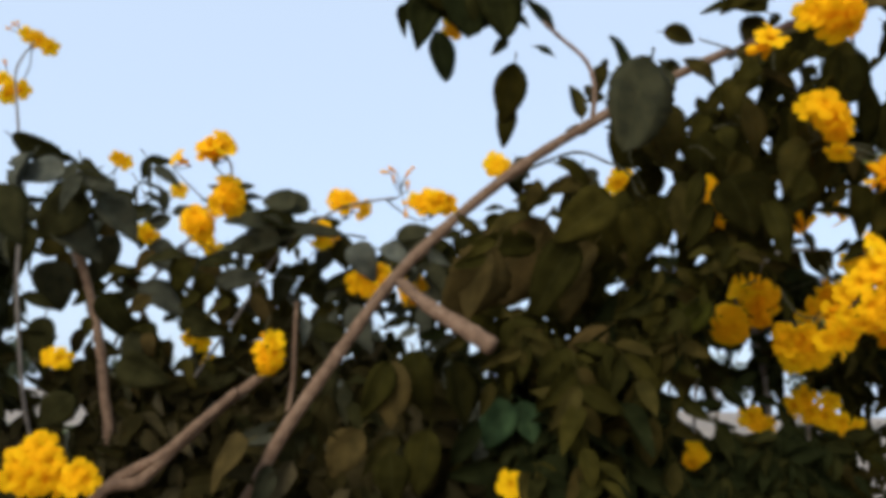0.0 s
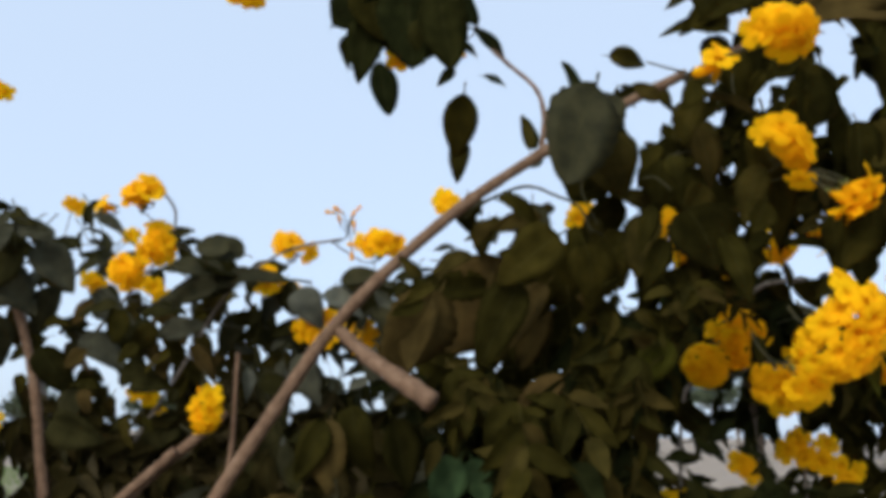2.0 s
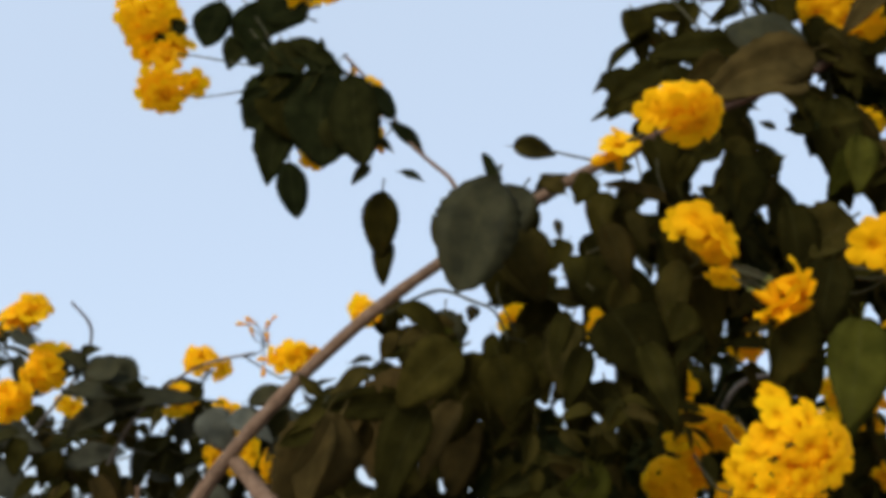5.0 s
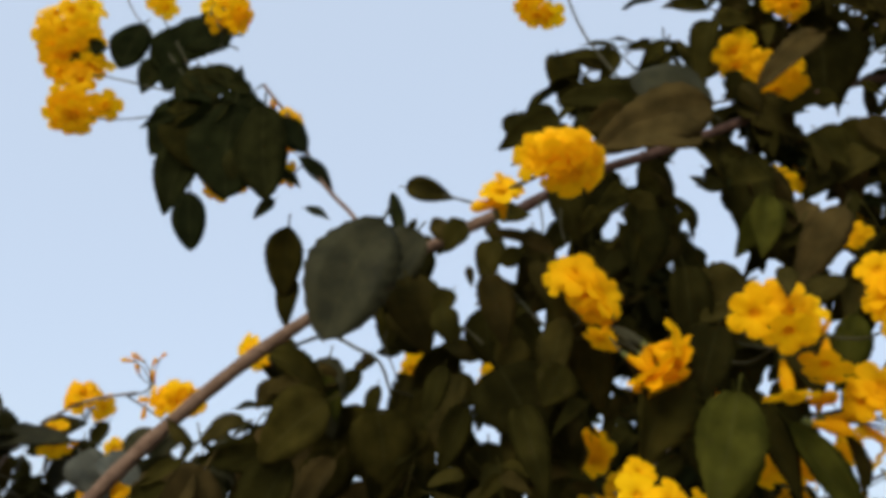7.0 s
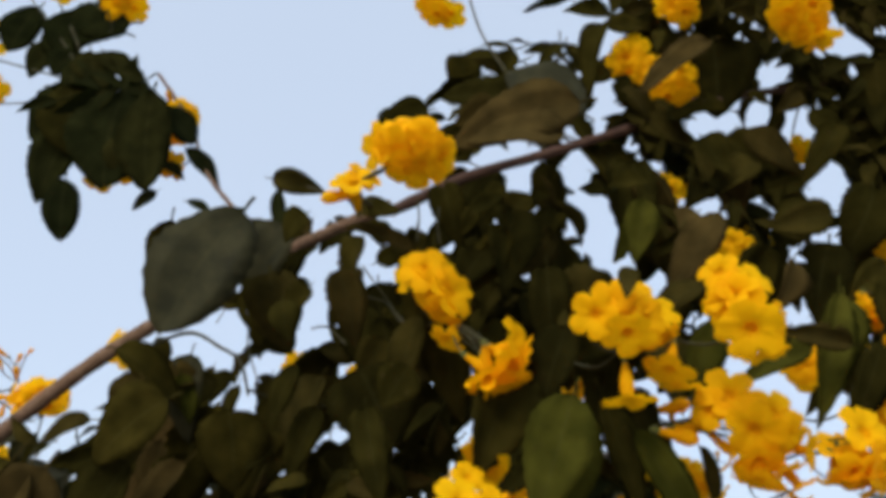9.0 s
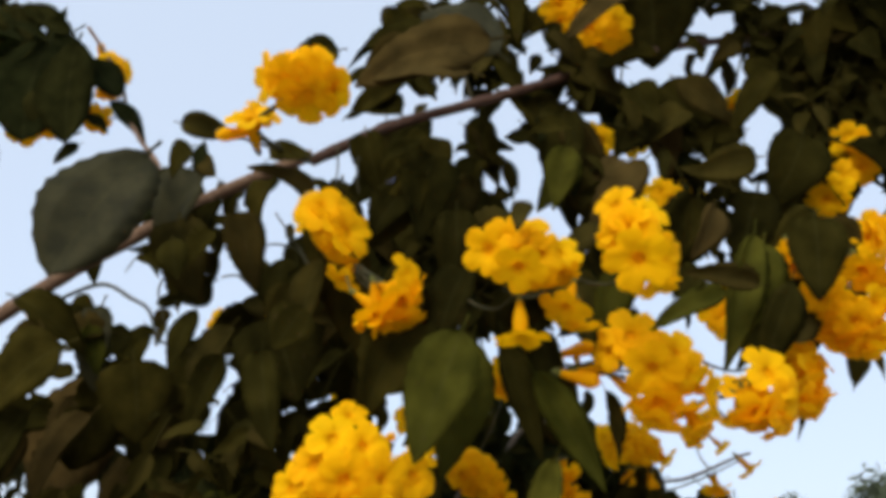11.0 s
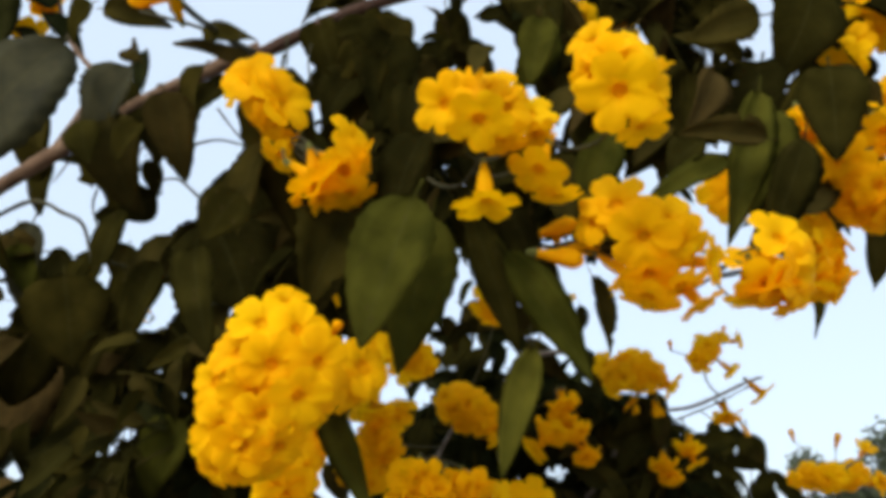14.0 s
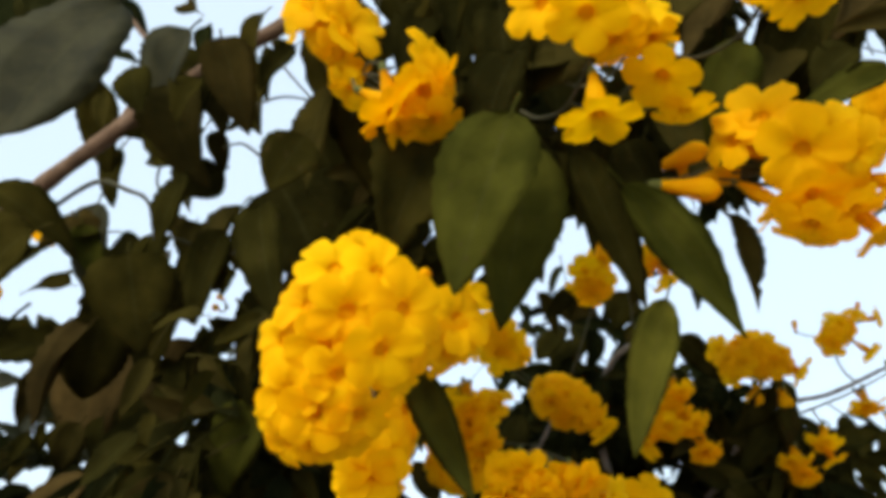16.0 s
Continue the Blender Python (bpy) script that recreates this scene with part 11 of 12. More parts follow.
leaf(shrub, (0.959, 1.461, 1.909), (0.962, 1.465, 1.863), 0.022, -14, kind=4)
leaf(left_shrub, (-0.445, 1.554, 1.751), (-0.400, 1.554, 1.688), 0.040, -13, kind=4)
leaf(shrub, (1.100, 1.352, 2.193), (1.136, 1.354, 2.152), 0.029, 12, kind=1)
leaf(left_shrub, (-0.415, 1.877, 1.762), (-0.395, 1.881, 1.694), 0.031, -1, kind=4, mat=M_SHEEN)
leaf(left_shrub, (-0.569, 1.578, 1.572), (-0.628, 1.577, 1.549), 0.039, 30, kind=2, mat=M_SHEEN)
leaf(left_shrub, (-0.552, 1.521, 1.719), (-0.591, 1.515, 1.680), 0.036, 3, kind=0)
leaf(left_shrub, (-0.331, 1.834, 1.707), (-0.267, 1.816, 1.682), 0.043, 30, kind=2, mat=M_OLD)
leaf(shrub, (0.786, 1.431, 2.340), (0.745, 1.433, 2.328), 0.028, -6, kind=2)
leaf(left_shrub, (-0.816, 1.832, 1.694), (-0.783, 1.836, 1.662), 0.025, -0, kind=3)
leaf(shrub, (0.852, 1.490, 2.566), (0.786, 1.489, 2.535), 0.049, 7, kind=4)
leaf(left_shrub, (-0.781, 1.737, 1.792), (-0.871, 1.729, 1.796), 0.036, -12, kind=1, mat=M_SHEEN)
leaf(left_shrub, (-0.401, 1.636, 1.729), (-0.434, 1.619, 1.681), 0.031, -4, kind=2, mat=M_OLD)
leaf(shrub, (0.201, 1.497, 2.000), (0.195, 1.503, 1.941), 0.031, 16, kind=4)
leaf(rear_shrub, (0.722, 1.990, 2.026), (0.760, 1.986, 1.998), 0.024, 3, kind=5, mat=M_SHADED)
leaf(left_shrub, (-0.437, 1.951, 1.972), (-0.468, 1.951, 1.904), 0.048, -11, kind=4)
leaf(rear_shrub, (0.727, 2.184, 1.990), (0.713, 2.188, 1.933), 0.024, -8, kind=3, mat=M_SHADED)
leaf(shrub, (0.751, 1.319, 2.211), (0.729, 1.316, 2.182), 0.023, -6, kind=3)
leaf(shrub, (1.382, 1.309, 2.608), (1.374, 1.304, 2.542), 0.034, 8, kind=0)
leaf(shrub, (0.725, 1.160, 1.797), (0.677, 1.154, 1.758), 0.028, -1, kind=0)
leaf(left_shrub, (-0.888, 1.662, 1.469), (-0.928, 1.650, 1.521), 0.041, 7, kind=5, mat=M_SHEEN)
leaf(shrub, (0.085, 1.449, 1.685), (0.052, 1.447, 1.659), 0.024, -8, kind=3)
leaf(shrub, (0.614, 1.318, 2.028), (0.632, 1.311, 1.972), 0.035, -7, kind=4)
leaf(left_shrub, (-0.402, 1.899, 1.864), (-0.364, 1.908, 1.800), 0.031, -16, kind=3, mat=M_SHEEN)
leaf(rear_shrub, (0.693, 2.085, 1.940), (0.672, 2.077, 1.881), 0.028, 8, kind=4, mat=M_SHADED)
leaf(left_shrub, (-0.459, 1.518, 1.629), (-0.478, 1.524, 1.594), 0.024, -25, kind=1, mat=M_SHEEN)
leaf(shrub, (0.412, 1.434, 2.104), (0.412, 1.434, 2.052), 0.020, -8, kind=3)
leaf(shrub, (0.296, 1.353, 1.981), (0.288, 1.342, 1.952), 0.026, -12, kind=2)
leaf(left_shrub, (-0.521, 1.770, 1.827), (-0.491, 1.778, 1.794), 0.028, -25, kind=3, mat=M_SHEEN)
leaf(rear_shrub, (0.730, 2.216, 2.151), (0.748, 2.200, 2.096), 0.030, -3, kind=2, mat=M_SHADED)
leaf(shrub, (0.454, 1.396, 2.158), (0.458, 1.396, 2.121), 0.017, 11, kind=1)
leaf(shrub, (1.237, 1.313, 2.539), (1.199, 1.322, 2.491), 0.036, 2, kind=2)
leaf(shrub, (1.548, 1.440, 2.798), (1.522, 1.454, 2.732), 0.028, 6, kind=1)
leaf(left_shrub, (-0.741, 1.666, 1.699), (-0.725, 1.665, 1.663), 0.017, 18, kind=1, mat=M_OLD)
leaf(left_shrub, (-0.611, 1.859, 1.692), (-0.584, 1.870, 1.631), 0.032, -30, kind=3)
leaf(shrub, (0.932, 1.485, 2.385), (0.902, 1.485, 2.409), 0.018, -22, kind=2)
leaf(shrub, (0.771, 1.139, 2.133), (0.741, 1.144, 2.112), 0.018, 27, kind=3)
leaf(shrub, (1.174, 1.344, 2.524), (1.146, 1.338, 2.491), 0.023, 30, kind=3)
leaf(left_shrub, (-0.244, 1.516, 1.860), (-0.230, 1.524, 1.780), 0.058, 19, kind=0, mat=M_SHEEN)
leaf(left_shrub, (-0.335, 1.780, 1.754), (-0.283, 1.778, 1.707), 0.029, 5, kind=0, mat=M_SHEEN)
leaf(shrub, (0.616, 1.277, 2.055), (0.601, 1.275, 2.015), 0.025, -2, kind=3)
leaf(rear_shrub, (0.726, 1.962, 1.912), (0.820, 1.960, 1.905), 0.050, 24, kind=4, mat=M_SHADED)
leaf(left_shrub, (-0.523, 1.517, 1.572), (-0.497, 1.520, 1.539), 0.019, -15, kind=0)
leaf(left_shrub, (-0.917, 1.872, 1.787), (-0.866, 1.873, 1.775), 0.024, 10, kind=0, mat=M_SHEEN)
leaf(left_shrub, (-0.355, 1.526, 1.776), (-0.297, 1.529, 1.781), 0.036, 7, kind=2)
leaf(shrub, (1.375, 1.443, 2.512), (1.349, 1.445, 2.480), 0.024, 17, kind=4)
leaf(shrub, (0.437, 1.391, 2.046), (0.429, 1.380, 2.003), 0.025, 18, kind=1)
leaf(left_shrub, (-0.438, 1.662, 1.837), (-0.418, 1.662, 1.806), 0.020, -10, kind=1)
leaf(shrub, (0.302, 1.487, 1.710), (0.318, 1.483, 1.630), 0.038, -30, kind=3)
leaf(shrub, (0.328, 1.459, 1.860), (0.363, 1.457, 1.873), 0.022, -13, kind=5)
leaf(left_shrub, (-1.003, 1.946, 1.467), (-1.039, 1.953, 1.412), 0.030, 2, kind=5, mat=M_SHEEN)
leaf(shrub, (0.815, 1.497, 2.310), (0.838, 1.503, 2.280), 0.022, 28, kind=4)
leaf(shrub, (1.066, 1.155, 2.373), (1.104, 1.151, 2.354), 0.019, 19, kind=4)
leaf(shrub, (1.152, 1.160, 2.390), (1.115, 1.149, 2.344), 0.039, -30, kind=1)
leaf(shrub, (0.807, 1.484, 2.355), (0.750, 1.468, 2.336), 0.042, 30, kind=1)
leaf(shrub, (0.515, 1.464, 2.043), (0.524, 1.465, 1.964), 0.045, 17, kind=5)
leaf(left_shrub, (-0.856, 1.856, 1.931), (-0.860, 1.848, 1.888), 0.020, -3, kind=3)
leaf(rear_shrub, (1.040, 2.259, 2.138), (0.987, 2.269, 2.100), 0.034, 2, kind=0, mat=M_SHADED)
leaf(left_shrub, (-0.827, 1.953, 1.659), (-0.847, 1.944, 1.592), 0.038, 4, kind=0)
leaf(rear_shrub, (0.740, 2.222, 1.973), (0.652, 2.228, 1.982), 0.040, -13, kind=3, mat=M_SHADED)
leaf(shrub, (0.349, 1.446, 2.280), (0.333, 1.464, 2.242), 0.019, 3, kind=1)
leaf(shrub, (0.728, 1.229, 2.209), (0.765, 1.230, 2.221), 0.025, -10, kind=0)
leaf(shrub, (0.361, 1.233, 1.952), (0.315, 1.238, 1.948), 0.019, -30, kind=3)
leaf(left_shrub, (-0.905, 1.891, 1.814), (-0.948, 1.882, 1.790), 0.024, -9, kind=1)
leaf(left_shrub, (-0.790, 1.920, 1.695), (-0.756, 1.915, 1.707), 0.025, -7, kind=3, mat=M_SHEEN)
leaf(shrub, (0.467, 1.451, 2.284), (0.507, 1.452, 2.242), 0.029, -30, kind=1)
leaf(shrub, (0.336, 1.420, 2.172), (0.296, 1.422, 2.168), 0.026, -5, kind=1)
leaf(shrub, (1.203, 1.389, 2.141), (1.208, 1.390, 2.105), 0.018, 29, kind=1)
leaf(shrub, (0.900, 1.468, 2.619), (0.884, 1.472, 2.575), 0.030, -13, kind=2)
leaf(shrub, (0.504, 1.396, 2.089), (0.478, 1.401, 2.030), 0.024, 12, kind=2)
leaf(shrub, (0.770, 1.310, 2.396), (0.783, 1.305, 2.343), 0.035, 5, kind=2)
leaf(left_shrub, (-0.461, 1.829, 1.894), (-0.514, 1.819, 1.852), 0.041, 14, kind=3)
leaf(shrub, (0.801, 1.499, 1.903), (0.798, 1.495, 1.867), 0.018, -3, kind=0)
leaf(shrub, (0.467, 1.462, 1.877), (0.421, 1.468, 1.823), 0.029, 6, kind=2)
leaf(shrub, (0.114, 1.371, 1.894), (0.067, 1.373, 1.898), 0.025, 30, kind=2)
leaf(left_shrub, (-0.659, 1.539, 1.627), (-0.664, 1.548, 1.570), 0.036, 6, kind=5, mat=M_OLD)
leaf(left_shrub, (-0.558, 1.520, 1.571), (-0.551, 1.515, 1.505), 0.036, 30, kind=5)
leaf(left_shrub, (-0.501, 1.541, 1.672), (-0.489, 1.542, 1.631), 0.023, 11, kind=2)
leaf(shrub, (0.972, 1.369, 2.194), (0.936, 1.379, 2.136), 0.027, -11, kind=2)
leaf(shrub, (0.864, 1.297, 1.859), (0.852, 1.301, 1.818), 0.017, -3, kind=5)
leaf(shrub, (0.790, 1.319, 1.838), (0.759, 1.315, 1.807), 0.018, -24, kind=2)
leaf(left_shrub, (-0.837, 1.889, 1.653), (-0.798, 1.899, 1.640), 0.017, 2, kind=2)
leaf(left_shrub, (-0.698, 1.897, 1.973), (-0.706, 1.907, 1.887), 0.048, 11, kind=3, mat=M_SHEEN)
leaf(left_shrub, (-0.996, 1.909, 1.665), (-1.040, 1.911, 1.582), 0.052, 7, kind=2, mat=M_OLD)
leaf(shrub, (0.870, 1.138, 2.388), (0.866, 1.151, 2.343), 0.031, 9, kind=4)
leaf(rear_shrub, (0.736, 2.214, 2.041), (0.744, 2.217, 1.993), 0.024, 11, kind=4, mat=M_SHADED)
leaf(left_shrub, (-0.682, 1.716, 1.602), (-0.676, 1.722, 1.545), 0.023, 30, kind=0, mat=M_OLD)
leaf(left_shrub, (-0.475, 1.507, 1.699), (-0.536, 1.503, 1.674), 0.039, 28, kind=5)
leaf(shrub, (0.310, 1.490, 2.234), (0.323, 1.488, 2.199), 0.024, 3, kind=4)
leaf(shrub, (0.167, 1.375, 1.918), (0.131, 1.363, 1.909), 0.021, 26, kind=0)
leaf(left_shrub, (-0.821, 1.847, 1.786), (-0.883, 1.823, 1.725), 0.055, -6, kind=0, mat=M_SHEEN)
leaf(shrub, (0.935, 1.153, 2.315), (0.990, 1.162, 2.340), 0.040, -5, kind=1)
leaf(shrub, (0.953, 1.502, 2.493), (1.006, 1.495, 2.466), 0.023, -11, kind=4)
leaf(left_shrub, (-0.666, 1.595, 1.630), (-0.747, 1.599, 1.661), 0.035, 25, kind=3)
leaf(left_shrub, (-0.374, 1.657, 1.860), (-0.367, 1.659, 1.825), 0.018, 15, kind=0, mat=M_SHEEN)
leaf(shrub, (1.259, 1.383, 2.305), (1.209, 1.383, 2.302), 0.029, -12, kind=4)
leaf(shrub, (0.670, 1.495, 2.499), (0.644, 1.489, 2.468), 0.026, 9, kind=2)
leaf(left_shrub, (-0.597, 1.507, 1.801), (-0.686, 1.503, 1.779), 0.036, 16, kind=0, mat=M_SHEEN)
leaf(shrub, (0.802, 1.242, 2.316), (0.761, 1.256, 2.269), 0.032, 17, kind=4)
leaf(shrub, (0.590, 1.352, 2.090), (0.610, 1.350, 2.022), 0.038, -9, kind=4)
leaf(shrub, (0.832, 1.157, 2.187), (0.794, 1.160, 2.194), 0.026, -24, kind=2)
leaf(shrub, (0.283, 1.335, 2.060), (0.234, 1.337, 2.057), 0.026, -25, kind=0)
leaf(shrub, (0.822, 1.267, 2.138), (0.824, 1.251, 2.103), 0.016, -30, kind=5)
leaf(shrub, (0.826, 1.435, 2.315), (0.853, 1.425, 2.271), 0.020, -17, kind=5)
leaf(shrub, (0.350, 1.411, 1.925), (0.336, 1.402, 1.886), 0.019, -6, kind=1)
leaf(shrub, (0.773, 1.459, 1.867), (0.731, 1.459, 1.858), 0.017, 4, kind=4)
leaf(shrub, (1.233, 1.492, 2.189), (1.223, 1.492, 2.155), 0.016, 16, kind=1)
leaf(shrub, (1.171, 1.403, 2.544), (1.194, 1.415, 2.507), 0.017, 2, kind=1)
leaf(left_shrub, (-0.574, 1.740, 1.883), (-0.568, 1.731, 1.811), 0.045, 11, kind=0)
leaf(shrub, (1.023, 1.141, 2.329), (0.934, 1.143, 2.322), 0.048, 10, kind=4)
leaf(shrub, (0.812, 1.272, 2.206), (0.777, 1.264, 2.234), 0.020, -12, kind=4)
leaf(shrub, (0.738, 1.189, 2.229), (0.776, 1.195, 2.194), 0.023, -30, kind=5)
leaf(shrub, (0.277, 1.499, 1.858), (0.250, 1.499, 1.834), 0.016, -27, kind=4)
leaf(shrub, (0.841, 1.291, 2.117), (0.881, 1.293, 2.105), 0.019, 4, kind=5)
leaf(shrub, (0.820, 1.293, 2.171), (0.778, 1.287, 2.170), 0.021, 8, kind=5)
leaf(shrub, (0.268, 1.424, 1.989), (0.261, 1.429, 1.950), 0.019, 12, kind=0)
leaf(shrub, (0.756, 1.420, 1.877), (0.781, 1.413, 1.832), 0.022, -12, kind=3)
leaf(shrub, (0.340, 1.085, 2.090), (0.285, 1.045, 1.908), 0.108, -16, kind=6, mat=M_PALE)
leaf(shrub, (0.345, 1.260, 2.152), (0.321, 1.260, 2.254), 0.024, 0, kind=5, mat=M_SHADED)
leaf(shrub, (0.365, 1.100, 2.149), (0.432, 1.100, 2.140), 0.035, 30, kind=3)
leaf(shrub, (0.129, 1.350, 2.214), (0.111, 1.430, 2.099), 0.075, -4, kind=0)
leaf(shrub, (0.124, 1.430, 2.147), (0.112, 1.430, 2.060), 0.044, 4, kind=5)
leaf(shrub, (0.267, 1.325, 2.078), (0.243, 1.325, 2.157), 0.030, 0, kind=0, mat=M_SHADED)
leaf(shrub, (0.639, 1.275, 2.306), (0.534, 1.285, 2.361), 0.071, 5, kind=3)
leaf(shrub, (0.633, 1.275, 2.376), (0.548, 1.285, 2.307), 0.050, -10, kind=0)
leaf(shrub, (0.595, 1.275, 2.394), (0.524, 1.285, 2.376), 0.039, 10, kind=1)
leaf(shrub, (0.492, 1.090, 2.093), (0.540, 1.090, 2.122), 0.042, 0, kind=3)
leaf(shrub, (0.785, 1.065, 1.861), (0.824, 1.065, 1.731), 0.038, 8, kind=0)
leaf(shrub, (0.900, 1.100, 1.816), (0.917, 1.100, 1.741), 0.021, -6, kind=4)
leaf(shrub, (0.272, 1.242, 1.905), (0.169, 1.242, 1.896), 0.047, 1, kind=4)
leaf(shrub, (0.116, 1.381, 1.989), (0.158, 1.381, 1.934), 0.048, -6, kind=3)
leaf(shrub, (0.371, 1.334, 1.925), (0.329, 1.334, 1.857), 0.050, 10, kind=1)
leaf(shrub, (0.179, 1.404, 1.963), (0.162, 1.404, 1.884), 0.047, 8, kind=4)
leaf(shrub, (0.080, 1.548, 1.914), (0.146, 1.548, 1.903), 0.040, 17, kind=1)
leaf(shrub, (0.192, 1.246, 1.888), (0.145, 1.246, 1.870), 0.031, 1, kind=2)
leaf(shrub, (0.174, 1.246, 1.908), (0.146, 1.246, 1.865), 0.032, -1, kind=2)
leaf(shrub, (0.169, 1.525, 1.967), (0.177, 1.525, 1.917), 0.032, 8, kind=2)
leaf(shrub, (0.138, 1.383, 2.011), (0.165, 1.383, 1.967), 0.038, 18, kind=2)
leaf(shrub, (0.988, 1.085, 2.414), (0.871, 1.085, 2.315), 0.052, 8, kind=0, mat=M_OLD)
leaf(shrub, (0.847, 1.085, 2.312), (0.894, 1.085, 2.289), 0.036, -8, kind=3)

# ---- foliage that fills the shrubs ----
def hanging(r):
    return Vector((r.uniform(-0.8, 0.8), r.uniform(-0.5, 0.3), r.uniform(-1.1, 0.1)))


def crown_top(x):
    return 1.98 + 0.58 * (x - 0.2) if x < 0.55 else 2.18 + 0.36 * (x - 0.55)


def crown_foot(x):
    if x < 0.42:
        return 1.15
    if x < 0.70:
        return 1.58
    if x < 0.80:
        return 1.58 + 3.4 * (x - 0.70)
    return 1.92 + max(0.0, 0.5 * (x - 1.05))


def crown(r):
    """Between the leaning branch above and the ragged lower edge."""
    x = r.uniform(0.08, 1.65)
    top, foot = crown_top(x), crown_foot(x)
    z = r.uniform(foot + 0.06, top + 0.02)
    return Vector((x, r.uniform(1.16, 1.36), z)), hanging(r)


def crown_back(r):
    """The same crown, a hand's breadth further in."""
    x = r.uniform(0.0, 0.72) if r.random() < 0.75 else r.uniform(0.72, 1.6)
    z = r.uniform(max(crown_foot(x) + 0.10, 1.72 if x > 0.5 else 0.0) + (0.12 if x > 0.72 else 0.0), crown_top(x) + 0.12)
    return Vector((x, r.uniform(1.42, 1.66), z)), hanging(r)


def upper_crown(r):
    """Above the leaning branch, towards its leafy end."""
    x = r.uniform(0.85, 1.75)
    z = crown_top(x) + r.uniform(0.0, 0.5) * min(1.0, (x - 0.75) / 0.4)
    return Vector((x, r.uniform(1.16, 1.36), z)), Vector((r.uniform(-0.9, 0.5), r.uniform(-0.6, 0.2), r.uniform(-0.5, 0.6)))


def low_inner(r):
    """Old hanging leaves round the foot of the leaning branch."""
    x = r.uniform(-0.3, 0.52)
    return Vector((x, r.uniform(1.42, 1.75), r.uniform(1.05, 1.68 + 0.3 * max(0.0, x)))), hanging(r)


def left_crown(r):
    x = r.uniform(-1.7, 0.1)
    top = 1.95 + 0.05 * math.sin(7 * x) + (0.10 if x < -0.75 else 0.0)
    z = top - (abs(r.gauss(0, 0.2)) if r.random() < 0.55 else r.uniform(0.2, 1.0))
    return Vector((x, r.uniform(1.45, 2.0), z)), hanging(r)


def clump(centre, spread):
    c = Vector(centre)
    return lambda r: (c + Vector((r.gauss(0, spread), r.gauss(0, spread), r.gauss(0, spread))), hanging(r))


def rear_low(r):
    x = r.uniform(0.3, 1.9)
    return Vector((x, r.uniform(1.95, 2.4), 1.46 + 0.05 * math.sin(5 * x) - abs(r.gauss(0, 0.12)))), hanging(r)


def within(corners, y0, y1):
    """Anywhere inside an outline given in x and z, between two depths."""
    xs, zs = [c[0] for c in corners], [c[1] for c in corners]

    def place(r):
        while True:
            x, z = r.uniform(min(xs), max(xs)), r.uniform(min(zs), max(zs))
            odd = False
            for (ax, az), (bx, bz) in zip(corners, corners[1:] + corners[:1]):
                if (az > z) != (bz > z) and x < ax + (z - az) / (bz - az) * (bx - ax):
                    odd = not odd
            if odd:
                return Vector((x, r.uniform(y0, y1), z)), hanging(r)
    return place


UNDER = [(0.31, 2.14), (0.41, 2.15), (0.56, 2.21), (0.66, 2.27), (0.83, 2.33), (0.88, 2.14), (0.93, 2.07), (0.82, 1.91), (0.68, 1.88), (0.56, 1.74), (0.40, 1.60), (0.10, 1.60), (0.05, 1.80), (0.15, 1.95), (0.30, 1.97)]
LOWER = [(0.16, 1.93), (0.30, 1.97), (0.45, 1.85), (0.62, 1.80), (0.66, 1.55), (0.40, 1.40), (0.10, 1.40), (0.14, 1.75)]
OVER = [(0.66, 2.53), (0.80, 2.55), (0.90, 2.50), (0.97, 2.64), (1.31, 2.67), (1.65, 2.75), (1.65, 2.3), (1.17, 2.11), (1.03, 2.11), (0.93, 2.07), (0.88, 2.14), (0.82, 2.31), (0.66, 2.31), (0.60, 2.43)]
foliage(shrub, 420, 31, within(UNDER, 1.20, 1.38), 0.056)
foliage(shrub, 170, 33, within(LOWER, 1.28, 1.46), 0.09, M_SHADED_FOL)
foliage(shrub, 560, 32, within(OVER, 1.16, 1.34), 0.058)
foliage(shrub, 420, 36, within([(0.50, 2.17), (0.63, 2.26), (0.69, 2.33), (0.69, 2.49), (1.13, 2.50), (1.05, 2.01), (0.62, 2.00)], 1.22, 1.4), 0.05, M_SHADED_FOL)
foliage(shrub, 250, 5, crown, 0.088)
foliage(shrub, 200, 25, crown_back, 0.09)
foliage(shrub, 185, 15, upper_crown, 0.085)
foliage(shrub, 420, 37, within([(0.42, 1.56), (0.68, 1.56), (0.71, 1.38), (0.41, 1.38)], 1.34, 1.5), 0.055, M_SHADED_FOL)
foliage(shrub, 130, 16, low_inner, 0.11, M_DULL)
foliage(shrub, 12, 17, clump((0.005, 1.330, 2.465), 0.030), 0.07, M_SHADED_FOL)
foliage(shrub, 30, 18, clump((0.33, 1.62, 1.66), 0.10), 0.085)
foliage(left_shrub, 900, 6, left_crown, 0.08, M_SHEEN_FOL)
foliage(rear_shrub, 240, 7, clump((0.86, 2.08, 1.93), 0.11), 0.07, M_SHADED_FOL)
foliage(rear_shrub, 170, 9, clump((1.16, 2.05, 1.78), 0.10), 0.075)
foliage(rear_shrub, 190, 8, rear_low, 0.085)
foliage(rear_shrub, 560, 34, within([(0.70, 2.02), (0.90, 2.06), (1.06, 1.98), (1.10, 1.82), (1.25, 1.80), (1.25, 1.66), (0.68, 1.62)], 1.95, 2.15), 0.062, M_SHADED_FOL)
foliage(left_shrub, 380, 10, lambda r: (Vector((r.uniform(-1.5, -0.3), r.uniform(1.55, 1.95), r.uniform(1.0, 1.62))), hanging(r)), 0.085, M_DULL)
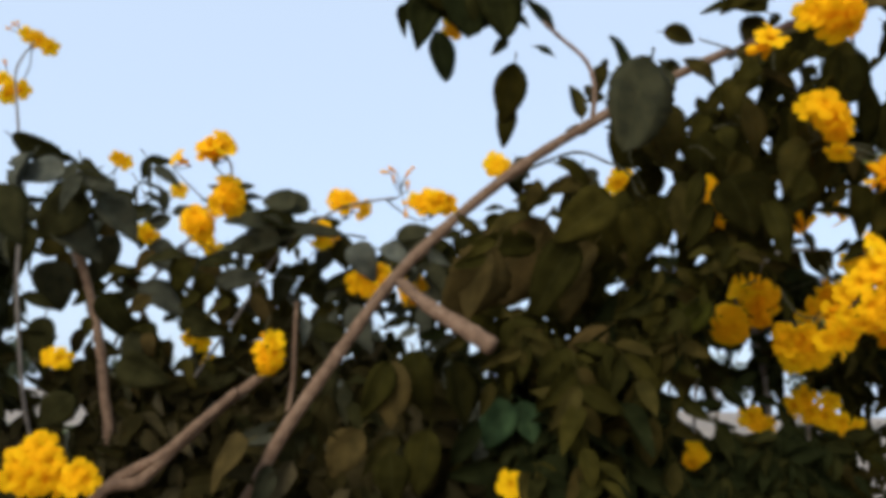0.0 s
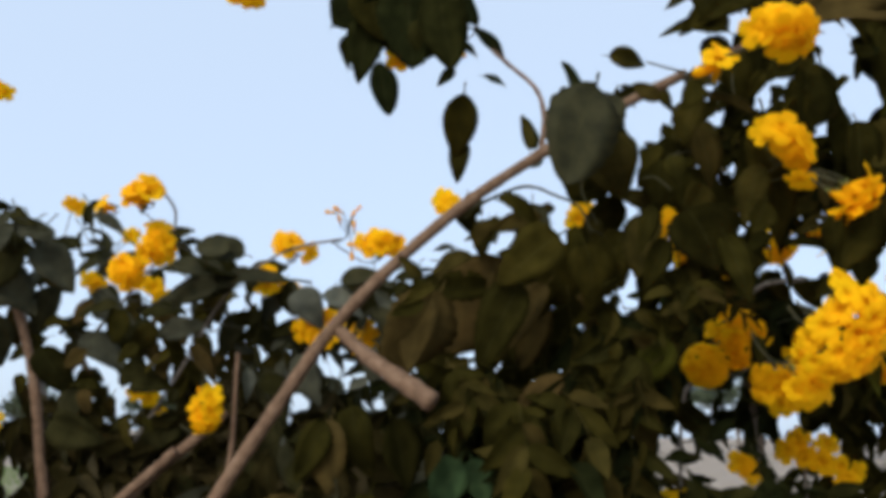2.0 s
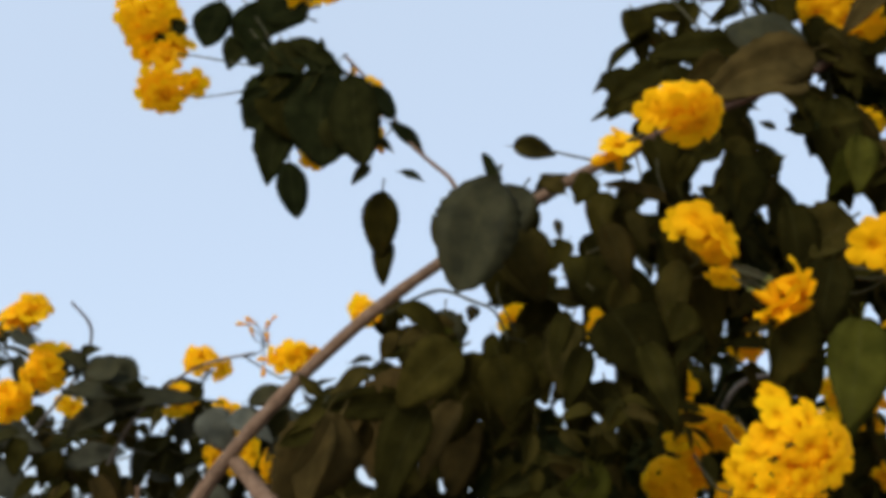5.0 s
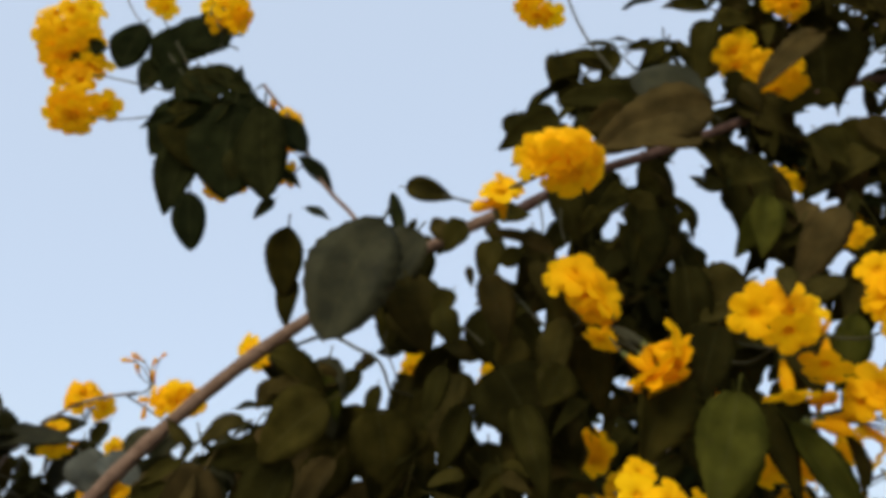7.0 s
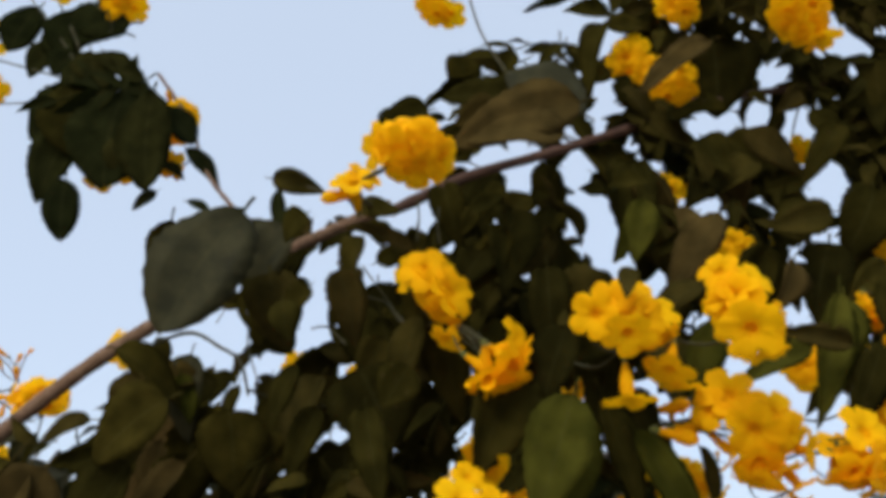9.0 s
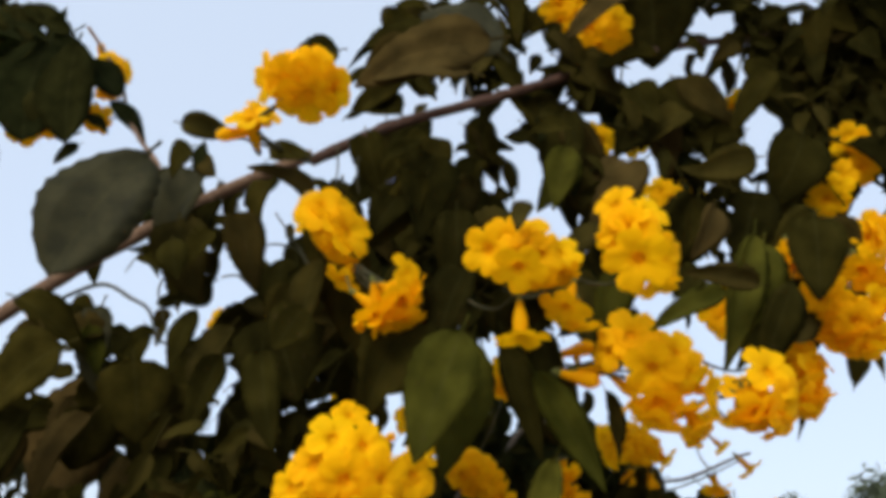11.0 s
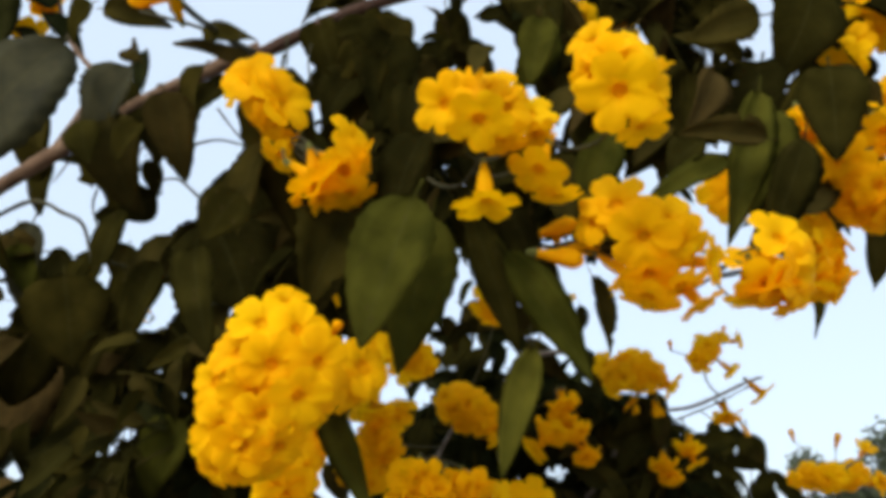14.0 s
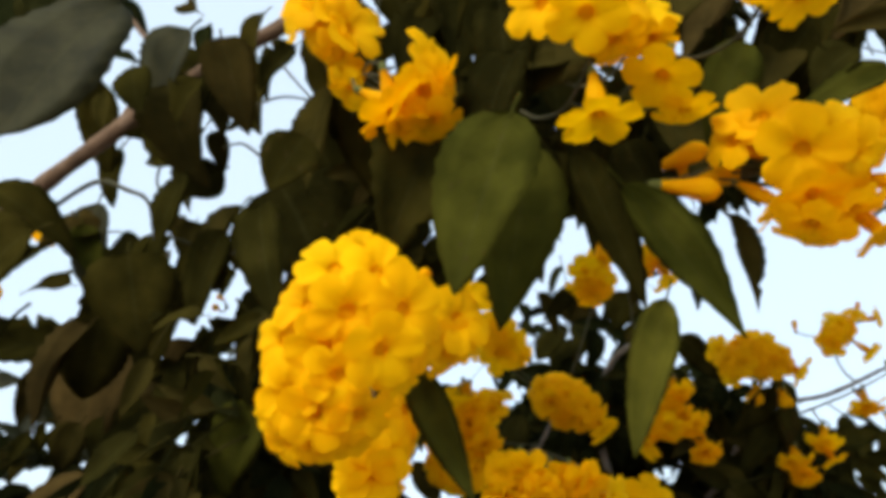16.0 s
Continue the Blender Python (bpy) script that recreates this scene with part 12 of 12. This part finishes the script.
foliage(shrub, 45, 26, lambda r: (Vector((r.uniform(1.1, 1.75), r.uniform(1.16, 1.4), r.uniform(2.2, 2.75))), hanging(r)), 0.09)
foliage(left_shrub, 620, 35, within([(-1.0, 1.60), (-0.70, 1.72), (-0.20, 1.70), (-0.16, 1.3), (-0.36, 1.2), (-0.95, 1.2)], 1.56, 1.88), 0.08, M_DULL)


def skirt(x0, x1, y0, y1):
    """The lower, thinner leaves, down to knee height."""
    return lambda r: (Vector((r.uniform(x0, x1), r.uniform(y0, y1), 0.4 + 0.75 * r.random() ** 0.6)), hanging(r))


foliage(shrub, 80, 51, skirt(-0.55, 0.45, 1.42, 1.8), 0.09)
foliage(left_shrub, 80, 52, skirt(-1.35, -0.35, 1.6, 2.05), 0.09, M_DULL)
foliage(rear_shrub, 80, 53, skirt(0.55, 1.45, 1.9, 2.35), 0.09)


# ---- the field and the far trees ----
def field_strip(name, x0, x1, y0, y1, label):
    """Low green crop, as many short blades."""
    r = random.Random(int(x0 * 7 + y0))
    verts, faces = [], []
    for _ in range(6000):
        x, y = r.uniform(x0, x1), r.uniform(y0, y1)
        h, w, a = r.uniform(0.1, 0.22), r.uniform(0.01, 0.03), r.uniform(0, 3.14)
        n = len(verts)
        dx, dy = math.cos(a) * w, math.sin(a) * w
        verts += [(x - dx, y - dy, -0.04), (x + dx, y + dy, -0.04), (x + r.uniform(-0.1, 0.1), y + r.uniform(-0.1, 0.1), h)]
        faces.append((n, n + 1, n + 2))
    me = raw_mesh(name, verts, faces, [(0, 0)] * len(verts), [M_GRASS])
    return tagged(new(name, me), label, "grass", kind="stuff")


field_strip("grass", -24.0, -9.0, 15.0, 28.0, "short green crop growing in the open field")


def far_tree(at, height, seed):
    r = random.Random(seed)
    tree = thing("tree", at, "distant broad dusky green tree at the field edge", "tree", "trees along the field")
    base = Vector(at)
    v, f = tube_data([base + Vector((0, 0, -0.1)), base + Vector((0.1, 0, height * 0.25)), base + Vector((-0.1, 0.1, height * 0.6))], height * 0.035, height * 0.012, 8, seed, 4, 0.1)
    trunk = child("trunk", raw_mesh("trunk", v, f, [(0, 0)] * len(v), [M_GREYBARK]), tree)
    verts, faces = [], []
    for b in range(9):
        c = base + Vector((r.gauss(0, height * 0.26), r.gauss(0, height * 0.2), height * r.uniform(0.38, 0.86)))
        v, f = tube_data([base + Vector((0, 0, height * 0.3)), base.lerp(c, 0.5) + Vector((0, 0, height * 0.15)), c], height * 0.012, height * 0.004, 5, b, 2)
        child("limb", raw_mesh("limb", v, f, [(0, 0)] * len(v), [M_GREYBARK]), tree)
        rad = height * r.uniform(0.13, 0.22)
        for _ in range(260):
            d = Vector((r.gauss(0, 1), r.gauss(0, 1), r.gauss(0, 0.75))).normalized() * rad * r.uniform(0.35, 1.08)
            p, s = c + d, height * r.uniform(0.018, 0.04)
            u = Vector((r.gauss(0, 1), r.gauss(0, 1), r.gauss(0, 1))).normalized()
            w = u.orthogonal().normalized() * s * 0.5
            n = len(verts)
            verts += [tuple(p - u * s), tuple(p + w), tuple(p + u * s), tuple(p - w)]
            faces.append((n, n + 1, n + 2, n + 3))
    tagged(child("crown", raw_mesh("crown", verts, faces, [(0, 0)] * len(verts), [M_FARLEAF]), tree), kind="stuff")


TREES = [(39, 56, 12.5), (33, 60, 10.0), (46, 58, 14.0), (56, 62, 13.0), (27, 70, 8.0), (-46, 52, 6.0), (-38, 60, 6.5), (-54, 66, 7.5), (-30, 72, 6.0), (12, 90, 6.5), (-12, 95, 6.0)]
for k, (x, y, h) in enumerate(TREES):
    far_tree((x, y, -0.02), h, 40 + k)
